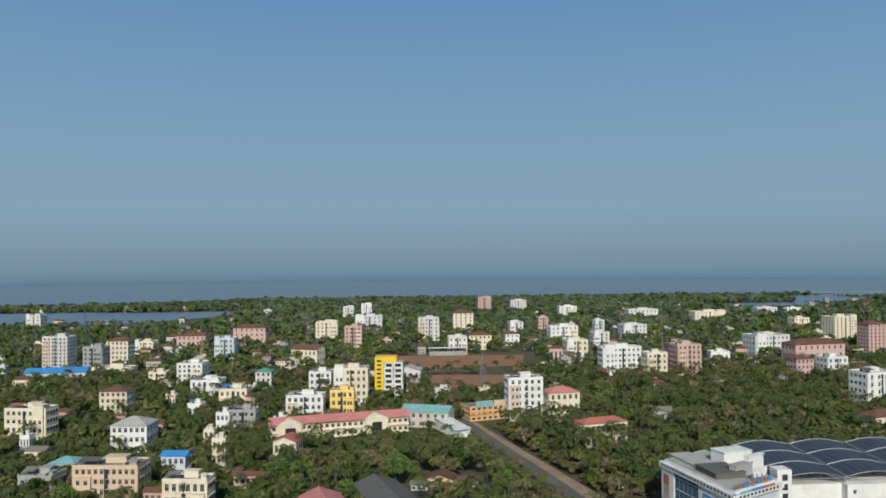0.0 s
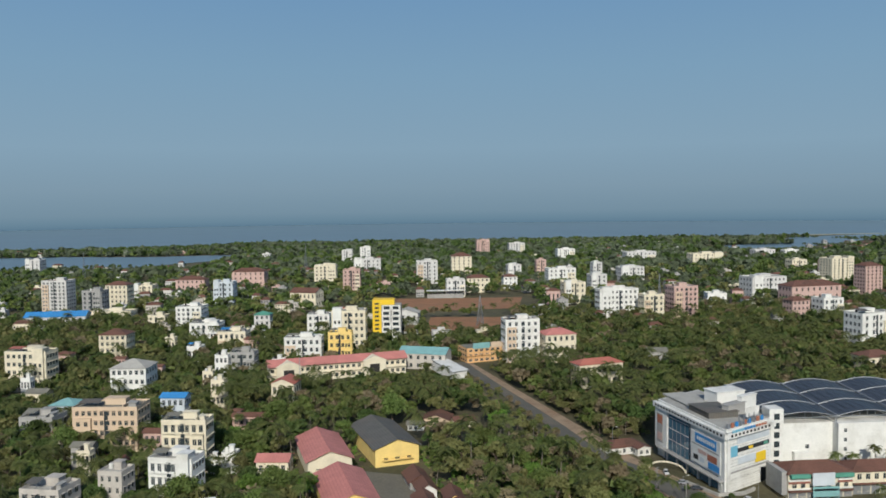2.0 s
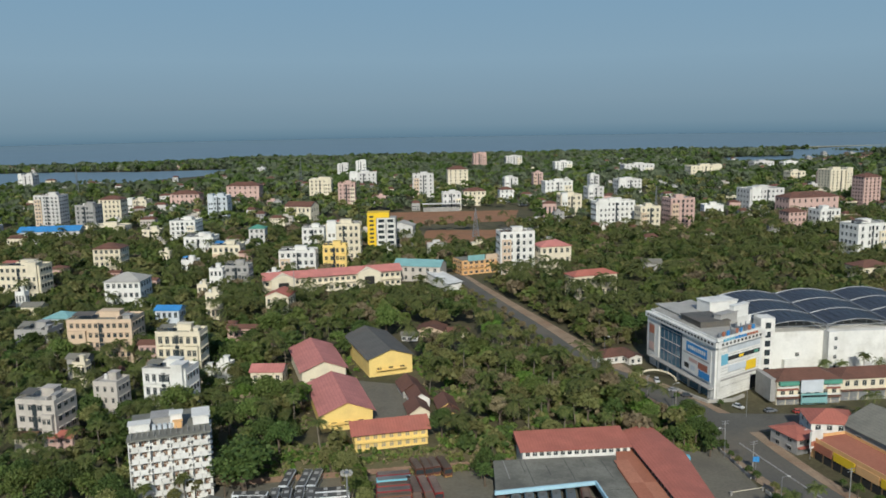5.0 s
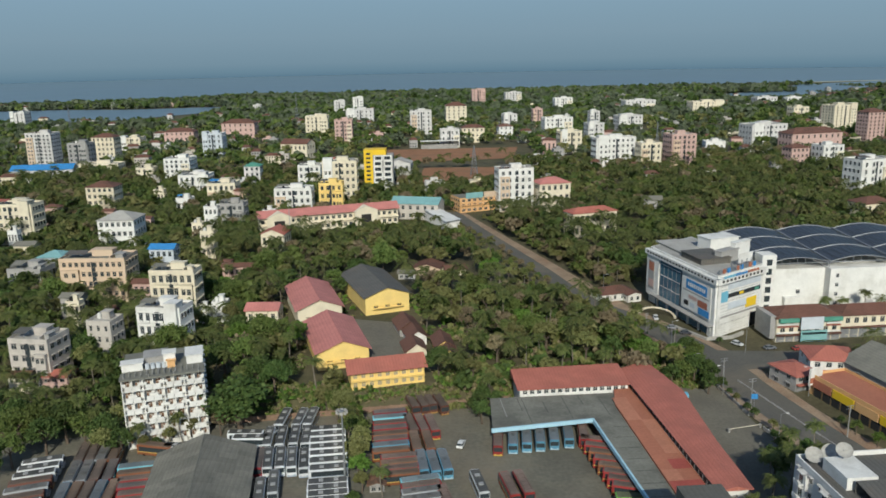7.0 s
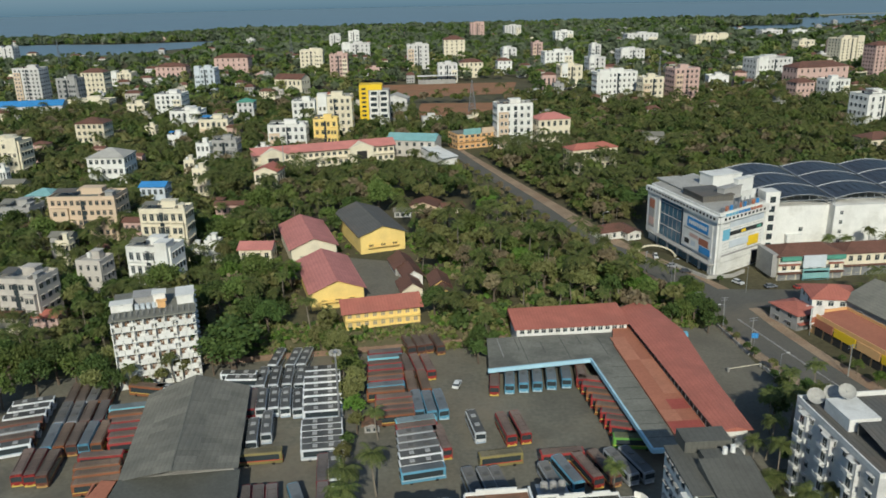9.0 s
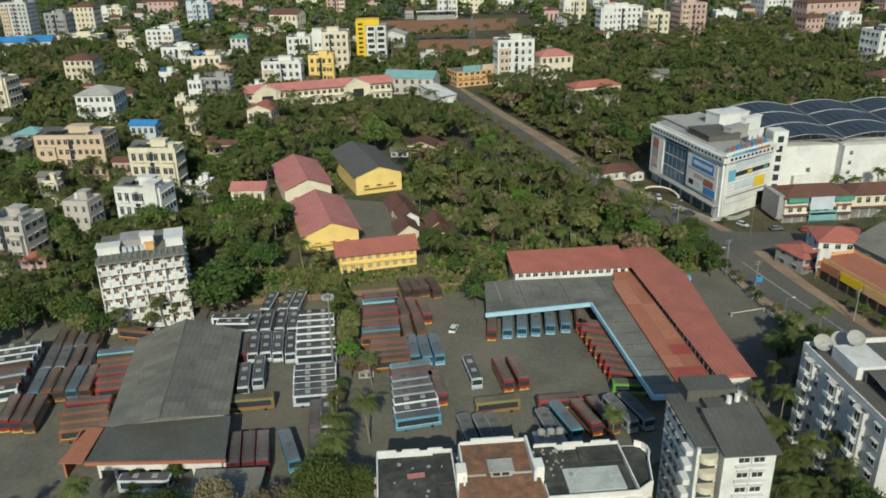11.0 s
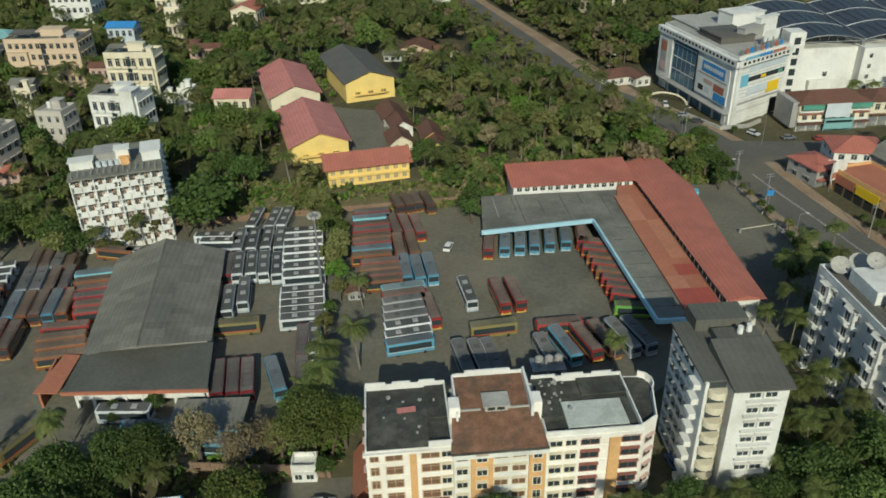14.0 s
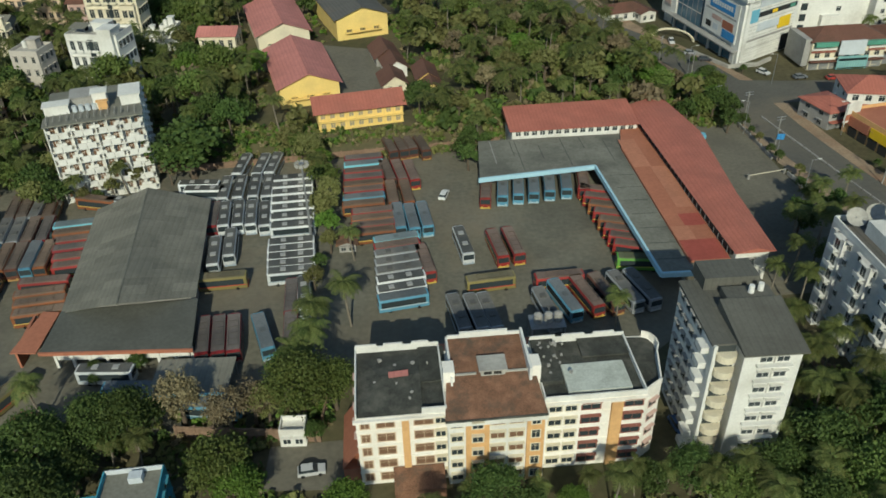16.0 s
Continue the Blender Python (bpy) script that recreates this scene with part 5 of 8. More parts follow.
    q.box(150, 156, 266, 268, 0, 7)
    part("annex", q.mesh("annex", WHITE), b)
    windows(b, 1, 4, 2, 4, 3.6, pose(168.6, 264, 0), 1.6, 1.4, WHITE, "bare")
    windows(b, 1, 1, 2, 7.8, 3, pose(156, 268, 0), 1.6, 1.6, WHITE)
    # curved solar roof on trusses
    for j in range(3):
        x0 = 142 + j * 25
        arc = []
        for i in range(9):
            t = i / 8
            arc.append((x0 + t * 24.4, 20.4 + 1.9 * math.sin(math.pi * t)))
        for i in range(8):
            (xa, za), (xb, zb) = arc[i], arc[i + 1]
            for k in range(3):
                y0 = 267 + k * 14
                za, zb = arc[i][1] + k * 0.9, arc[i + 1][1] + k * 0.9
                q = Shape()
                q.face([(xa + 0.2, y0, za), (xb - 0.2, y0, zb), (xb - 0.2, y0 + 13.0, zb + 0.83), (xa + 0.2, y0 + 13.0, za + 0.83)])
                q.face([(xa + 0.2, y0, za - 0.08), (xa + 0.2, y0 + 13.0, za + 0.82), (xb - 0.2, y0 + 13.0, zb + 0.82), (xb - 0.2, y0, zb - 0.08)])
                part("solar_panel", q.mesh("solar_panel", SOLAR), b)
        q = Shape()
        for i in range(8):
            (xa, za), (xb, zb) = arc[i], arc[i + 1]
            q.face([(xa, 267, za - 0.3), (xb, 267, zb - 0.3), (xb, 309, zb + 2.4), (xa, 309, za + 2.4)])
            q.face([(xa, 267, za - 0.36), (xa, 309, za + 2.34), (xb, 309, zb + 2.34), (xb, 267, zb - 0.36)])
        part("roof_deck", q.mesh("roof_deck", PALESLAB), b, "pale sheet deck under the panels")
        q = Shape()
        for i in range(8):
            (xa, za), (xb, zb) = arc[i], arc[i + 1]
            q.tube((xa, 266.8, za - 0.1), (xb, 266.8, zb - 0.1), 0.16, 0.16, 5)
            q.tube((xa, 266.8, za - 0.1), (xa, 266.8, 20.0), 0.09, 0.09, 5)
        for k in range(1, 4):
            for i in range(8):
                (xa, za), (xb, zb) = arc[i], arc[i + 1]
                q.tube((xa, 266.5 + k * 14, za + k * 0.9), (xb, 266.5 + k * 14, zb + k * 0.9), 0.28, 0.28, 5)
        q.tube((arc[0][0], 266.8, arc[0][1] + 0.1), (arc[0][0], 309, arc[0][1] + 2.8), 0.4, 0.4, 5)
        q.tube((arc[0][0], 266.8, 20.0), (arc[8][0], 266.8, 20.0), 0.16, 0.16, 5)
        q.tube((arc[0][0], 266.8, 17.4), (arc[0][0], 266.8, 20.2), 0.16, 0.16, 5)
        q.tube((arc[8][0], 266.8, 17.4), (arc[8][0], 266.8, 20.2), 0.16, 0.16, 5)
        part("truss", q.mesh("truss", METAL), b)


mall()
s = Shape()
for i in range(21):
    a = math.pi * i / 20
    for k in range(6):
        t = math.pi * k / 3
        r = 0.35 * math.cos(t)
        s.v.append((103 + (5.5 + r) * math.cos(a), 272 - (4.0 + r) * math.cos(a) + 0.35 * math.sin(t), (3.2 + r) * math.sin(a)))
        if i:
            s.f.append((6 * i - 6 + k, 6 * i - 6 + (k + 1) % 6, 6 * i + (k + 1) % 6, 6 * i + k))
            s.m.append(0)
solo("entrance_arch", s.mesh("entrance_arch", CREAM), "low cream arch at the mall drive", "arch")
s = Shape()
s.prism([(104, 258), (110.5, 243.5), (111.2, 243.9), (104.8, 258.4)], 0, 1.0)
s.prism([(110.5, 243.5), (120, 244), (126, 248), (125.6, 248.6), (119.8, 244.7), (111.0, 244.2)], 0, 1.2)
solo("planter_wall", s.mesh("planter_wall", PALESLAB), "pale planter wall round the mall corner", "wall", "structure")


# ---- shops along the side road ----
take(150, 234, 64, 18)
take(124, 190, 18, 60, 8)
def shop_row(name, x, y, w, d, h, rot, wall, roof_mat, label, floors=2, n=6, roof="hip"):
    b = block(name, x, y, w, d, h, wall, floors, n, 2, rot, roof, roof_mat, label, "shop", kind="bare", ww=1.6, z=0, extras=False, group="shops")
    for k in range(n):
        q = Shape()
        x0 = -w / 2 + k * w / n
        q.box(x0 + 0.2, x0 + w / n - 0.2, -d / 2 - 0.06, -d / 2 - 0.003, 0.3, h / floors * 0.85)
        part("shutter", q.mesh("shutter", METAL), b)
    q = Shape()
    q.box(-w / 2, w / 2, -d / 2 - 1.4, -d / 2 - 0.004, h / floors - 0.1, h / floors + 0.1)
    part("awning", q.mesh("awning", roof_mat or TILE), b)
    return b


r = shop_row("shop_building", 144.5, 245, 23, 12, 9.0, 0, CREAM, TILE, "old three-storey shop house with green eaves and hoardings", 3, 7)
for x0, x1, z0, z1, mat in ((-3.6, 4.4, 5.0, 9.4, PALEBLUE), (-3.4, 6.0, 0.6, 4.6, TEALSHEET), (-3.0, 5.6, 3.2, 3.9, WHITE), (-3.0, 5.6, 0.7, 1.1, BRIGHT), (-11, -4.2, 7.6, 9.0, GREENSHEET), (4.6, 11.4, 7.6, 9.0, GREENSHEET)):
    q = Shape()
    q.box(x0, x1, -7.6 if mat is not GREENSHEET else -7.4, -7.3 if mat is not GREENSHEET else -6.0, z0, z1)
    part("hoarding", q.mesh("hoarding", mat), r)
q = Shape()
q.box(-13.5, -11.6, -5.5, 5.5, 1.5, 9.6)
part("side_hoarding", q.mesh("side_hoarding", GREYWALL), r, "tall faded side hoarding")
for z in (2.6, 3.4, 5.6, 6.4):
    for x0, x1 in ((-11.4, -3.8), (6.2, 11.4)):
        q = Shape()
        q.box(x0, x1, -6.5, -6.003, z, z + 0.45)
        part("ledge", q.mesh("ledge", AWNING if z in (2.6, 5.6) else WHITE), r, "red-brown ledge of the gallery" if z in (2.6, 5.6) else "white gallery rail")
shop_row("shop_building", 172, 246, 30, 11, 8.4, 0, CREAM, TILE, "cream arcaded shop row with brown tiles", 2, 9)
shop_row("shop_building", 136, 212, 14, 12, 6.6, -14, WHITE, REDROOF, "corner shop with red roofs", 2, 4)
shop_row("shop_building", 121.5, 205.5, 8.5, 11, 5.2, 14, GREYWALL, REDROOF, "small roadside shop with a red roof", 2, 3)
q = Shape()
q.box(-2.6, 2.6, -0.12, 0.12, 1.2, 6.4)
q.tube((-2, 0, 0), (-2, 0, 1.2), 0.12, 0.12, 6)
q.tube((2, 0, 0), (2, 0, 1.2), 0.12, 0.12, 6)
bb = thing("billboard", pose(123.2, 197, 2, rz=20), "white and red roadside billboard", "billboard")
part("board", q.mesh("board", WHITE), bb)
q = Shape()
q.box(-2.2, 2.2, -0.16, -0.124, 1.8, 3.4)
part("printed_panel", q.mesh("printed_panel", SALMON), bb)
r = shop_row("shop_building", 131.5, 182, 12, 36, 5.6, 10, ORANGE, SALMON, "orange-yellow shop row with a salmon roof terrace", 1, 4, "flat")
for k in range(9):
    q = Shape()
    q.box(-6.25, -6.003, -16 + k * 3.6, -13.2 + k * 3.6, 0.3, 2.6)
    part("shutter", q.mesh("shutter", DARK), r)
for k, mat in enumerate((BRIGHT, ORANGE, BRIGHT, SALMON)):
    q = Shape()
    q.box(-6.5, -6.26, -17 + k * 8.6, -9 + k * 8.6, 3.0, 5.4)
    part("sign", q.mesh("sign", mat), r)
shop_row("workshop_building", 150, 196, 22, 26, 6.4, 10, GREYWALL, ASBESTOS, "long shed with a grey sheet roof", 1, 5, "gable_y")
shop_row("shop_building", 168, 214, 14, 12, 6.5, 4, PALEBLUE, PALESLAB, "pale blue shop block", 2, 4, "flat")


# ---- blue house and walls near the camera ----
r = block("house", -31.6, 93.8, 8.0, 9, 7.6, TEALPAINT, 3, 3, 3, 2, "flat", SLAB, "sky-blue house with grey roof terraces", "house", z=0, extras=False)
q = Shape()
q.box(-8, -4.6, -4.4, 1.5, 0, 6.4)
q.box(-8.3, -4.4, -4.7, 1.8, 6.4, 6.7)
part("side_wing", q.mesh("side_wing", TEALPAINT), r)
q = Shape()
q.box(-0.4, 1.4, 2.2, 3.6, 7.6, 8.7)
q.box(-4.0, 4.0, 4.2, 4.5, 7.6, 8.5)
part("roof_room", q.mesh("roof_room", PALEBLUE), r)
r = block("house", -11.8, 108.4, 3.9, 3.0, 3.0, WHITE, 1, 2, 2, -4, "flat", WHITE, "small bright white outhouse by the yard wall", "house", z=0, extras=False)
block("house", -58, 98, 9, 8, 4.2, CREAM, 1, 3, 2, -10, "gable_x", SALMON, "low house with salmon roof tiles", "house", z=0)
block("house", -66, 88, 10, 9, 5, CREAM, 1, 3, 2, -10, "gable_y", REDROOF, "low house with a red roof", "house", z=0)
block("guard_hut", -52.5, 113.5, 4, 3.5, 3.0, WHITE, 1, 1, 1, -20, "gable_x", REDROOF, "white guard hut with a red roof", "hut", z=0)
block("kiosk", -4.2, 160.5, 3.4, 4.2, 2.2, GREYWALL, 1, 2, 2, 0, "gable_y", TERRA, "small tiled kiosk between the bus rows", "hut", z=0)


def yard_wall(name, p, q, h, mat, label):
    m, n = frame_on(p, q)
    s = Shape()
    k = 0.0
    while k < n:
        s.box(k, min(n, k + 3.0), -0.12, 0.12, -0.1, h)
        s.box(k - 0.2, k + 0.2, -0.2, 0.2, -0.1, h + 0.2)
        k += 3.0
    return solo(name, s.mesh(name, mat), label, "wall", "structure", m)


yard_wall("wall_south", (-30, 111), (-8, 107.6), 2.2, STONE, "stained laterite yard wall")
yard_wall("wall_west", (-8, 107.6), (-6, 122), 2.2, STONE, "stained laterite yard wall")
yard_wall("wall_east", (102.6, 140), (98.4, 178), 0.9, CONC, "low grey boundary wall along the road")
yard_wall("wall_forecourt", (98.2, 186), (97.6, 206), 0.9, CONC, "low grey boundary wall along the road")


def barrier():
    b = thing("gate_barrier", pose(88.5, 177, 0, rz=10), "pale yellow bar gate across the forecourt", "barrier")
    q = Shape()
    q.tube((0, 0, 1.0), (9.6, 0, 1.0), 0.11, 0.09, 6)
    part("bar", q.mesh("bar", CREAM), b)
    for x in (0, 9.6):
        q = Shape()
        q.box(x - 0.25, x + 0.25, -0.25, 0.25, 0, 1.2)
        part("post", q.mesh("post", CONC), b)


barrier()


def road_sign():
    b = thing("road_sign", pose(101.6, 190, 0, rz=-12), "blue direction board on a steel pole beside the road", "sign")
    q = Shape()
    q.tube((0, 0, 0), (0, 0, 3.4), 0.07, 0.07, 6)
    part("pole", q.mesh("pole", METAL), b)
    q = Shape()
    q.box(-0.9, 0.9, -0.06, 0.06, 3.0, 4.5)
    part("board", q.mesh("board", BLUESHEET), b)


road_sign()


def power_pole(x, y, rot):
    b = thing("power_pole", pose(x, y, 0, rz=rot), "grey concrete power pole with cross arms", "pole", "power poles")
    q = Shape()
    q.tube((0, 0, 0), (0, 0, 9), 0.17, 0.11, 6)
    part("pole", q.mesh("pole", CONC), b)
    for z in (8.0, 8.7):
        q = Shape()
        q.box(-1.2, 1.2, -0.06, 0.06, z, z + 0.12)
        part("cross_arm", q.mesh("cross_arm", METAL), b)


for x, y, rot in ((93.4, 211, 20), (99.6, 206, 10), (101, 190.6, 10), (96, 236, 40), (91, 250, 40), (117.6, 171, 10), (119.6, 150, 10)):
    power_pole(x, y, rot)
yard_wall("wall_middle", (-12.6, 128), (-14, 194), 1.2, WHITE, "thin white kerb wall between the yards")
yard_wall("wall_tower", (66, 128), (78, 108), 1.8, STONE, "boundary wall under the palms")
yard_wall("wall_north", (-45, 198.6), (34, 203.5), 1.6, STONE, "laterite retaining wall behind the yard")


# open steel water-tank stand in the yard
def tank_stand():
    b = thing("tank_stand", pose(30.5, 126, 0), "steel stand carrying plastic water tanks", "tank stand")
    s = Shape()
    s.box(-3, 3, -2, 2, 4.6, 4.8)
    part("platform", s.mesh("platform", METAL), b)
    p = Shape()
    p.tube((0, 0, 0), (0, 0, 4.6), 0.12, 0.12, 6)
    pm = p.mesh("leg", METAL)
    for x in (-2.8, 2.8):
        for y in (-1.8, 1.8):
            part("leg", pm, b, "", pose(x, y, 0))
    t = Shape()
    t.tube((0, 0, 0), (0, 0, 1.6), 0.75, 0.75, 10)
    t.tube((0, 0, 1.6), (0, 0, 1.9), 0.75, 0.25, 10)
    tm = t.mesh("tank", GREYWALL)
    for x in (-1.6, 0.2, 1.9):
        part("tank", tm, b, "", pose(x, 0, 4.8))


tank_stand()
r = block("canteen", 20, 120.5, 17, 5.5, 3.6, PINK, 1, 5, 2, 0, "gable_x", SALMON, "low canteen with a brick-red roof behind the flats", "hut", z=0)


# ---- cars ----
def car(x, y, heading, colour, label):
    c = thing("car", pose(x, y, 0.09, rz=heading), label, "car", "parked cars")
    paint = material("car_paint", colour, 0.35, vary=0.05, spec=0.5)
    s = Shape()
    side = [(-2.0, 0.3), (-2.05, 0.75), (-1.1, 0.92), (1.9, 0.95), (2.0, 0.6), (1.95, 0.3)]
    for (a, za), (bq, zb) in zip(side, side[1:]):
        s.face([(-0.82, a, za), (0.82, a, za), (0.82, bq, zb), (-0.82, bq, zb)])
    s.face([(0.82, a, z) for a, z in side][::-1])
    s.face([(-0.82, a, z) for a, z in side])
    part("body", s.mesh("body", paint), c)
    s = Shape()
    s.prism([(-0.66, -0.3), (0.66, -0.3), (0.66, 1.4), (-0.66, 1.4)], 1.38, 1.44)
    part("roof", s.mesh("roof", paint), c)
    s = Shape()
    low = [(-0.78, -1.0), (0.78, -1.0), (0.78, 1.8), (-0.78, 1.8)]
    top = [(-0.64, -0.28), (0.64, -0.28), (0.64, 1.38), (-0.64, 1.38)]
    for i in range(4):
        j = (i + 1) % 4
        s.face([(*low[i], 0.93), (*low[j], 0.93), (*top[j], 1.38), (*top[i], 1.38)])
    part("cabin_glass", s.mesh("cabin_glass", GLASS), c)
    w = Shape()
    w.tube((-0.1, 0, 0), (0.1, 0, 0), 0.3, 0.3, 10)
    wm = w.mesh("wheel", TYRE)
    for sx in (-0.76, 0.76):
        for sy in (-1.25, 1.25):
            part("wheel", wm, c, "", pose(sx, sy, 0.3))


car(17.5, 178, 160, (0.7, 0.7, 0.68), "white taxi standing in the bus yard")
car(101, 268, -10, (0.6, 0.6, 0.6), "white car parked by the mall")
car(103.5, 257, 80, (0.3, 0.3, 0.32), "grey car at the mall entrance")
car(106, 251, 75, (0.05, 0.05, 0.06), "black car at the mall entrance")
car(119, 238, 30, (0.6, 0.6, 0.6), "white car near the junction")
car(128, 233, 95, (0.15, 0.16, 0.18), "dark car on the side road")
car(137, 231, 95, (0.4, 0.05, 0.04), "red car on the side road")
car(46.5, 104, 8, (0.05, 0.12, 0.3), "blue car between the two apartment blocks")
car(-9, 101.5, 95, (0.5, 0.5, 0.5), "silver car behind the yard wall")
car(85, 395, -12, (0.6, 0.6, 0.6), "white car on the upper road")


# ---- tall masts ----
def mast(x, y, h, label, head=True):
    b = thing("light_mast", pose(x, y, gz(x, y)), label, "mast", "masts")
    s = Shape()
    s.tube((0, 0, 0), (0, 0, h), 0.34, 0.16, 10)
    part("pole", s.mesh("pole", METAL), b)
    if head:
        s = Shape()
        s.tube((0, 0, h - 0.25), (0, 0, h), 0.55, 0.55, 12)
        part("ring", s.mesh("ring", METAL), b)
        q = Shape()
        q.box(-0.35, 0.35, -0.2, 0.2, -0.5, 0.1)
        qm = q.mesh("flood_light", PALESLAB)
        for k in range(8):
            a = k * 45
            part("flood_light", qm, b, "", pose(1.2 * math.cos(radians(a)), 1.2 * math.sin(radians(a)), h - 0.1, rz=a + 90))


mast(-11.6, 162, 19.3, "tall galvanised flood-light mast in the yard")
mast(-48.2, 400, 22, "tall grey pole beside the school", False)


def lamp(x, y, h, rot):
    b = thing("street_lamp", pose(x, y, gz(x, y), rz=rot), "steel street lamp with a bracket arm", "street lamp", "street lamps")
    s = Shape()
    s.tube((0, 0, 0), (0, 0, h), 0.09, 0.06, 6)
    part("pole", s.mesh("pole", METAL), b)
    s = Shape()
    s.tube((0, 0, h), (1.5, 0, h + 0.3), 0.05, 0.04, 6)
    part("arm", s.mesh("arm", METAL), b)
    s = Shape()
    s.box(1.3, 2.1, -0.15, 0.15, h + 0.22, h + 0.36)
    part("head", s.mesh("head", WHITE), b)


for x, y, rot in ((97.4, 168, 0), (97, 200, 180), (96.5, 240, 0), (121, 196, 180), (90, 300, 0), (118, 230, 180)):
    lamp(x, y, 9, rot)


# ---- town landmarks ----
def yellow_tower():
    b = thing("office_tower", pose(-11.5, 566, 0, rz=-4), "modern tower, yellow side and white-framed grey front", "tower block")
    take(0, 574, 26, 20)
    s = Shape()
    s.box(6.5, 21, 0.4, 15, 0, 29)
    part("body", s.mesh("body", GREYWALL), b)
    s = Shape()
    s.box(0, 6.5, 0, 14, 0, 33)
    s.box(6.5, 16, 2, 14, 29, 33)
    part("yellow_core", s.mesh("yellow_core", BRIGHT), b, "bright yellow panelled core")
    q = Shape()
    q.box(-1.5, 1.5, -0.1, 0, 0, 1.4)
    qm = q.mesh("window", GLASS)
    for k in range(10):
        part("window", qm, b, "", pose(3.2, 0, 1.5 + k * 3.1))
    for j in range(7):
        for i in range(2):
            f = Shape()
            x0, z0 = 7.0 + i * 7.0, 1.0 + j * 4.0
            if (i + j) % 3 == 0:
                x0 += 0.4
            f.box(x0, x0 + 6.2, -0.9, 0.39, z0, z0 + 0.8)
            f.box(x0, x0 + 6.2, -0.9, 0.39, z0 + 3.2, z0 + 3.9)
            f.box(x0, x0 + 0.9, -0.9, 0.39, z0 + 0.8, z0 + 3.2)
            f.box(x0 + 5.3, x0 + 6.2, -0.9, 0.39, z0 + 0.8, z0 + 3.2)
            part("window_frame", f.mesh("window_frame", WHITE), b, "thick white window surround")
            g = Shape()
            g.box(x0 + 0.9, x0 + 5.3, -0.1, 0.38, z0 + 0.8, z0 + 3.2)
            part("pane", g.mesh("pane", GLASS), b)


yellow_tower()


def long_school():
    b = thing("school_building", pose(-70, 442, 0, rz=14), "long cream school with red roofs and white pediments", "building")
    take(-30, 458, 90, 22, 14)
    take(-24, 432, 88, 26, 14)
    w, h = 82, 9.5
    s = Shape()
    s.box(0, w, 0, 12, 0, h)
    s.box(-0.5, w + 0.5, -1.2, 0, h / 2 - 0.2, h / 2 + 0.2)
    part("wall", s.mesh("wall", CREAM), b)
    r = Shape()
    r.face([(-1, -1.6, h), (w + 1, -1.6, h), (w + 1, 6, h + 3.4), (-1, 6, h + 3.4)])
    r.face([(-1, 6, h + 3.4), (w + 1, 6, h + 3.4), (w + 1, 13.5, h), (-1, 13.5, h)])
    part("roof", r.mesh("roof", PINKROOF), b, "long faded red roof")
    for x in (4, 55):
        p = Shape()
        p.box(x, x + 14, -2.2, 0, 0, h)
        p.face([(x - 0.6, -2.4, h), (x + 14.6, -2.4, h), (x + 7, -2.4, h + 3)])
        p.face([(x - 0.6, -2.4, h), (x + 7, -2.4, h + 3), (x + 7, 5, h + 3), (x - 0.6, 5, h)])
        p.face([(x + 14.6, -2.4, h), (x + 14.6, 5, h), (x + 7, 5, h + 3), (x + 7, -2.4, h + 3)])
        part("pediment", p.mesh("pediment", CREAM), b)
        # flat near-black panel paints the porch's shade; no recess is built
        g = Shape()
        g.box(x + 4, x + 10, -2.3, -2.2, 0.3, h * 0.8)
        part("porch", g.mesh("porch", DARK), b)
    windows(b, 24, 2, w, 1.4, h / 2, pose(w / 2, 0, 0), 2.0, 2.0, CREAM, "bare")


long_school()


def orange_complex():
    b = thing("shop_building", pose(50, 486, 0, rz=18), "orange shop complex with blue roof boards", "building")
    take(74, 496, 50, 20, 18)
    take(72, 478, 50, 20, 18)
    s = Shape()
    s.box(0, 48, 0, 15, 0, 9.5)
    s.box(-0.5, 48.5, -1, 0, 4.4, 4.8)
    part("wall", s.mesh("wall", ORANGE), b)
    r = Shape()
    r.box(0.5, 47.5, 0.5, 14.5, 9.51, 9.7)
    part("roof", r.mesh("roof", SLAB), b)
    for x0, x1, mat in ((4, 16, TEALSHEET), (17, 27, BEIGE), (28, 42, BLUESHEET)):
        q = Shape()
        q.box(x0, x1, -0.5, 0.2, 9.0, 12.6)
        part("roof_board", q.mesh("roof_board", mat), b)
    windows(b, 12, 3, 47, 0.9, 3.1, pose(24, 0, 0), 2.2, 1.5, BEIGE, "bare")
    windows(b, 4, 3, 14, 0.9, 3.1, pose(0, 7.5, 0, rz=-90), 2.0, 1.5, BEIGE, "bare")


orange_complex()
q = Shape()
q.face([(26, 500, 7.5), (46, 440, 5.5), (36, 434, 5.5), (18, 492, 7.5)])
q.prism([(19, 492), (36, 436), (45, 441), (26, 499)], 0, 5.2)
solo("market_shed", q.mesh("market_shed", WHITE), "market shed with a long pale sheet roof", "shed")
take(32, 468, 30, 70, 18)
b = thing("grandstand", pose(66, 848, 0), "low covered grandstand at the sports ground", "grandstand")
take(66, 852, 46, 16)
s = Shape()
for k in range(5):
    s.box(-20, 20, k * 1.2, k * 1.2 + 1.2, 0, 1.0 + k * 0.8)
part("terrace", s.mesh("terrace", CONC), b)
s = Shape()
s.box(-21, 21, -1, 8, 8.2, 8.6)
part("roof", s.mesh("roof", WHITE), b)
for k in range(8):
    s = Shape()
    s.box(-20 + k * 5.6, -19.6 + k * 5.6, 6.6, 7, 0, 8.2)
    part("post", s.mesh("post", CONC), b)


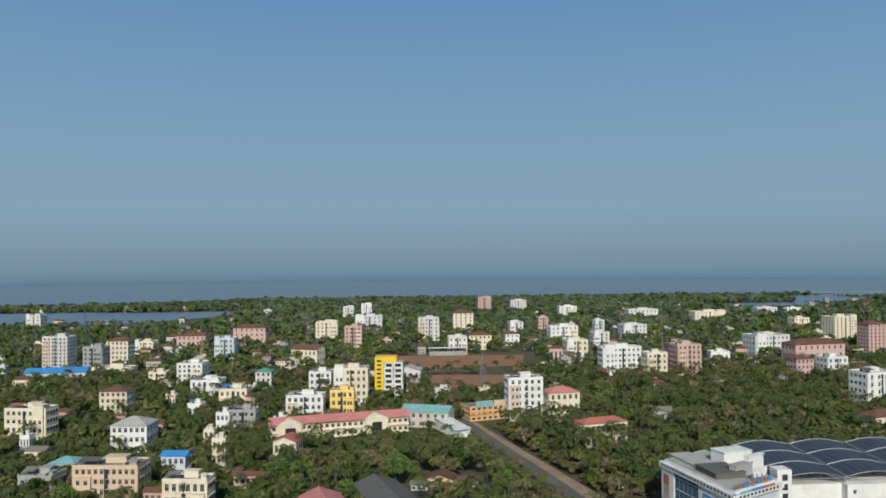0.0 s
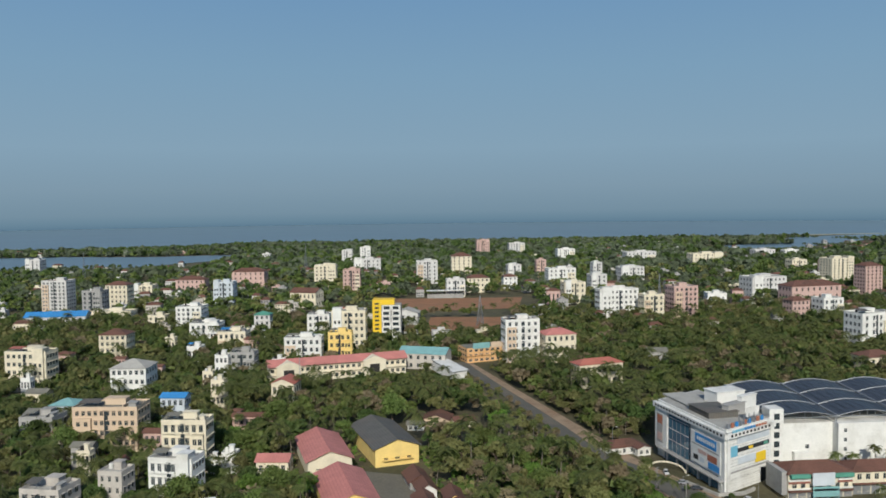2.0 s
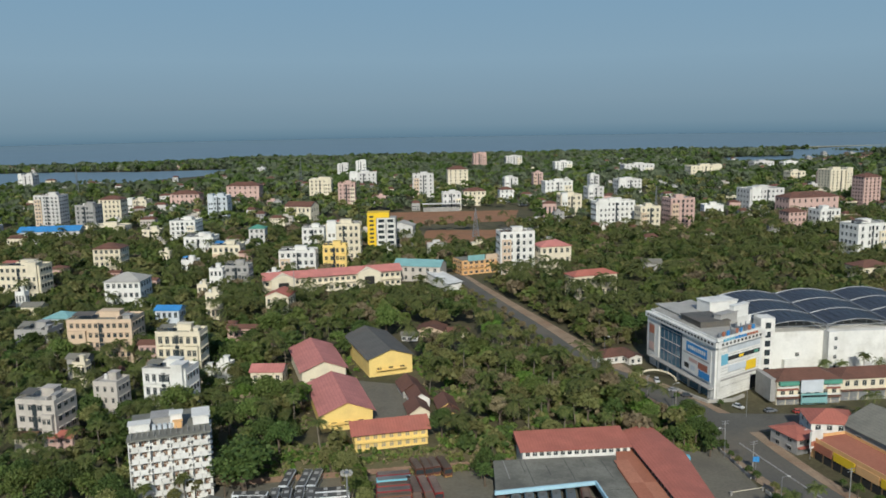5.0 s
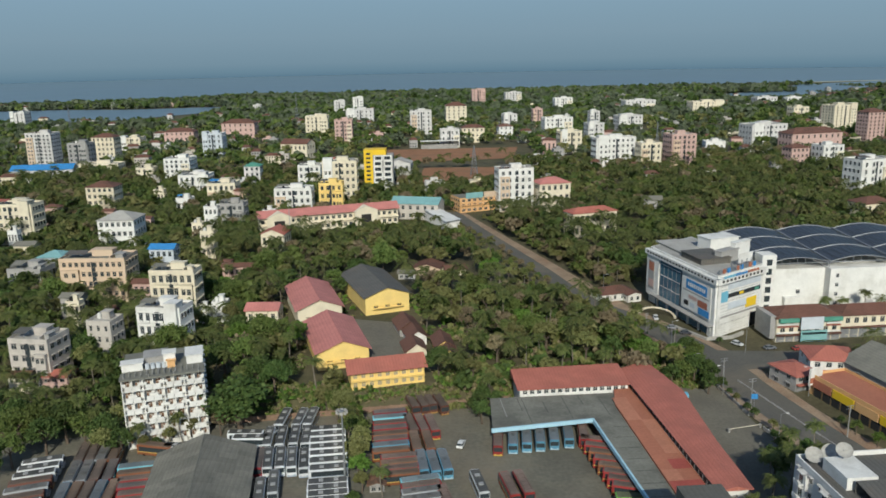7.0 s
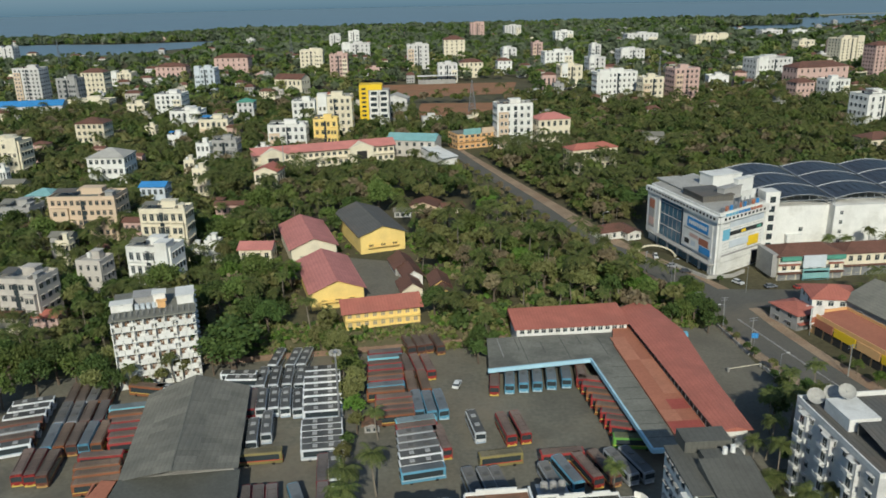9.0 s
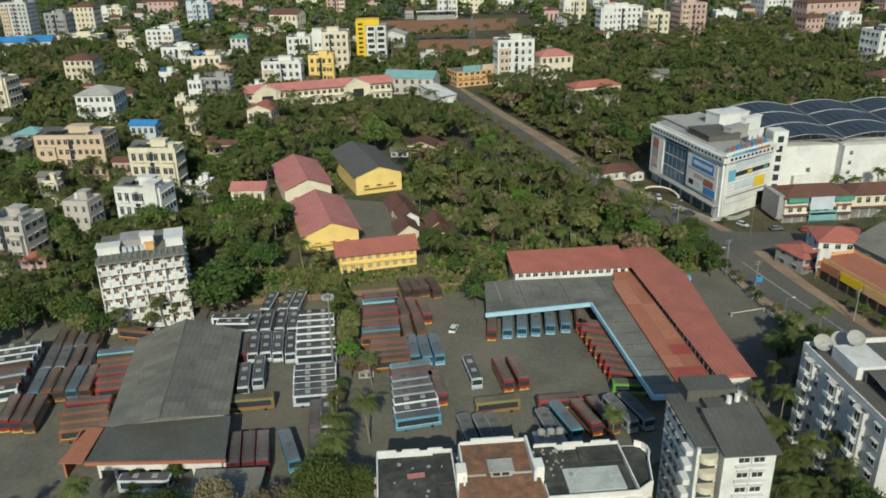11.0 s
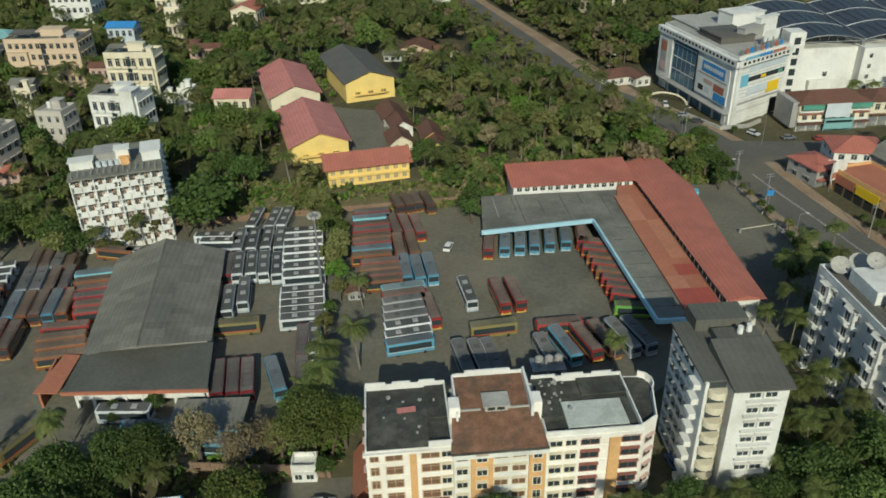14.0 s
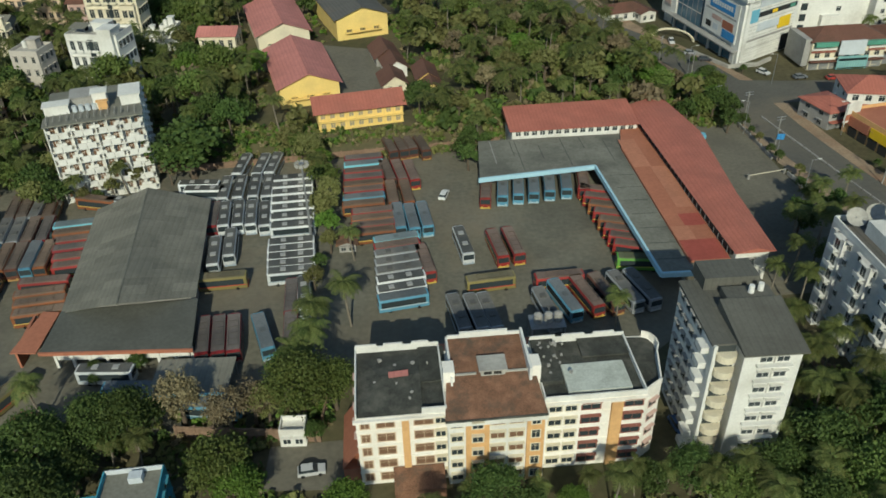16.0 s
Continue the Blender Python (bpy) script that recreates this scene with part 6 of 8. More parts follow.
def lattice_mast(x, y, h, base, label):
    b = thing("lattice_mast", pose(x, y, 0), label, "mast", "radio masts")
    s = Shape()
    n = 10
    for k in range(n):
        z0, z1 = h * k / n, h * (k + 1) / n
        a, c = base * (1 - 0.92 * k / n), base * (1 - 0.92 * (k + 1) / n)
        p = [(a, a), (-a, a), (-a, -a), (a, -a)]
        q = [(c, c), (-c, c), (-c, -c), (c, -c)]
        for i in range(4):
            j = (i + 1) % 4
            s.tube((*p[i], z0), (*q[i], z1), 0.14, 0.14, 4)
            s.tube((*p[i], z0), (*q[j], z1), 0.09, 0.09, 4)
            s.tube((*q[i], z1), (*q[j], z1), 0.09, 0.09, 4)
    part("lattice", s.mesh("lattice", METAL), b)


lattice_mast(78, 640, 26, 3.0, "grey lattice pylon on the red field")
lattice_mast(-118, 1180, 48, 2.4, "slim grey radio mast behind the houses")
lattice_mast(-420, 1120, 42, 2.2, "slim reddish radio mast near the lagoon")
lattice_mast(262, 720, 34, 1.6, "green radio mast between the flats")



# ---- buses ----
BUS_PAINT = {
    "red": ((0.27, 0.03, 0.026), (0.55, 0.42, 0.10)), "maroon": ((0.20, 0.02, 0.024), (0.3, 0.25, 0.22)), "brown": ((0.13, 0.05, 0.033), (0.42, 0.26, 0.1)),
    "orange": ((0.24, 0.085, 0.035), (0.5, 0.35, 0.1)), "blue": ((0.10, 0.27, 0.38), (0.4, 0.5, 0.55)), "teal": ((0.16, 0.42, 0.5), (0.5, 0.55, 0.55)),
    "white": ((0.62, 0.63, 0.63), (0.3, 0.36, 0.42)), "grey": ((0.33, 0.34, 0.35), (0.5, 0.5, 0.5)), "green": ((0.12, 0.30, 0.05), (0.4, 0.45, 0.1)), "yellow": ((0.20, 0.165, 0.06), (0.4, 0.08, 0.05))}
BUS_ROOF = {"red": (0.185, 0.135, 0.112), "maroon": (0.145, 0.125, 0.115), "brown": (0.15, 0.115, 0.093), "orange": (0.19, 0.135, 0.10), "blue": (0.155, 0.17, 0.18), "teal": (0.19, 0.23, 0.24),
            "white": (0.10, 0.10, 0.095), "grey": (0.16, 0.155, 0.145), "green": (0.13, 0.14, 0.08), "yellow": (0.16, 0.14, 0.09)}
BUS_TEXT = {"red": "red and yellow state bus with a dusty roof", "maroon": "dark maroon bus with a dusty roof", "brown": "old brown-red bus with a dusty roof", "orange": "orange bus with a dusty roof",
            "blue": "blue low-floor city bus", "teal": "pale teal bus with white trim", "white": "white coach with a dark roof panel", "grey": "grey dusty parked bus", "green": "green city bus with dusty roof", "yellow": "dull yellow and red bus"}
BUS_KIND = {}


def bus_profile():
    """Half-rounded cross-section of a bus body."""
    pts = [(-1.25, 0.42), (-1.25, 2.62), (-1.2, 2.86), (-1.05, 3.0), (-0.8, 3.08), (0.8, 3.08), (1.05, 3.0), (1.2, 2.86), (1.25, 2.62), (1.25, 0.42)]
    return pts


def make_bus(kind):
    body_c, band_c = BUS_PAINT[kind]
    paint = material("bus_" + kind, body_c, 0.45, vary=0.12, fine=4, per_object=0.16, stain=(body_c[0] * 0.6, body_c[1] * 0.7, body_c[2] * 0.8, 0.4), spec=0.4)
    band = material("bus_band_" + kind, band_c, 0.5, vary=0.15)
    roof = material("bus_roof_" + kind, BUS_ROOF[kind], 0.85, vary=0.3, per_object=0.22, stain=(BUS_ROOF[kind][0] * 0.55, BUS_ROOF[kind][1] * 0.6, BUS_ROOF[kind][2] * 0.65, 0.7))
    meshes = {}
    pts = bus_profile()
    s = Shape()
    ends = ((-5.4, 0.93), (-5.25, 1.0), (5.2, 1.0), (5.4, 0.95))
    for (y0, f0), (y1, f1) in zip(ends, ends[1:]):
        for i in range(len(pts) - 1):
            (xa, za), (xb, zb) = pts[i], pts[i + 1]
            s.face([(xa * f0, y0, za), (xb * f0, y0, zb if zb < 2.7 else 3.08 - (3.08 - zb) / f0 - (1 - f0)), (xb * f1, y1, zb if zb < 2.7 else zb - (1 - f1)), (xa * f1, y1, za if za < 2.7 else za - (1 - f1))])
    for y, f, flip in ((-5.4, 0.93, False), (5.4, 0.95, True)):
        f_pts = [(x * f, y, z if z < 2.7 else z - (1 - f)) for x, z in pts]
        s.face(f_pts[::-1] if not flip else f_pts)
    s.face([(x, y, 0.42) for x, y in ((-1.25, 5.25), (1.25, 5.25), (1.25, -5.25), (-1.25, -5.25))])
    meshes["body"] = s.mesh("body", paint)
    r = Shape()
    r.prism([(-1.1, -5.05), (1.1, -5.05), (1.1, 5.05), (-1.1, 5.05)], 3.02, 3.12)
    if kind in ("white", "grey"):
        r.box(-0.55, 0.55, -2.4, -1.2, 3.12, 3.3, 1)
        r.box(-0.55, 0.55, 1.6, 2.8, 3.12, 3.3, 1)
    elif kind not in ("blue", "teal"):
        for x in (-0.85, 0.79):
            r.box(x, x + 0.06, -4.0, 3.0, 3.12, 3.26, 1)
        for k in range(5):
            r.box(-0.85, 0.85, -3.9 + k * 1.7, -3.84 + k * 1.7, 3.2, 3.25, 1)
    else:
        r.box(-0.4, 0.4, -0.6, 0.6, 3.12, 3.22, 1)
    rack = material("bus_rack_" + kind, [c * 0.7 for c in BUS_ROOF[kind]] if kind != "white" else (0.35, 0.35, 0.34), 0.7)
    meshes["roof"] = r.mesh("roof", roof, rack)
    w = Shape()
    w.box(-0.02, 0.02, -4.7, 4.9, 1.3, 2.55)
    meshes["side_windows"] = w.mesh("window_band", GLASS)
    w = Shape()
    w.box(-1.08, 1.08, -0.02, 0.02, 1.5, 2.65)
    meshes["windscreen"] = w.mesh("windscreen", GLASS)
    w = Shape()
    w.box(-1.1, 1.1, -0.06, 0.06, 0.4, 0.7)
    w.box(-0.9, -0.6, -0.08, 0.08, 0.75, 0.95)
    w.box(0.6, 0.9, -0.08, 0.08, 0.75, 0.95)
    meshes["bumper"] = w.mesh("bumper", band)
    w = Shape()
    w.box(-0.012, 0.012, -5.2, 5.2, 1.05, 1.3)
    meshes["stripe"] = w.mesh("stripe", band)
    w = Shape()
    w.tube((-0.15, 0, 0), (0.15, 0, 0), 0.5, 0.5, 12)
    w.tube((-0.17, 0, 0), (0.17, 0, 0), 0.25, 0.25, 8)
    meshes["wheel"] = w.mesh("wheel", TYRE)
    return meshes


def bus(x, y, heading, kind):
    """A parked bus; heading 0 looks south, 90 east."""
    if kind not in BUS_KIND:
        BUS_KIND[kind] = make_bus(kind)
    k = BUS_KIND[kind]
    b = thing("bus", pose(x, y, 0.0, rz=heading) @ Matrix.Diagonal((1, 0.87 if 60 < abs(heading) < 120 else 0.97, 1, 1)), BUS_TEXT[kind], "bus", "parked buses")
    part("body", k["body"], b)
    part("roof", k["roof"], b, "dusty roof")
    for sx in (-1.26, 1.26):
        part("window_band", k["side_windows"], b, "", pose(sx, 0, 0))
    part("windscreen", k["windscreen"], b, "", pose(0, -5.41, 0))
    part("rear_window", k["windscreen"], b, "", pose(0, 5.41, 0))
    part("bumper", k["bumper"], b, "", pose(0, -5.42, 0))
    for sx in (-1.255, 1.255):
        part("stripe", k["stripe"], b, "", pose(sx, 0, 0))
    for sx in (-1.08, 1.08):
        for sy in (-3.2, 3.0):
            part("wheel", k["wheel"], b, "", pose(sx, sy, 0.5))
    return b


bus(5.9, 201.6, 12, "brown")
bus(8.5, 201.9, 12, "brown")
bus(10.8, 202.5, 12, "brown")
bus(13.9, 201.1, 12, "brown")
bus(5.0, 187.6, 10, "brown")
bus(7.8, 187.4, 9, "red")
bus(10.6, 186.8, 8, "red")
bus(5.7, 177.4, 4, "orange")
bus(9.0, 177.2, 5, "orange")
bus(6.8, 167.1, 3, "blue")
bus(9.5, 166.3, 5, "blue")
bus(12.3, 166.7, 5, "blue")
bus(19.4, 155.7, 6, "white")
bus(26.1, 153.8, 6, "red")
bus(29.4, 154.2, 6, "red")
bus(11.2, 150.2, 8, "red")
bus(-0.5, 195.1, 94, "maroon")
bus(-0.5, 191.9, 94, "teal")
bus(-0.5, 188.4, 94, "red")
bus(-0.6, 185.4, 94, "maroon")
bus(-0.6, 182.1, 94, "orange")
bus(-0.6, 179.3, 94, "red")
bus(-0.6, 176.2, 94, "blue")
bus(-0.7, 173.2, 94, "orange")
bus(1.4, 169.8, 94, "red")
bus(1.3, 167.0, 94, "orange")
bus(1.3, 164.3, 94, "red")
bus(1.2, 161.7, 94, "orange")
bus(5.9, 158.5, 98, "teal")
bus(5.9, 156.0, 98, "red")
bus(6.0, 153.5, 98, "grey")
bus(6.0, 150.5, 98, "grey")
bus(6.1, 147.6, 98, "grey")
bus(6.2, 144.6, 98, "white")
bus(6.2, 141.5, 98, "white")
bus(6.3, 138.9, 98, "blue")
bus(26.9, 176.4, -9, "red")
bus(49.4, 177.3, -9, "red")
bus(30.8, 176.9, -9, "blue")
bus(34.4, 177.2, -9, "blue")
bus(37.9, 177.3, -9, "blue")
bus(41.6, 177.8, -9, "blue")
bus(45.5, 178.1, -9, "blue")
bus(52.0, 172.5, -112, "red")
bus(52.3, 168.9, -112, "red")
bus(52.6, 165.4, -112, "orange")
bus(52.8, 162.1, -112, "red")
bus(53.0, 158.8, -112, "orange")
bus(53.3, 155.6, -112, "red")
bus(53.5, 152.6, -112, "red")
bus(53.7, 149.6, -112, "red")
bus(53.2, 145.5, -100, "green")
bus(36.1, 141.6, 92, "red")
bus(23.1, 142.5, 95, "yellow")
bus(35.8, 135.3, 14, "blue")
bus(40.0, 136.2, 14, "red")
bus(43.7, 136.4, 14, "brown")
bus(47.4, 136.6, 14, "grey")
bus(50.7, 136.9, 14, "grey")
bus(32.0, 133.1, 8, "grey")
bus(16.0, 133.0, 8, "grey")
bus(19.1, 132.7, 8, "grey")
bus(21.5, 132.7, 8, "grey")
bus(-17.1, 187.1, -88, "white")
bus(-16.9, 183.8, -88, "white")
bus(-16.7, 180.4, -88, "white")
bus(-16.4, 177.0, -88, "white")
bus(-16.2, 173.6, -88, "white")
bus(-16.0, 169.8, -88, "white")
bus(-15.7, 166.1, -88, "white")
bus(-15.5, 159.9, -88, "white")
bus(-15.4, 157.2, -88, "white")
bus(-15.2, 154.6, -88, "white")
bus(-15.0, 152.0, -88, "white")
bus(-14.8, 149.5, -88, "white")
bus(-29.7, 195.5, -8, "white")
bus(-25.0, 194.9, -8, "white")
bus(-22.1, 195.1, -8, "white")
bus(-32.2, 184.3, 0, "white")
bus(-28.9, 184.3, 0, "white")
bus(-25.5, 184.4, 0, "white")
bus(-22.4, 184.0, 0, "white")
bus(-30.8, 172.6, 4, "white")
bus(-27.8, 172.7, 4, "white")
bus(-25.0, 172.3, 4, "white")
bus(-22.0, 171.5, 4, "white")
bus(-30.9, 158.2, 4, "white")
bus(-28.1, 161.1, 4, "white")
bus(-33.1, 172.5, 2, "maroon")
bus(-28.1, 149.2, 92, "yellow")
bus(-38.5, 187.2, -96, "white")
bus(-36.8, 184.3, -96, "white")
bus(-60.6, 182.9, -108, "orange")
bus(-53.8, 181.5, -106, "white")
bus(-28.9, 131.8, 6, "maroon")
bus(-26.2, 131.8, 6, "maroon")
bus(-23.6, 131.8, 6, "maroon")
bus(-18.6, 131.6, 16, "blue")
bus(-14.3, 141.4, 2, "maroon")
bus(-12.0, 142.0, 4, "white")
bus(-13.8, 131.3, 2, "maroon")
for x, y, heading, kind in ((-78.1, 181.4, 7, "brown"), (-75.5, 181.3, 7, "brown"), (-72.8, 181.2, 5, "grey"), (-69.9, 180.8, 6, "orange"),
                            (-77.0, 171.6, 7, "grey"), (-74.1, 171.5, 7, "grey"), (-71.1, 171.4, 6, "brown"), (-68.1, 171.3, 6, "maroon"),
                            (-75.9, 161.0, 7, "blue"), (-73.2, 161.1, 6, "orange"), (-70.5, 161.2, 5, "brown"), (-67.8, 161.3, 4, "blue"), (-65.0, 161.4, 3, "orange"),
                            (-78.0, 150.8, 7, "red"), (-75.2, 150.5, 6, "red"), (-72.4, 149.9, 4, "brown"),
                            (-86.5, 178.2, 102, "white"), (-86.2, 174.9, 102, "white"), (-85.9, 171.6, 103, "white"), (-85.4, 168.2, 103, "brown"), (-85.0, 164.8, 104, "grey"), (-84.6, 161.4, 104, "brown"), (-84.2, 158.2, 104, "white")):
    bus(x, y, heading, kind)
bus(-62.0, 172.7, -84, "teal")
bus(-61.2, 169.7, -84, "orange")
bus(-60.3, 166.5, -84, "red")
bus(-59.4, 163.4, -84, "maroon")
bus(-58.4, 160.0, -84, "red")
bus(-57.6, 157.1, -84, "red")
bus(-62.2, 152.0, -88, "red")
bus(-61.8, 148.3, -84, "orange")
bus(-60.9, 145.4, -84, "orange")
bus(-60.1, 142.3, -84, "orange")
bus(-43.8, 124.9, -96, "white")
bus(-38.4, 120.0, -96, "blue")
bus(-40.6, 117.5, 92, "grey")
bus(-25.0, 114.7, -100, "blue")
bus(-59.3, 120.2, -30, "yellow")


# ---- the town: houses, flats and offices ----
# beyond y = 600 GREYWHITE dims some white walls, haze put into the colour
block("hotel_building", -118.3, 321.3, 27.1, 13.6, 20.2, BEIGE, 5, 10, 4, -6, "flat", SLAB, "beige five-storey hotel block with a flat roof", "building", ww=1.5)
block("office_building", -136.5, 411.0, 18.7, 16.8, 19.4, WHITE, 4, 6, 4, -4, "hip", PALESLAB, "white four-storey block under a pale hipped roof", "building", ww=1.7)
block("apartment_building", -180.1, 518.5, 17.9, 14.3, 20.5, CREAM, 5, 5, 4, -5, "hip", TILE, "cream five-storey flats under a red tiled hipped roof", "building", kind="balcony", ww=1.8)
block("hall_building", -285.6, 689.3, 50.0, 17.5, 11.0, GREYWHITE, 2, 9, 3, 4, "gable_x", BLUESHEET, "long white hall under a bright blue sheet roof", "building", ww=1.8)
block("apartment_tower", -314.3, 765.2, 24.5, 17.1, 34.9, GREYWHITE, 10, 6, 4, -8, "flat", TERRA, "tall white apartment tower with yellow-tinted bays", "tower block", kind="balcony", ww=1.8)
block("apartment_building", -264.9, 722.4, 18.2, 14.6, 28.8, GREYWALL, 7, 4, 3, -8, "flat", SLAB, "grey seven-storey apartment block streaked by rain", "building", kind="balcony", ww=1.8)
block("apartment_building", -265.8, 791.8, 22.1, 15.5, 27.9, CREAM, 6, 5, 4, -8, "hip", TILE, "cream six-storey flats with a red hipped roof", "building", kind="balcony", ww=1.8)
block("apartment_building", -271.7, 898.5, 21.8, 17.4, 16.6, CREAM, 4, 4, 3, -6, "flat", SLAB, "cream four-storey block among trees", "building", kind="balcony", ww=1.8)
block("apartment_tower", -160.1, 642.4, 20.8, 18.7, 22.3, WHITE, 6, 5, 4, -6, "flat", PALESLAB, "white six-storey tower block with a roof room", "tower block", kind="balcony", ww=1.8)
block("office_building", -135.1, 582.1, 21.9, 15.3, 17.0, WHITE, 3, 5, 4, -6, "flat", PALESLAB, "white three-storey block with long ledges", "building", ww=1.8)
block("house", -107.1, 537.6, 19.1, 15.2, 17.0, CREAM, 3, 5, 3, -4, "flat", PALESLAB, "cream three-storey house with stepped terraces", "house", ww=1.8)
block("unfinished_building", -86.6, 456.3, 14.5, 10.1, 16.8, GREYWALL, 4, 4, 3, -6, "flat", SLAB, "bare grey concrete frame building, unfinished", "building", ww=1.8)
block("apartment_building", -99.0, 618.9, 12.4, 11.2, 17.8, GREYWHITE, 4, 3, 3, -4, "hip", GREENSHEET, "white narrow block under a grey-green roof", "building", kind="balcony", ww=1.8)
block("apartment_building", -169.5, 829.4, 20.5, 16.4, 24.9, PALEBLUE, 5, 4, 3, -6, "flat", PALESLAB, "pale blue and white stepped apartment block", "building", kind="balcony", ww=1.8)
block("school_building", -169.6, 990.7, 40.5, 20.3, 23.3, PINK, 4, 6, 3, -6, "hip", TILE, "pinkish long block with a red roof", "building", ww=1.8)
block("house", -233.1, 956.4, 35.0, 17.5, 17.5, PINK, 3, 6, 3, -6, "hip", TILE, "low pink house with red tiled roof", "house", ww=1.8)
block("apartment_building", -54.7, 491.6, 23.4, 11.7, 19.0, WHITE, 4, 6, 3, -4, "flat", PALESLAB, "white four-storey flats with many balconies", "building", kind="balcony", ww=1.8)
block("apartment_building", -31.7, 498.9, 15.3, 9.2, 20.4, YELLOW, 4, 4, 3, -4, "flat", TERRA, "yellow and white block with a terracotta terrace", "building", kind="balcony", ww=1.8)
block("apartment_building", -27.5, 542.1, 23.6, 14.2, 29.0, CREAM, 6, 6, 4, -4, "flat", PALESLAB, "cream six-storey apartment block with roof rooms", "building", kind="balcony", ww=1.8)
block("apartment_building", -52.9, 596.1, 17.0, 13.6, 19.6, WHITE, 4, 4, 3, -4, "flat", PALESLAB, "white four-storey block behind palms", "building", kind="balcony", ww=1.8)
block("hall_building", 15.8, 618.0, 19.1, 15.3, 16.8, GREYWHITE, 2, 4, 3, -10, "gable_y", PALESLAB, "white hall with a pale gabled sheet roof", "building", ww=1.8)
block("apartment_building", 85.7, 491.7, 22.7, 13.6, 27.4, WHITE, 6, 5, 4, 4, "flat", TERRA, "white six-storey flats with arched recesses and brown roof tiles", "building", kind="balcony", ww=1.8)
block("house", 109.3, 487.7, 20.8, 14.6, 18.6, CREAM, 3, 5, 4, 8, "hip", PINKROOF, "cream house with stacked verandas and a faded red roof", "house", ww=1.8)
block("apartment_building", 201.5, 659.5, 35.7, 12.5, 27.4, WHITE, 6, 8, 4, 6, "flat", PALESLAB, "white six-storey apartment slab with dark bays", "building", ww=1.8)
block("apartment_building", 225.7, 640.0, 18.1, 12.7, 24.2, CREAM, 5, 4, 3, 6, "flat", PALESLAB, "cream five-storey flats with rounded balconies", "building", kind="balcony", ww=1.8)
block("apartment_tower", 256.3, 649.7, 22.1, 17.7, 29.9, PINK, 7, 5, 4, 6, "flat", PALESLAB, "pinkish seven-storey tower with white bands", "tower block", kind="balcony", ww=1.8)
block("apartment_building", 192.6, 781.9, 22.3, 15.6, 21.9, CREAM, 4, 4, 3, 4, "flat", PALESLAB, "pale yellow four-storey flats among trees", "building", kind="balcony", ww=1.8)
block("apartment_building", 239.0, 857.4, 18.2, 16.4, 22.8, GREYWHITE, 5, 3, 3, 4, "flat", PALESLAB, "white five-storey stepped block", "building", kind="balcony", ww=1.8)
block("apartment_tower", 261.5, 940.9, 12.0, 10.8, 29.7, GREYWHITE, 8, 2, 2, 4, "flat", TERRA, "slim white tower with a red top", "tower block", kind="balcony", ww=1.8)
block("apartment_building", 223.1, 970.9, 35.8, 17.9, 21.0, WHITE, 4, 6, 3, 4, "flat", PALESLAB, "white four-storey row with dark windows", "building", kind="balcony", ww=1.8)
block("office_building", 319.9, 988.8, 31.7, 19.0, 19.9, GREYWHITE, 4, 6, 3, 6, "flat", PALESLAB, "white office block with a flat roof", "building", ww=1.8)
block("hospital_building", 407.5, 804.4, 41.2, 24.7, 21.8, GREYWHITE, 4, 8, 4, 8, "flat", PALESLAB, "wide white block with overhanging flat roof", "building", ww=1.8)
block("house", 348.2, 627.1, 16.7, 13.3, 18.8, PINK, 4, 4, 3, 8, "hip", TILE, "pink house with tiled roofs", "house", ww=1.8)
block("apartment_building", 373.5, 622.7, 19.4, 15.5, 20.1, WHITE, 4, 4, 3, 8, "flat", PALESLAB, "white villa block with arched front", "building", kind="balcony", ww=1.8)
block("apartment_tower", 584.0, 958.7, 33.6, 23.5, 28.8, CREAM, 8, 5, 4, 10, "flat", PALESLAB, "cream and white twin-faced apartment tower", "tower block", kind="balcony", ww=1.8)
block("apartment_tower", 513.8, 783.8, 21.4, 17.1, 33.7, PINK, 9, 4, 4, 10, "hip", TILE, "dark red-brown tower under a pointed roof", "tower block", kind="balcony", ww=1.8)
block("apartment_building", 331.8, 502.6, 24.7, 17.3, 24.7, WHITE, 5, 4, 4, 10, "flat", PALESLAB, "white five-storey block among big trees", "building", kind="balcony", ww=1.8)
block("school_building", 412.8, 720.4, 54.2, 21.7, 21.1, PINK, 3, 8, 4, 8, "hip", TILE, "long school block with red tiled roofs", "building", ww=1.8)
block("apartment_building", -75.8, 1003.7, 27.8, 19.5, 27.8, CREAM, 6, 5, 3, -2, "flat", PALESLAB, "cream six-storey flats with balconies", "building", kind="balcony", ww=1.8)
block("apartment_tower", -38.1, 888.3, 19.3, 17.4, 30.8, PINK, 7, 4, 3, -2, "flat", TERRA, "pink seven-storey apartment tower", "tower block", kind="balcony", ww=1.8)
block("apartment_building", -25.5, 1197.2, 40.7, 24.4, 22.5, GREYWHITE, 4, 6, 3, -2, "flat", PALESLAB, "white stepped apartment row", "building", kind="balcony", ww=1.8)
block("apartment_tower", -64.7, 1400.6, 18.9, 17.0, 25.3, GREYWHITE, 5, 2, 2, -2, "flat", PALESLAB, "white slim tower far among trees", "tower block", kind="balcony", ww=1.8)
block("apartment_tower", -33.4, 1446.1, 18.6, 16.7, 27.9, WHITE, 6, 2, 2, -2, "flat", PALESLAB, "white tower with a roof room", "tower block", kind="balcony", ww=1.8)
block("apartment_tower", 55.7, 1024.5, 27.2, 21.7, 29.9, GREYWHITE, 6, 4, 3, 0, "flat", PALESLAB, "white six-storey tower above the sports ground", "tower block", kind="balcony", ww=1.8)
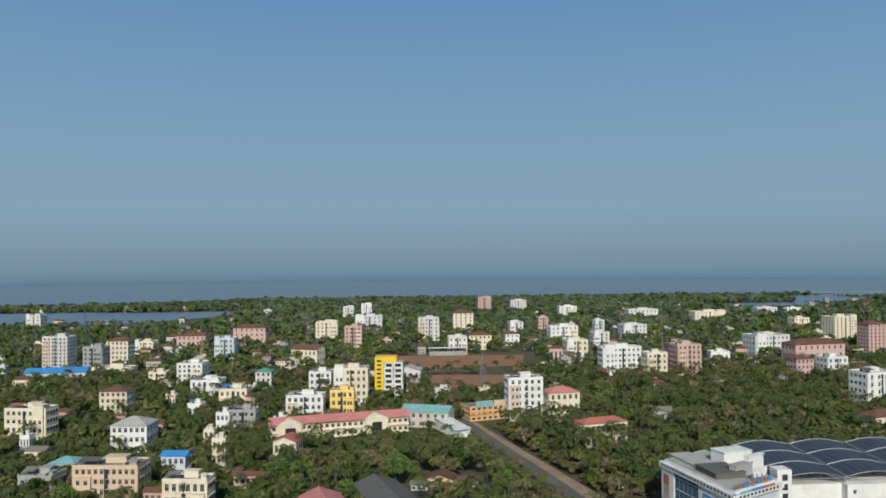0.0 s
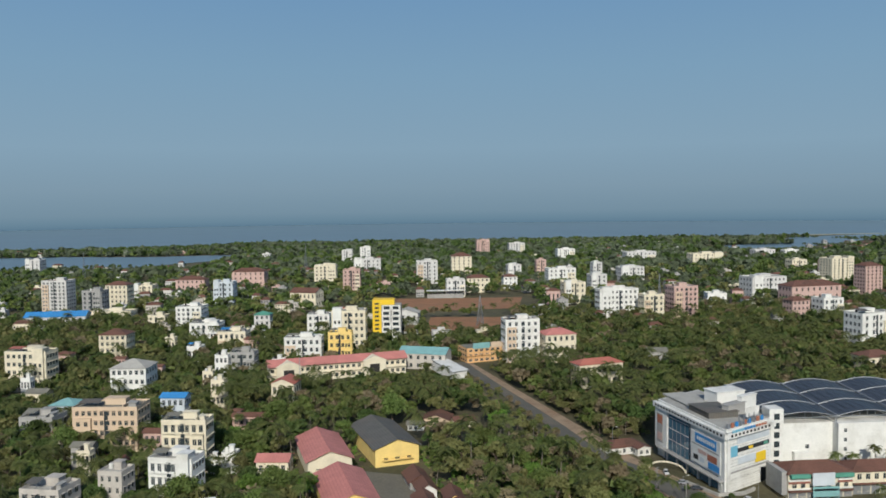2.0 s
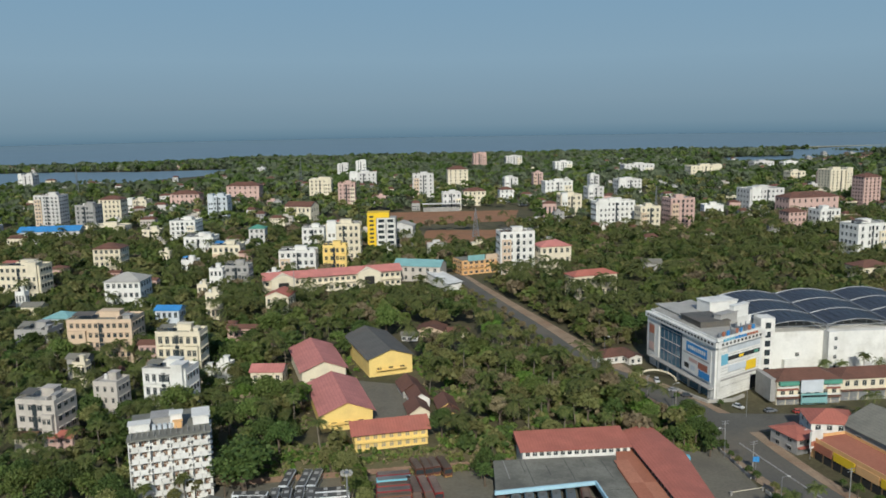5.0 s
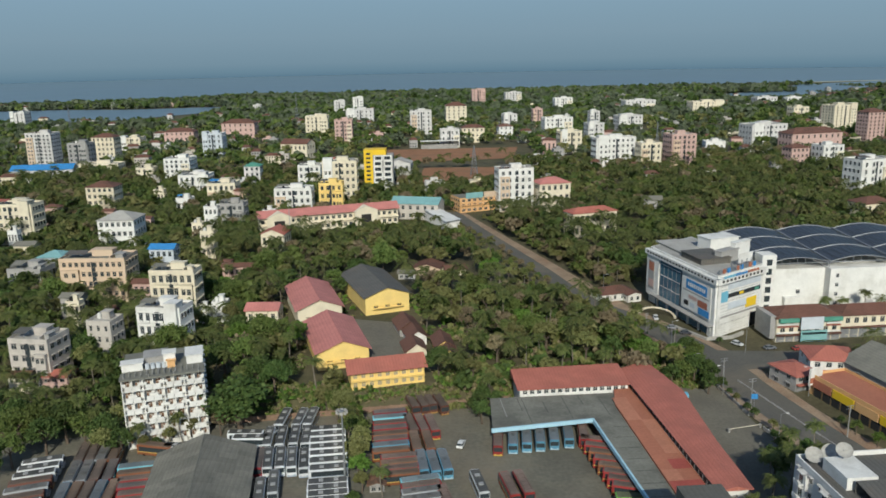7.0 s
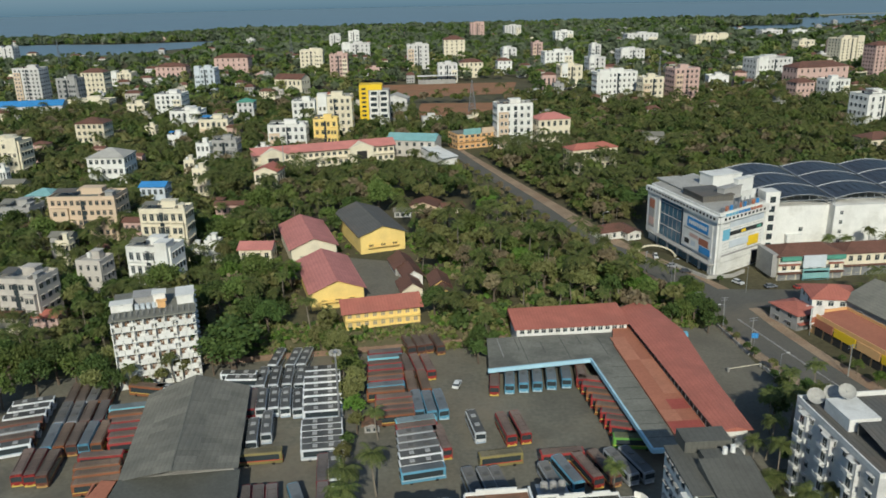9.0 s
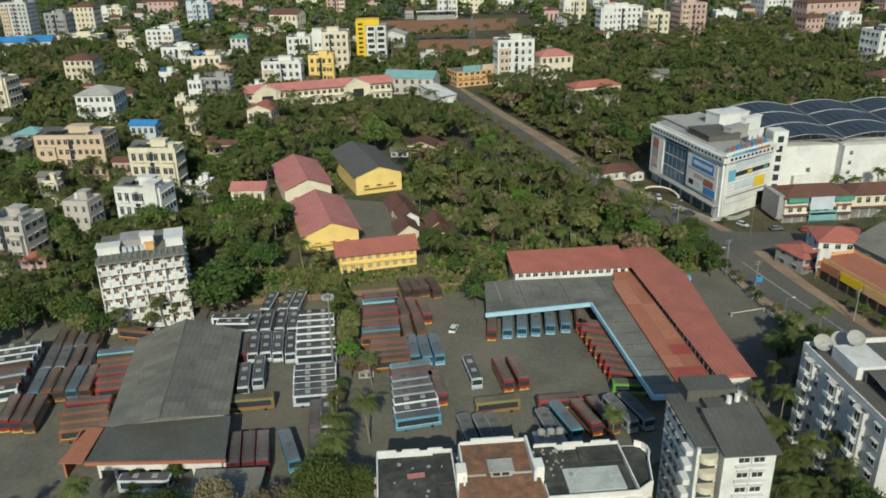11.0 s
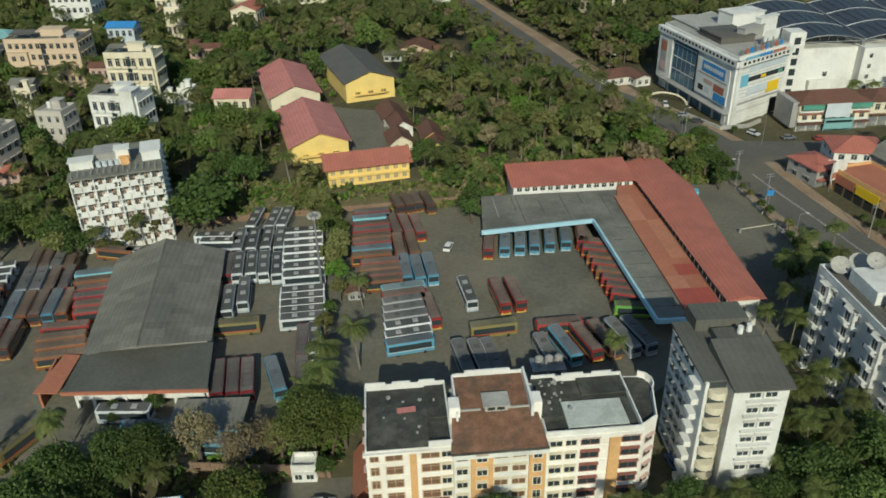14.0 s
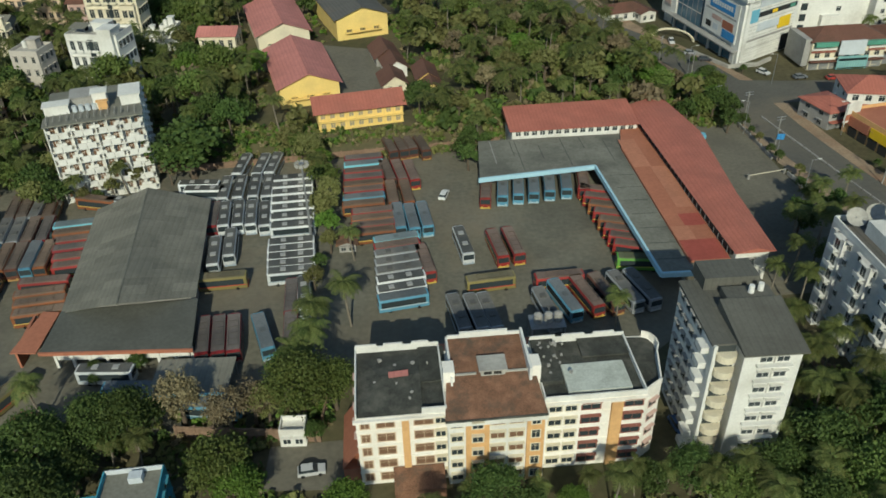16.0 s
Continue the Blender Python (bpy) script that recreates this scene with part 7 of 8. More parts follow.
block("apartment_building", 113.8, 1148.8, 29.8, 23.8, 28.2, CREAM, 6, 4, 3, 0, "hip", TILE, "cream flats with red roof panels", "building", kind="balcony", ww=1.8)
block("apartment_tower", 198.6, 1550.1, 25.8, 18.1, 32.9, PINK, 10, 4, 3, 2, "flat", TERRA, "brown high tower near the coast", "tower block", kind="balcony", ww=1.8)
block("apartment_tower", 262.1, 1522.5, 30.9, 18.6, 27.4, GREYWHITE, 7, 5, 3, 2, "flat", PALESLAB, "white high slab near the coast", "tower block", kind="balcony", ww=1.8)
block("apartment_building", 322.7, 1364.0, 31.0, 18.6, 23.4, WHITE, 5, 4, 3, 2, "flat", PALESLAB, "white roofs cluster block far off", "building", kind="balcony", ww=1.8)
block("house", 179.1, 1066.6, 18.7, 16.8, 19.5, GREYWHITE, 4, 3, 3, 2, "flat", PALESLAB, "plain white four-storey house", "house", ww=1.8)
block("apartment_building", 221.4, 1087.3, 13.8, 12.5, 24.3, PINK, 5, 2, 2, 2, "flat", SLAB, "brown-grey block under repair", "building", kind="balcony", ww=1.8)
block("house", 108.9, 906.2, 26.4, 15.8, 17.5, CREAM, 3, 5, 3, 0, "hip", TILE, "cream house with a red roof by the sports ground", "house", ww=1.8)
block("house", 78.6, 866.7, 20.8, 16.7, 19.3, GREYWHITE, 3, 4, 3, 0, "flat", PALESLAB, "white villa with flat roofs", "house", ww=1.8)
block("house", 151.2, 932.6, 17.1, 13.7, 15.9, WHITE, 3, 3, 3, 2, "hip", TILE, "white house with brown roof", "house", ww=1.8)
block("apartment_building", 442.6, 1317.5, 53.1, 21.2, 19.2, GREYWHITE, 3, 7, 3, 4, "flat", PALESLAB, "row of white houses far off", "building", ww=1.8)
block("apartment_building", 523.5, 1230.6, 53.8, 21.5, 20.0, CREAM, 4, 7, 3, 6, "flat", PALESLAB, "cream and white housing row far off", "building", ww=1.8)
block("warehouse", 692.2, 1372.8, 39.2, 19.6, 16.0, GREYWHITE, 2, 6, 3, 6, "flat", PALESLAB, "low white warehouse far off", "building", ww=1.8)
block("warehouse", 748.7, 1380.8, 28.5, 14.3, 14.1, WHITE, 2, 4, 3, 6, "flat", PALESLAB, "low white shed near the water", "building", ww=1.8)
block("house", 597.5, 1082.9, 23.9, 16.7, 18.3, CREAM, 3, 4, 3, 6, "flat", PALESLAB, "cream house block in the woods", "house", ww=1.8)
block("apartment_building", 591.0, 1001.7, 9.5, 8.5, 23.0, PINK, 5, 2, 2, 8, "flat", TERRA, "red-brown block beside the cream tower", "building", kind="balcony", ww=1.8)
block("house", -109.5, 237.3, 13.5, 11, 15.3, PALEGREY, 4, 4, 3, -14, "flat", PALESLAB, "greyish beige four-storey house with bare terraces", "house", ww=1.8)
block("house", -93.8, 251.2, 8.6, 8.0, 15.2, PALEGREY, 4, 3, 3, -14, "flat", PALESLAB, "grey-beige narrow house with open roof room", "house", ww=1.0)
block("apartment_building", -74.4, 252.6, 15.6, 9.4, 18.6, WHITE, 4, 6, 4, -14, "flat", PALESLAB, "white four-storey flats with roof parapets", "building", kind="balcony", ww=1.4)
block("apartment_building", -80.7, 294.4, 17.5, 8.8, 20.2, CREAM, 4, 6, 4, -8, "flat", SLAB, "pale yellow flats with grey terraces", "building", kind="balcony", ww=1.6)
block("house", -101.1, 356.4, 11.3, 7.9, 15.0, PALEBLUE, 3, 4, 3, -8, "gable_x", BLUESHEET, "pale blue house with bright blue roof sheet", "house", ww=1.5)
block("house", -149.0, 354.7, 11.5, 10.3, 13.8, PALEBLUE, 3, 4, 3, -8, "hip", TEALSHEET, "pale blue house under teal sheets", "house", ww=1.6)
block("apartment_building", -203.2, 444.7, 24.5, 12.2, 22.6, CREAM, 5, 7, 4, -10, "flat", SLAB, "cream flats with terracotta trims", "building", ww=1.8)
block("house", -153.3, 338.7, 15.2, 12.2, 12.2, GREYWALL, 2, 4, 3, -10, "flat", PALESLAB, "grey low house with tin roofs", "house", ww=1.8)
block("hall_building", -52.1, 373.2, 11.3, 11.3, 14.8, CREAM, 2, 4, 3, -12, "gable_y", REDROOF, "hall with a dark red sheet roof", "building", ww=1.5)
block("house", -63.3, 337.3, 15.7, 5.5, 9.8, PINK, 2, 6, 3, -6, "gable_x", TILE, "long low house with dark red tiles", "house", ww=1.4)
block("house", -44.5, 272.0, 11.5, 8.5, 5.6, CREAM, 1, 4, 2, -6, "gable_x", PINKROOF, "small house under a faded pink sheet roof", "house", ww=1.4)
block("hall_building", 115.0, 413.5, 27.0, 10.8, 13.8, CREAM, 2, 8, 3, 14, "hip", REDROOF, "low hall with a long red roof in the trees", "building", ww=1.8)
block("house", 279.1, 415.1, 19.7, 13.8, 13.2, CREAM, 2, 4, 3, 10, "hip", TILE, "house with red tiled roofs in the trees", "house", ww=1.8)
block("shop_building", 22.4, 478.1, 30.2, 15.1, 10.0, PALEGREY, 2, 6, 3, -20, "gable_x", TEALSHEET, "white shop row with blue and pale tin roofs", "building", ww=1.8)
block("apartment_tower", -549.8, 1274.5, 23.4, 18.8, 25.0, GREYWHITE, 5, 3, 3, -8, "flat", PALESLAB, "white tower at the edge of the woods", "tower block", kind="balcony", ww=1.8)
block("school_building", -81.3, 798.3, 28.4, 19.9, 15.8, CREAM, 2, 6, 3, -20, "gable_x", TILE, "school block with long brown roofs", "building", ww=1.8)
block("house", -219.8, 1488.5, 14.6, 11.7, 16.6, GREYWHITE, 3, 3, 2, -4, "flat", PALESLAB, "white little house by the lagoon", "house", ww=1.8)
block("house", -245.7, 711.0, 37.1, 14.8, 11.4, CREAM, 2, 5, 3, -6, "flat", PALESLAB, "cream low house among palms", "house", ww=1.8)
block("house", -191.3, 657.9, 14.5, 11.6, 13.3, CREAM, 3, 3, 3, -6, "flat", PALESLAB, "cream house with a roof room", "house", ww=1.8)
block("house", -165.8, 482.5, 6.3, 5.1, 10.3, PINK, 2, 3, 2, -6, "gable_x", TILE, "small pink tiled house", "house", ww=1.2)
block("house", -99.1, 418.5, 5.6, 5.1, 13.2, CREAM, 3, 2, 2, -6, "flat", PALESLAB, "narrow cream-painted garden house", "house", ww=1.5)
block("house", -97.8, 450.7, 7.8, 7.0, 16.3, WHITE, 3, 3, 3, -6, "flat", PALESLAB, "white plain house by the lane", "house", ww=1.4)
block("house", -156.3, 344.2, 11.2, 8.4, 12.3, GREYWALL, 2, 3, 2, -8, "gable_x", ASBESTOS, "low grey house under tin sheets", "house", ww=1.8)
block("house", -135.6, 316.8, 8.4, 6.3, 10.7, CREAM, 2, 3, 2, -8, "gable_x", TILE, "small house under old red tiles", "house", ww=1.5)
block("house", -121.9, 299.8, 8.0, 6.0, 9.9, GREYWALL, 1, 3, 2, -8, "gable_x", ASBESTOS, "shed with a grey sheet roof", "house", ww=1.5)
block("house", -118.0, 290.0, 5.3, 4.0, 10.2, CREAM, 2, 3, 2, -8, "flat", SLAB, "small flat-roofed cream house", "house", ww=1.0)
block("house", -103.0, 296.1, 6.0, 4.5, 5.4, PINK, 2, 3, 2, -8, "gable_x", TILE, "small maroon-roofed house in the gardens", "house", ww=1.1)
block("house", -102.6, 231.8, 7.9, 5.9, 4.6, PINK, 2, 3, 2, -8, "gable_x", REDROOF, "small red-roofed house under palms", "house", ww=1.5)
block("house", -113.1, 230.4, 6.3, 4.7, 5.5, CREAM, 2, 3, 2, -8, "gable_x", TERRA, "low house with terracotta roof", "house", ww=1.1)
block("house", -69.6, 288.7, 4.4, 3.3, 5.6, WHITE, 2, 3, 2, -8, "flat", PALESLAB, "small white house between palms", "house", ww=0.8)
block("house", -63.5, 289.0, 5.6, 4.8, 8.0, WHITE, 2, 3, 2, -8, "flat", PALESLAB, "narrow white house with a roof shelter", "house", ww=0.9)
block("house", -71.4, 345.2, 4.7, 3.5, 10.3, WHITE, 1, 3, 2, -8, "hip", TILE, "white cottage with tiled roof", "house", ww=0.9)
block("house", -88.7, 394.0, 7.2, 5.4, 13.7, CREAM, 2, 3, 2, -8, "flat", SLAB, "cream house by the lane", "house", ww=1.3)
block("house", -97.5, 310.1, 7.8, 5.8, 11.6, PINK, 2, 3, 2, -8, "gable_x", TILE, "tiled house behind the hotel", "house", ww=1.4)
block("house", -192.0, 412.5, 5.3, 4.0, 13.5, WHITE, 2, 3, 2, -8, "flat", PALESLAB, "white house in the garden", "house", ww=1.0)
block("house", -178.2, 394.2, 10.2, 7.7, 10.4, CREAM, 1, 3, 2, -8, "gable_x", ASBESTOS, "low house with a dull tin roof", "house", ww=1.8)
block("house", -132.5, 441.5, 6.4, 4.8, 12.8, PINK, 2, 3, 2, -8, "gable_x", TILE, "small tiled roof among trees", "house", ww=1.2)
block("house", -127.3, 511.8, 10.1, 7.6, 11.4, WHITE, 1, 3, 2, -8, "flat", PALESLAB, "low white house in the gardens", "house", ww=1.8)
block("house", -66.9, 459.7, 7.1, 5.4, 11.1, WHITE, 1, 3, 2, -8, "flat", PALESLAB, "white house beside the school", "house", ww=1.3)
block("house", -205.3, 496.7, 9.6, 7.2, 11.6, PINK, 1, 3, 2, -8, "hip", TILE, "house with brown hip roof", "house", ww=1.8)
block("house", -94.0, 530.5, 8.8, 6.6, 12.5, PINK, 1, 3, 2, -8, "gable_x", TILE, "small red-roofed house near the lane", "house", ww=1.6)
block("house", -152.4, 546.6, 7.2, 5.4, 11.8, CREAM, 1, 3, 2, -8, "flat", PALESLAB, "cream cottage with flat roof", "house", ww=1.3)
block("house", 166.3, 461.0, 11.8, 8.8, 10.2, GREYWALL, 1, 3, 2, -8, "gable_x", ASBESTOS, "grey roofs between big trees", "house", ww=1.8)
block("house", 325.4, 737.9, 18.7, 14.0, 12.7, WHITE, 1, 3, 2, -8, "flat", PALESLAB, "low white houses by the wood", "house", ww=1.8)
block("house", 354.0, 752.0, 10.9, 8.2, 13.9, PINK, 1, 3, 2, -8, "hip", TILE, "small red house by the wood", "house", ww=1.8)
block("house", 170.5, 775.1, 13.5, 10.1, 14.8, PINK, 1, 3, 2, -8, "hip", TILE, "red-roofed shop by the street", "house", ww=1.8)


# ---- trees ----


def crown_arrays(r, h, leaves, size, lobes, seed, flat=0.75):
    """Leaf clusters over a lobed crown: corners of small quads turned mostly outwards, with gaps and an uneven outline."""
    g = np.random.default_rng(seed)
    c = g.normal(size=(lobes, 3))
    c /= np.linalg.norm(c, axis=1)[:, None]
    c[:, 2] = np.abs(c[:, 2]) * 1.5 - 0.75
    c *= np.array([r * 0.66, r * 0.66, r * 0.62])
    rad = r * g.uniform(0.16, 0.46, lobes)
    k = g.integers(0, lobes, leaves)
    d = g.normal(size=(leaves, 3))
    d /= np.linalg.norm(d, axis=1)[:, None]
    d[:, 2] = np.where(d[:, 2] < -0.35, -d[:, 2], d[:, 2])
    p = c[k] + d * (rad[k] * np.where(g.random(leaves) < 0.14, g.uniform(1.1, 1.55, leaves), g.uniform(0.5, 1.15, leaves)))[:, None] * np.array([1, 1, flat])
    p[:, 2] += h
    n = d + np.array([0, 0, 0.35]) + g.normal(size=(leaves, 3)) * 1.15
    n /= np.linalg.norm(n, axis=1)[:, None]
    u = np.cross(n, g.normal(size=(leaves, 3)))
    u /= np.linalg.norm(u, axis=1)[:, None]
    w = np.cross(n, u)
    s = (size * g.uniform(0.6, 1.3, leaves))[:, None]
    quad = np.stack([p - u * s - w * s * 0.6, p + u * s * 0.9 - w * s * 0.7, p + u * s + w * s * 0.6, p - u * s * 0.8 + w * s * 0.75], axis=1)
    return quad.reshape(-1, 3), (c + np.array([0, 0, h]), rad)


def mesh_quads(name, verts, mat, extra=None):
    n = len(verts) // 4
    me = bpy.data.meshes.new(name)
    me.vertices.add(len(verts))
    me.vertices.foreach_set("co", np.ascontiguousarray(verts, dtype=np.float32).ravel())
    me.loops.add(len(verts))
    me.loops.foreach_set("vertex_index", np.arange(len(verts), dtype=np.int32))
    me.polygons.add(n)
    me.polygons.foreach_set("loop_start", np.arange(0, len(verts), 4, dtype=np.int32))
    me.polygons.foreach_set("loop_total", np.full(n, 4, dtype=np.int32))
    for m in (mat if isinstance(mat, (list, tuple)) else [mat]):
        me.materials.append(m)
    if extra is not None:
        me.polygons.foreach_set("material_index", extra.astype(np.int32))
    me.update()
    return me


def trunk_mesh(h, r, seed):
    g = random.Random(seed)
    s = Shape()
    top = (g.uniform(-0.3, 0.3), g.uniform(-0.3, 0.3), h * 0.62)
    s.tube((0, 0, -0.6), top, r, r * 0.6, 7)
    for k in range(5):
        a = k * 1.256 + g.uniform(-0.4, 0.4)
        q = (top[0] + math.cos(a) * h * 0.24, top[1] + math.sin(a) * h * 0.24, h * g.uniform(0.82, 0.98))
        s.tube(top, q, r * 0.45, r * 0.15, 5)
    return s.mesh("trunk", BARK)


TREES = []
for k, (r, h, leaves, size, lobes, mat, words) in enumerate((
        (4.2, 7.2, 2900, 0.245, 19, LEAF_A, "leafy green tree with a rounded uneven crown"),
        (5.0, 8.2, 3600, 0.25, 24, LEAF_B, "big dark green tree with a dense crown"),
        (3.6, 6.8, 2100, 0.23, 18, LEAF_C, "olive-green tree with a thin crown"),
        (3.2, 6.2, 1500, 0.20, 20, LEAF_D, "half-dry brownish tree with gaps in its crown"),
        (4.0, 6.6, 2700, 0.245, 20, LEAF_E, "bright green mango tree"),
        (5.6, 8.8, 4400, 0.255, 30, LEAF_A, "wide spreading rain tree"),
        (3.0, 5.2, 1600, 0.215, 15, LEAF_B, "small dark green tree"),
        (3.4, 7.6, 1800, 0.22, 20, LEAF_C, "tall olive tree with loose foliage"))):
    quads, _ = crown_arrays(r, h, int(leaves * 0.75), size * 1.12, lobes + 8, 100 + k)
    fine, _ = crown_arrays(r, h, int(leaves * 2.3), size * 0.64, lobes + 16, 150 + k)
    TREES.append((r, h, (mesh_quads("crown", quads, mat), mesh_quads("crown_fine", fine, mat)), trunk_mesh(h, 0.2 + r * 0.05, k), words, quads, mat))


def palm_arrays(seed, n=17, length=3.7, steps=15):
    """Fronds as bent feathered strips: leaflets to both sides of each midrib."""
    g = np.random.default_rng(seed)
    out = []
    for k in range(n):
        a = 2 * math.pi * k / n * 2.4 + g.uniform(-0.2, 0.2)
        up = g.uniform(-0.25, 0.95)
        ln = length * g.uniform(0.8, 1.1)
        rib = []
        for t in np.linspace(0, 1, steps + 1):
            out_r = ln * (t - 0.18 * t * t)
            z = ln * (up * t - (0.55 + 0.25 * up) * t * t)
            rib.append((math.cos(a) * out_r, math.sin(a) * out_r, z))
        side = np.array((-math.sin(a), math.cos(a), 0))
        rib = np.array(rib)
        for i in range(steps):
            p, q = rib[i], rib[i + 1]
            w0 = 0.8 * math.sin(math.pi * (0.15 + 0.8 * i / steps))
            for sg in (-1, 1):
                mid = p + (q - p) * 0.5
                tip = p + side * sg * w0 + np.array((0, 0, -0.42 * w0)) + (q - p) * 1.1
                out += [p, p + (q - p) * 0.8, tip + (q - p) * 0.2, tip - (q - p) * 0.12]
    return np.array(out)


def palm_trunk(h, seed):
    g = random.Random(seed)
    s = Shape()
    bx, by = g.uniform(-0.9, 0.9), g.uniform(-0.9, 0.9)
    pts = [(bx * (1 - t) ** 2 - bx, by * (1 - t) ** 2 - by, h * t) for t in (0, 0.25, 0.5, 0.75, 1)]
    end = pts[-1]
    pts = [(x - end[0], y - end[1], z) for x, y, z in pts]
    for i in range(4):
        s.tube(pts[i], pts[i + 1], 0.22 - 0.025 * i, 0.2 - 0.025 * i, 7)
    for k in range(5):
        a = k * 1.25
        s.tube((0.25 * math.cos(a), 0.25 * math.sin(a), h - 0.45), (0.3 * math.cos(a), 0.3 * math.sin(a), h - 0.15), 0.14, 0.12, 6)
    return s.mesh("trunk", PALMBARK)


PALMS = []
for k in range(4):
    q = palm_arrays(40 + k, 27 + k)
    h = 9.0 + k * 1.3
    PALMS.append((h, mesh_quads("fronds", q, FROND), palm_trunk(h, k), q))


def tree(x, y, k, scale=1.0, turn=0.0):
    r, h, crown, trunk, words, _, _ = TREES[k]
    t = thing("tree", pose(x, y, gz(x, y), rz=turn) @ Matrix.Scale(scale, 4), words, "tree", "trees")
    part("trunk", trunk, t)
    part("crown", crown[1 if y < 140 or (y < 206 and scale > 1) else 0], t)
    return t


def palm(x, y, k, scale=1.0, turn=0.0):
    h, fronds, trunk, _ = PALMS[k]
    t = thing("palm_tree", pose(x, y, gz(x, y), rz=turn) @ Matrix.Scale(scale, 4), "coconut palm with a slim leaning trunk", "palm", "palms")
    part("trunk", trunk, t)
    part("fronds", fronds, t, "arching feathered fronds", pose(0, 0, h))
    return t


SPOTS = {}


def spaced(x, y, gap):
    """Keeps stems apart from one another."""
    c = (int(x // 6), int(y // 6))
    for i in (-1, 0, 1):
        for j in (-1, 0, 1):
            for px, py in SPOTS.get((c[0] + i, c[1] + j), ()):
                if (px - x) ** 2 + (py - y) ** 2 < gap * gap:
                    return False
    SPOTS.setdefault(c, []).append((x, y))
    return True


# trees that stand out by themselves
for x, y, k, sc in ((-48.5, 199, 6, 0.8), (-53.5, 191.5, 2, 0.7), (-58, 187, 7, 0.55), (-64, 185, 2, 0.5), (-69, 182.5, 1, 0.7), (-61, 185.5, 6, 0.5), (-73, 182, 2, 0.95),  (-74, 186, 1, 0.9), (-80, 189, 0, 1.0), (-86, 192, 1, 1.0), (-93, 193, 5, 0.9), (-100, 196, 1, 1.0), (-74, 194, 2, 1.0), (-108, 197, 0, 1.0), (-46, 192, 3, 0.8), (-33, 206, 1, 0.9), (14.5, 211, 1, 0.85), (26, 200, 6, 0.95), (24, 207, 2, 0.8), (-8.8, 169, 2, 0.95), (-11.5, 187, 2, 0.95), (-13, 193, 7, 1.1), (-15, 197, 0, 0.9), (-18, 201, 2, 1.0),
                    # kind 1 from x = -35 to -50: dark leaf colour in place of shadow
                    (-10.4, 112.6, 5, 1.0), (-5.6, 114, 5, 0.75), (-12.5, 117, 1, 0.85), (-15.8, 111.5, 2, 0.9), (-21.2, 109.8, 3, 1.15), (-18, 112, 3, 1.0), (-29, 112.8, 3, 1.25), (-34, 113.5, 6, 0.8), (-35.6, 109, 1, 1.0), (-8.6, 107.4, 6, 0.6), (-3.3, 92.6, 4, 0.8), (-40, 108, 1, 1.0), (-47, 104, 1, 1.1), (-50, 98, 1, 1.1), (-42, 101, 1, 0.8), (-44, 94, 1, 1.1), (-21, 98.6, 0, 1.1), (-18.4, 95.6, 4, 0.9),
                    (16.5, 91.5, 1, 0.78), (21, 89.5, 6, 0.9), (44, 92, 1, 0.75), (48, 88, 0, 0.9), (12, 89, 6, 0.9), (27, 90, 4, 0.6), (38, 92, 6, 0.9), (62, 92, 1, 1.1), (66, 86, 5, 1.0), (58, 84, 1, 0.9), (88, 139, 0, 0.8), (82, 131, 1, 0.7), (70, 126, 6, 0.8), (72, 94, 1, 1.2), (70, 102, 0, 1.0),
                    (84, 207, 6, 1.0), (88, 208, 0, 0.8), (92, 209, 1, 0.8), (95, 206, 6, 1.1), (93, 201, 6, 0.9), (98, 203, 6, 0.6), (80, 176, 6, 0.35), (-46, 126, 6, 0.5), (-39, 126.6, 6, 0.55), (-45.5, 123.8, 6, 0.4), (101, 248, 6, 0.4), (113, 239, 6, 0.4), (95, 218, 0, 0.8), (98, 223, 0, 0.75), (93, 214, 4, 0.8), (96.5, 227, 1, 0.7), (90, 221, 4, 0.9), (97.6, 213, 6, 0.8), (98.6, 199, 6, 0.35), (98.4, 194, 2, 0.35), (98.6, 188, 6, 0.4), (98.8, 184, 6, 0.45), (100, 176, 2, 0.4), (97.5, 170, 6, 0.5), (96, 163, 0, 0.55), (99, 158, 1, 0.6), (82.5, 190.8, 6, 0.4), (88, 152, 1, 0.75), (91, 159, 6, 0.7), (120.5, 172, 0, 0.4), (122, 165, 4, 0.45), (120, 178, 6, 0.35), (-8.2, 163, 4, 0.75), (-8.4, 175.5, 2, 0.9), (-9.4, 181.5, 0, 0.85), (-10.6, 190.5, 4, 0.85), (-7.6, 158.4, 2, 0.6), (-9.5, 152, 6, 0.6), (-10.2, 146, 2, 0.6), (24.6, 190, 6, 0.95), (24.2, 195, 1, 0.6), (30, 199.5, 6, 0.7), (-89, 186, 1, 0.9), (-95, 180, 0, 0.9), (-97, 172, 1, 0.9), (-98, 190, 5, 0.9), (-100, 164, 4, 0.8), (55.8, 90.8, 1, 0.8), (48.2, 91.8, 0, 0.65), (61, 92.5, 1, 0.85), (75.5, 92, 1, 1.0), (77, 104, 1, 0.7)):
    tree(x, y, k, sc, (x * 37 + y * 11) % 360)
    SPOTS.setdefault((int(x // 6), int(y // 6)), []).append((x, y))
great = tree(-41.2, 194.9, 1, 1.0, 40)
great.matrix_world = great.matrix_world @ Matrix.Diagonal((2.0, 2.0, 1.22, 1))
SPOTS.setdefault((int(-41.2 // 6), int(194.9 // 6)), []).append((-41.2, 194.9))
take(-41.2, 194.9, 12, 12)
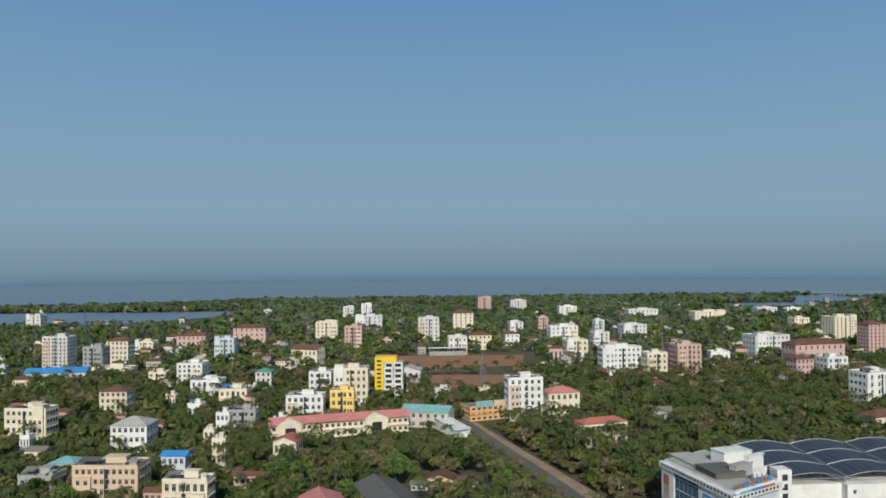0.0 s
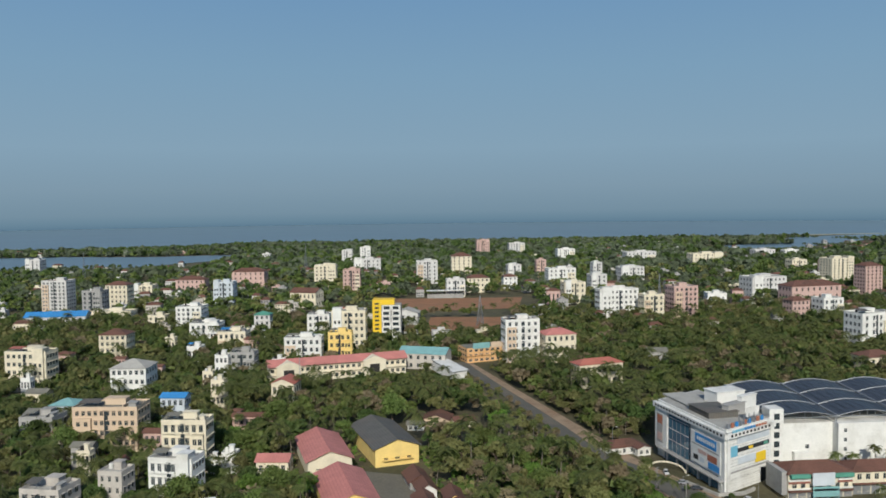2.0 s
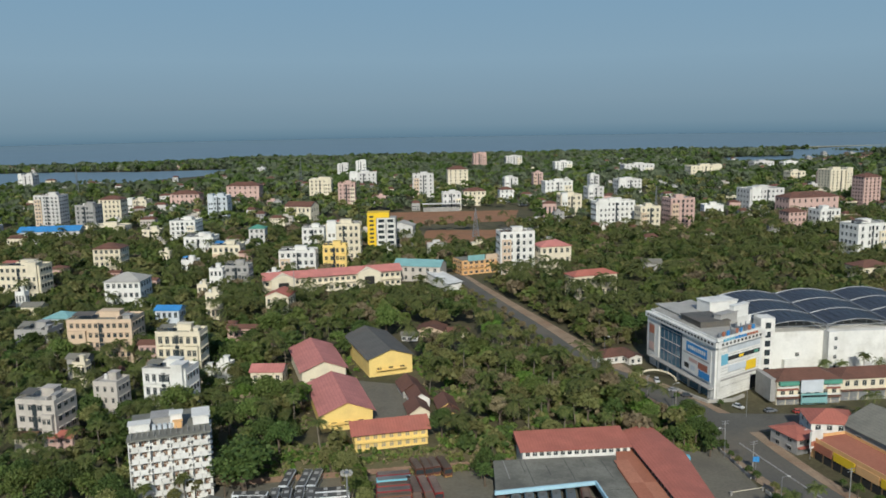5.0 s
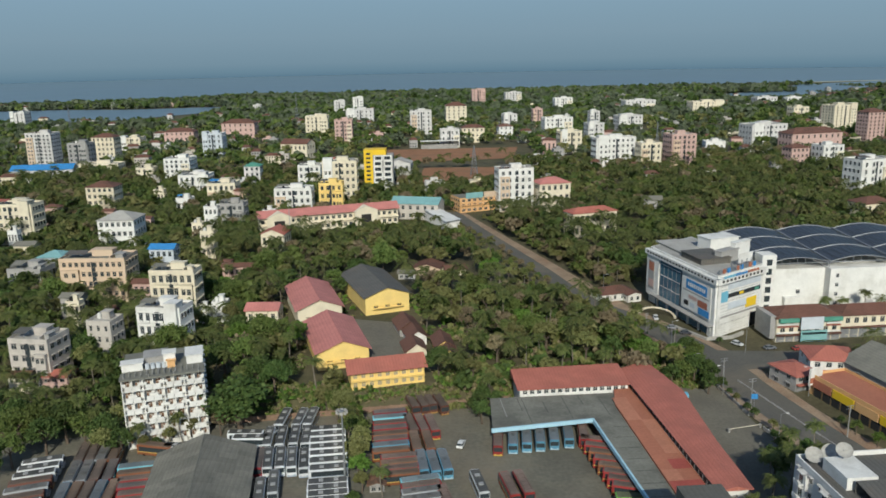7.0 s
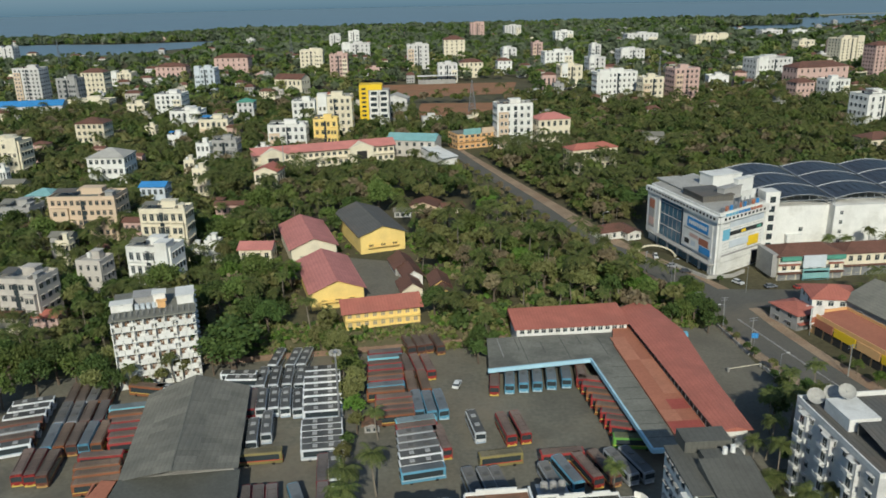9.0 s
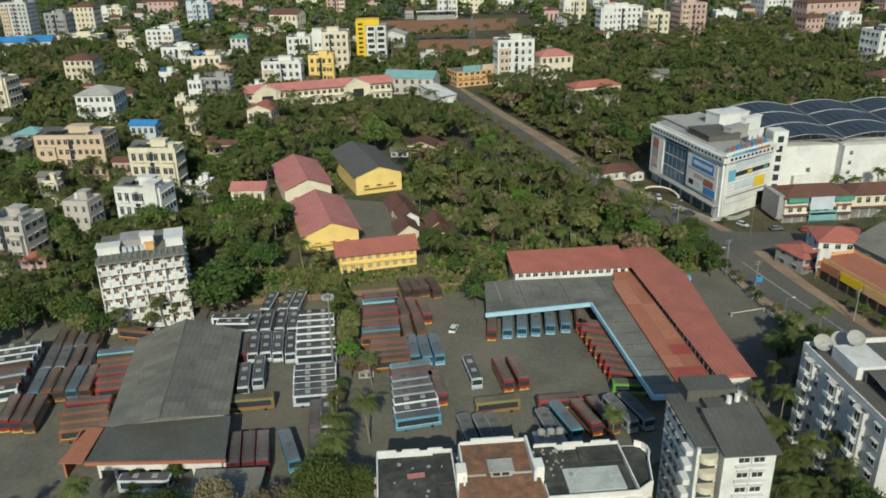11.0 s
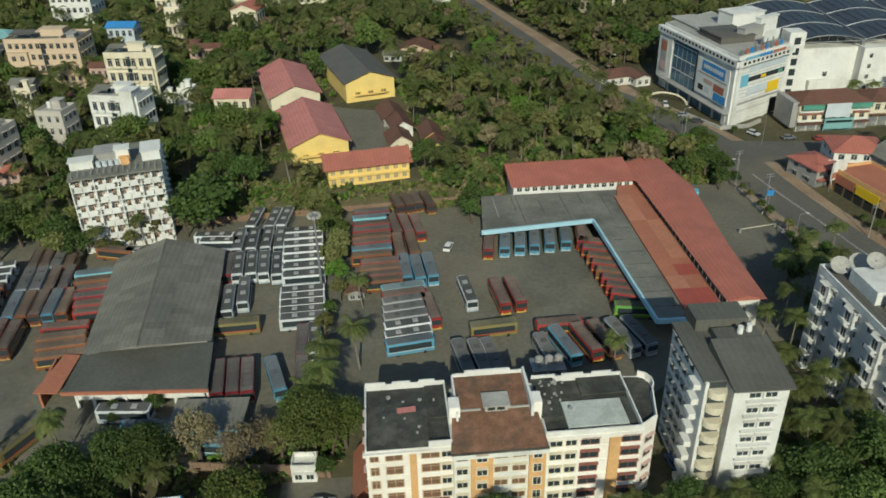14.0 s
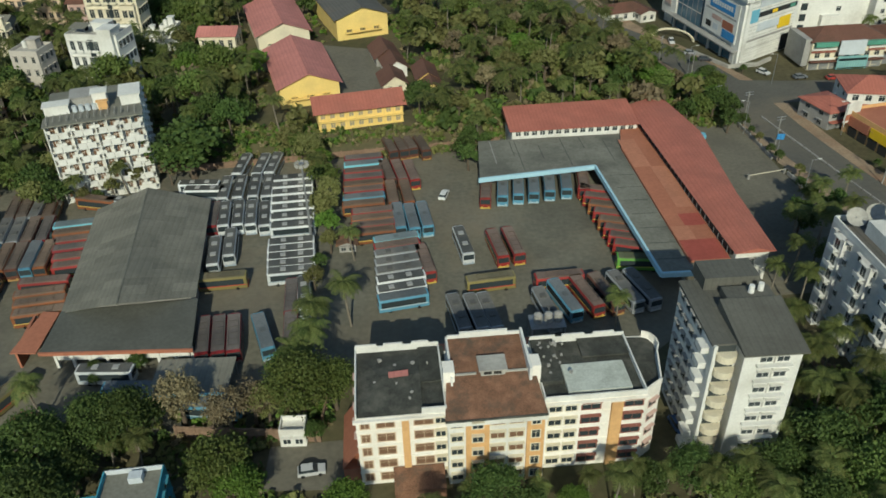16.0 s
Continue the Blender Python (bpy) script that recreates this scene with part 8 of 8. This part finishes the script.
for x, y, k, sc in ((-33.2, 104.6, 1, 0.75), (22.5, 92, 0, 0.6), (29.5, 92.5, 1, 0.55), (36, 93, 2, 0.55), (41, 92.5, 0, 0.62), (13, 92.5, 1, 0.5), (-37.5, 105.5, 0, 0.8), (-9.3, 122.6, 0, 1.15), (-9.3, 129, 0, 1.18), (-4, 135, 0, 1.1), (-3.4, 155.4, 0, 0.85), (-11, 186, 1, 0.8), (-12.5, 196, 0, 0.9), (-12, 119, 2, 0.85), (43, 127, 1, 0.85), (-52, 116, 1, 0.9), (-56, 188.5, 1, 0.8), (-65, 184, 0, 0.85), (-77, 190, 2, 0.9), (-83, 195, 3, 0.9), (-90, 198, 1, 0.9), (87, 143, 3, 1.0), (97, 150, 2, 0.85), (93, 156, 1, 0.7),
                    (80, 137, 2, 0.9), (85, 133, 1, 0.9), (76, 127, 3, 0.85), (72, 121, 0, 0.9), (74, 133, 1, 0.8), (92, 140, 0, 0.8), (66, 116, 2, 0.9), (70, 110, 1, 0.95), (64, 104, 0, 1.0), (68, 98, 2, 1.0), (74, 104, 3, 0.9), (78, 98, 0, 0.9), (60, 88, 1, 1.0), (52, 86, 0, 1.0), (72, 86, 3, 1.0), (33, 90, 1, 0.8), (8, 88, 0, 0.85), (64, 80, 2, 1.0), (56, 78, 1, 1.0),
                    (68.2, 110.2, 0, 1.05), (73.9, 112.5, 1, 1.0), (79.2, 113.5, 2, 0.85), (65.7, 101.6, 1, 1.05), (59.5, 96.3, 0, 0.95), (45.4, 89.6, 0, 0.9), (50, 90.5, 1, 0.85), (73.6, 98.9, 2, 0.9), (65.3, 85.4, 1, 0.95), (52.2, 84.8, 2, 0.8), (67.5, 95.5, 3, 0.75), (94.4, 158, 1, 0.95), (103.6, 163, 0, 0.95), (86, 150.5, 0, 0.9), (90, 147, 2, 0.8), (84.6, 147.9, 1, 0.95),
                    (28, 201, 1, 0.9), (-32, 216, 2, 0.8), (-38, 222, 1, 0.8), (160, 256, 1, 0.9), (168, 258, 0, 0.9), (176, 257, 2, 0.95), (150, 254, 0, 0.8)):
    palm(x, y, k, sc, (x * 53 + y * 17) % 360)
    SPOTS.setdefault((int(x // 6), int(y // 6)), []).append((x, y))
def beside_road(x, y):
    """On the strip of low growth that lies south-west of the upper road."""
    if not 262 < y < 490:
        return False
    edge = np.interp(y, (262, 298, 345, 396, 448, 490), (95, 80, 73, 63, 53, 46))
    return -26 < x - edge < 3


# the near woods: single trees
rnd = random.Random(5)
count_t = count_p = 0
while count_t + count_p < 300:
    y = rnd.uniform(205, 330) if rnd.random() < 0.85 else rnd.uniform(78, 135)
    x = rnd.uniform(-115 - (y - 200) * 0.5, 125 + (y - 200) * 0.6)
    if y < 135 and -62 < x < 80:
        continue
    if not free(x, y, 1.0) or not spaced(x, y, 4.6):
        continue
    wood = 10 < x < 100 and 208 < y < 300
    if beside_road(x, y):
        tree(x, y, rnd.choice((2, 3, 6)), rnd.uniform(0.4, 0.6), rnd.uniform(0, 360))
        count_t += 1
    elif rnd.random() < (0.34 if wood else 0.5):
        palm(x, y, rnd.randrange(4), rnd.uniform(0.75, 1.05), rnd.uniform(0, 360))
        count_p += 1
    else:
        k = rnd.choice((0, 2, 2, 3, 3, 7, 7, 6, 0, 2, 3, 0, 4) if wood else (0, 1, 1, 2, 4, 5, 6, 6, 7))
        if 66 < x < 92 and 214 < y < 252 and rnd.random() < 0.7:
            k = 4
        tree(x, y, k, rnd.uniform(0.7, 1.2), rnd.uniform(0, 360))
        count_t += 1


# the rest of the woods, joined: middle distance with leaves, far off with coarser clumps
def woods(name, spots, make, mats, label):
    quads, ids = [], []
    for x, y, k, sc, a in spots:
        q, m = make(k)
        c, s = math.cos(a) * sc, math.sin(a) * sc
        t = np.empty_like(q)
        t[:, 0] = q[:, 0] * c - q[:, 1] * s + x
        t[:, 1] = q[:, 0] * s + q[:, 1] * c + y
        t[:, 2] = q[:, 2] * sc + gz(x, y)
        quads.append(t)
        ids.append(np.full(len(q) // 4, m))
    return solo(name, mesh_quads(name, np.concatenate(quads), mats, np.concatenate(ids)), label, "woods", "stuff")


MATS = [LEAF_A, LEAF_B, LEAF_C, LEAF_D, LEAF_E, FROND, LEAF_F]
MID = []
for k in range(10):
    m = (0, 1, 3, 2, 0, 2, 1, 2, 1, 0)[k]
    q, _ = crown_arrays(3.2 + 0.25 * (k % 5), 5.2 + 0.3 * (k % 4), 270, 0.6, 12, 300 + k)
    MID.append((q, m))
for k in range(3):
    q = palm_arrays(80 + k, 16, 4.8, 7)
    q[:, 2] += 9 + k
    MID.append((q[:], 5))
THIN = []
for k in range(10):
    q, _ = crown_arrays(3.2 + 0.25 * (k % 5), 5.2 + 0.3 * (k % 4), 130, 0.85, 11, 330 + k)
    THIN.append((q, MID[k][1]))
THIN += MID[10:]
# most far clumps use LEAF_F, which has haze in its colour
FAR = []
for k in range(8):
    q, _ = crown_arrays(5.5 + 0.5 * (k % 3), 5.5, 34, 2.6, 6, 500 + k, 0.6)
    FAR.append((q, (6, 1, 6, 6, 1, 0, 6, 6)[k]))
spots = []
tries = 0
while len(spots) < 3800 and tries < 40000:
    tries += 1
    y = 195 + 505 * rnd.random() ** 0.8
    x = rnd.uniform(-110 - (y - 195) * 0.62, 150 + (y - 195) * 0.66)
    if free(x, y, 1.0) and spaced(x, y, 3.4 + y * 0.003):
        k = rnd.randrange(10) if rnd.random() < 0.66 else 10 + rnd.randrange(3)
        if beside_road(x, y):
            k = rnd.choice((2, 2, 3, 5, 7, 0))
        elif 10 < x < 100 and 205 < y < 345 and k < 10:
            k = rnd.choice((2, 2, 3, 5, 7, 0, 4))
        elif 72 < x < 135 and 330 < y < 480 and rnd.random() < 0.6:
            k = 10 + rnd.randrange(3)
        spots.append((x, y, k, rnd.uniform(0.4, 0.6) if beside_road(x, y) else (rnd.uniform(0.65, 1.35) if y < 330 else rnd.uniform(0.85, 1.5)), rnd.uniform(0, 6.28)))
# low growth along the edge of the grove by the upper road
for _ in range(420):
    y = rnd.uniform(285, 485)
    x = np.interp(y, (262, 298, 345, 396, 448, 490), (95, 80, 73, 63, 53, 46)) + rnd.uniform(11, 34)
    if free(x, y, -0.6):
        spots.append((x, y, rnd.choice((0, 2, 3, 4, 5, 7)), rnd.uniform(0.35, 0.75), rnd.uniform(0, 6.28)))
woods("woods_near", [(x, y, k if y < 400 else k + 100, sc, a) for x, y, k, sc, a in spots], lambda k: MID[k] if k < 100 else THIN[k - 100], MATS, "mixed green trees and palms filling the town gardens")
WET = ((-1700, -640, 1400, 1760), (-640, -300, 1420, 1740), (700, 1000, 1640, 1800), (1000, 1250, 1800, 2120), (1250, 2600, 2090, 2340))


def dry(x, y):
    coast = 1960 + 0.02 * (x + 905) if x < -905 else (1965 + (x + 905) * 0.3 if x < -545 else (2055 + (x + 545) * 1.68 if x < -400 else 2320))
    return y < coast - 6 and not any(a < x < b and c < y < d for a, b, c, d in WET)


# finer far clumps, some again in the haze-toned LEAF_F
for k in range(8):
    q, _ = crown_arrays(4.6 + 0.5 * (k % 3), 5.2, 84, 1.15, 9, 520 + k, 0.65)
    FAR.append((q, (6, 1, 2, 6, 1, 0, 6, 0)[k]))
spots = []
for _ in range(15000):
    y = 690 + 1660 * rnd.random() ** 0.75
    x = rnd.uniform(-150 - y * 0.62, 150 + y * 0.68)
    if dry(x, y) and free(x, y, 2.0):
        low = 1.0 if dry(x, y + 170) and dry(x, y + 80) else 0.45
        spots.append((x, y, rnd.randrange(8) + (8 if y < 1150 else 0), rnd.uniform(0.75, 1.6) * low, rnd.uniform(0, 6.28)))
for _ in range(1500):
    x = rnd.uniform(-1500, -380)
    y = rnd.uniform(1770, 2060)
    if dry(x, y):
        spots.append((x, y, rnd.randrange(8), rnd.uniform(0.7, 1.3), rnd.uniform(0, 6.28)))
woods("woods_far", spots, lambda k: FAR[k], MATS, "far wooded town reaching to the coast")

# far houses too small to tell apart, scattered through the woods
s = Shape()
for _ in range(400):
    y = rnd.uniform(560, 1900)
    x = rnd.uniform(-100 - y * 0.55, 100 + y * 0.6)
    if not dry(x, y) or not free(x, y, 4):
        continue
    w, d, h = rnd.uniform(7, 15), rnd.uniform(7, 11), rnd.uniform(6.5, 10.5)
    # wall colours muted to carry the distance haze
    m = rnd.choice((0, 0, 1, 1, 2, 5, 5, 6))
    s.box(x - w / 2, x + w / 2, y - d / 2, y + d / 2, 0, h, m)
    fl = int(h // 3)
    for j in range(fl):
        for i in range(int(w // 2.6)):
            wx = x - w / 2 + 1.3 + i * 2.6
            s.box(wx - 0.6, wx + 0.6, y - d / 2 - 0.1, y - d / 2 - 0.01, j * 3 + 1.0, j * 3 + 2.4, 4)
    if rnd.random() < 0.6:
        z = h + 0.05
        s.face([(x - w / 2 - 0.5, y - d / 2 - 0.5, z), (x + w / 2 + 0.5, y - d / 2 - 0.5, z), (x + w / 4, y, z + 2.4), (x - w / 4, y, z + 2.4)], 3)
        s.face([(x + w / 2 + 0.5, y - d / 2 - 0.5, z), (x + w / 2 + 0.5, y + d / 2 + 0.5, z), (x + w / 4, y, z + 2.4)], 3)
        s.face([(x - w / 2 - 0.5, y + d / 2 + 0.5, z), (x - w / 2 - 0.5, y - d / 2 - 0.5, z), (x - w / 4, y, z + 2.4)], 3)
        s.face([(x + w / 2 + 0.5, y + d / 2 + 0.5, z), (x - w / 2 - 0.5, y + d / 2 + 0.5, z), (x - w / 4, y, z + 2.4), (x + w / 4, y, z + 2.4)], 3)
    else:
        s.box(x - w / 5, x + w / 6, y - 1, y + d / 4, h, h + 2.2, m)
solo("far_houses", s.mesh("far_houses", GREYWHITE, CREAM, PINK, TILE, GLASS, GREYWALL, PALEGREY), "many small white and tiled houses among the far trees", "houses", "stuff")

# low scrub and grass under the trees, on the slope behind the yard and along the walls
SCRUB = []
for k in range(6):
    q, _ = crown_arrays(1.1, 0.5, 26, 0.34, 4, 700 + k, 0.7)
    SCRUB.append((q, (2, 0, 3, 4, 2, 1)[k]))
spots = []
for _ in range(9000):
    y = rnd.choice((rnd.uniform(196, 300), rnd.uniform(200, 212), rnd.uniform(78, 116)))
    x = rnd.uniform(-120, 110)
    on_slope = 203.5 < y < 206 and -45 < x < 34
    if y < 135 and (x > 100 or not free(x, y, -1.0)):
        continue
    if on_slope or free(x, y, -0.8):
        tall = 1.8 if 20 < x < 100 and 210 < y < 300 else 1.0
        spots.append((x, y, rnd.randrange(6), rnd.uniform(0.5, 1.5) * tall, rnd.uniform(0, 6.28)))
woods("scrub", spots, lambda k: SCRUB[k], MATS, "dry grass, bushes and scrub under the trees")
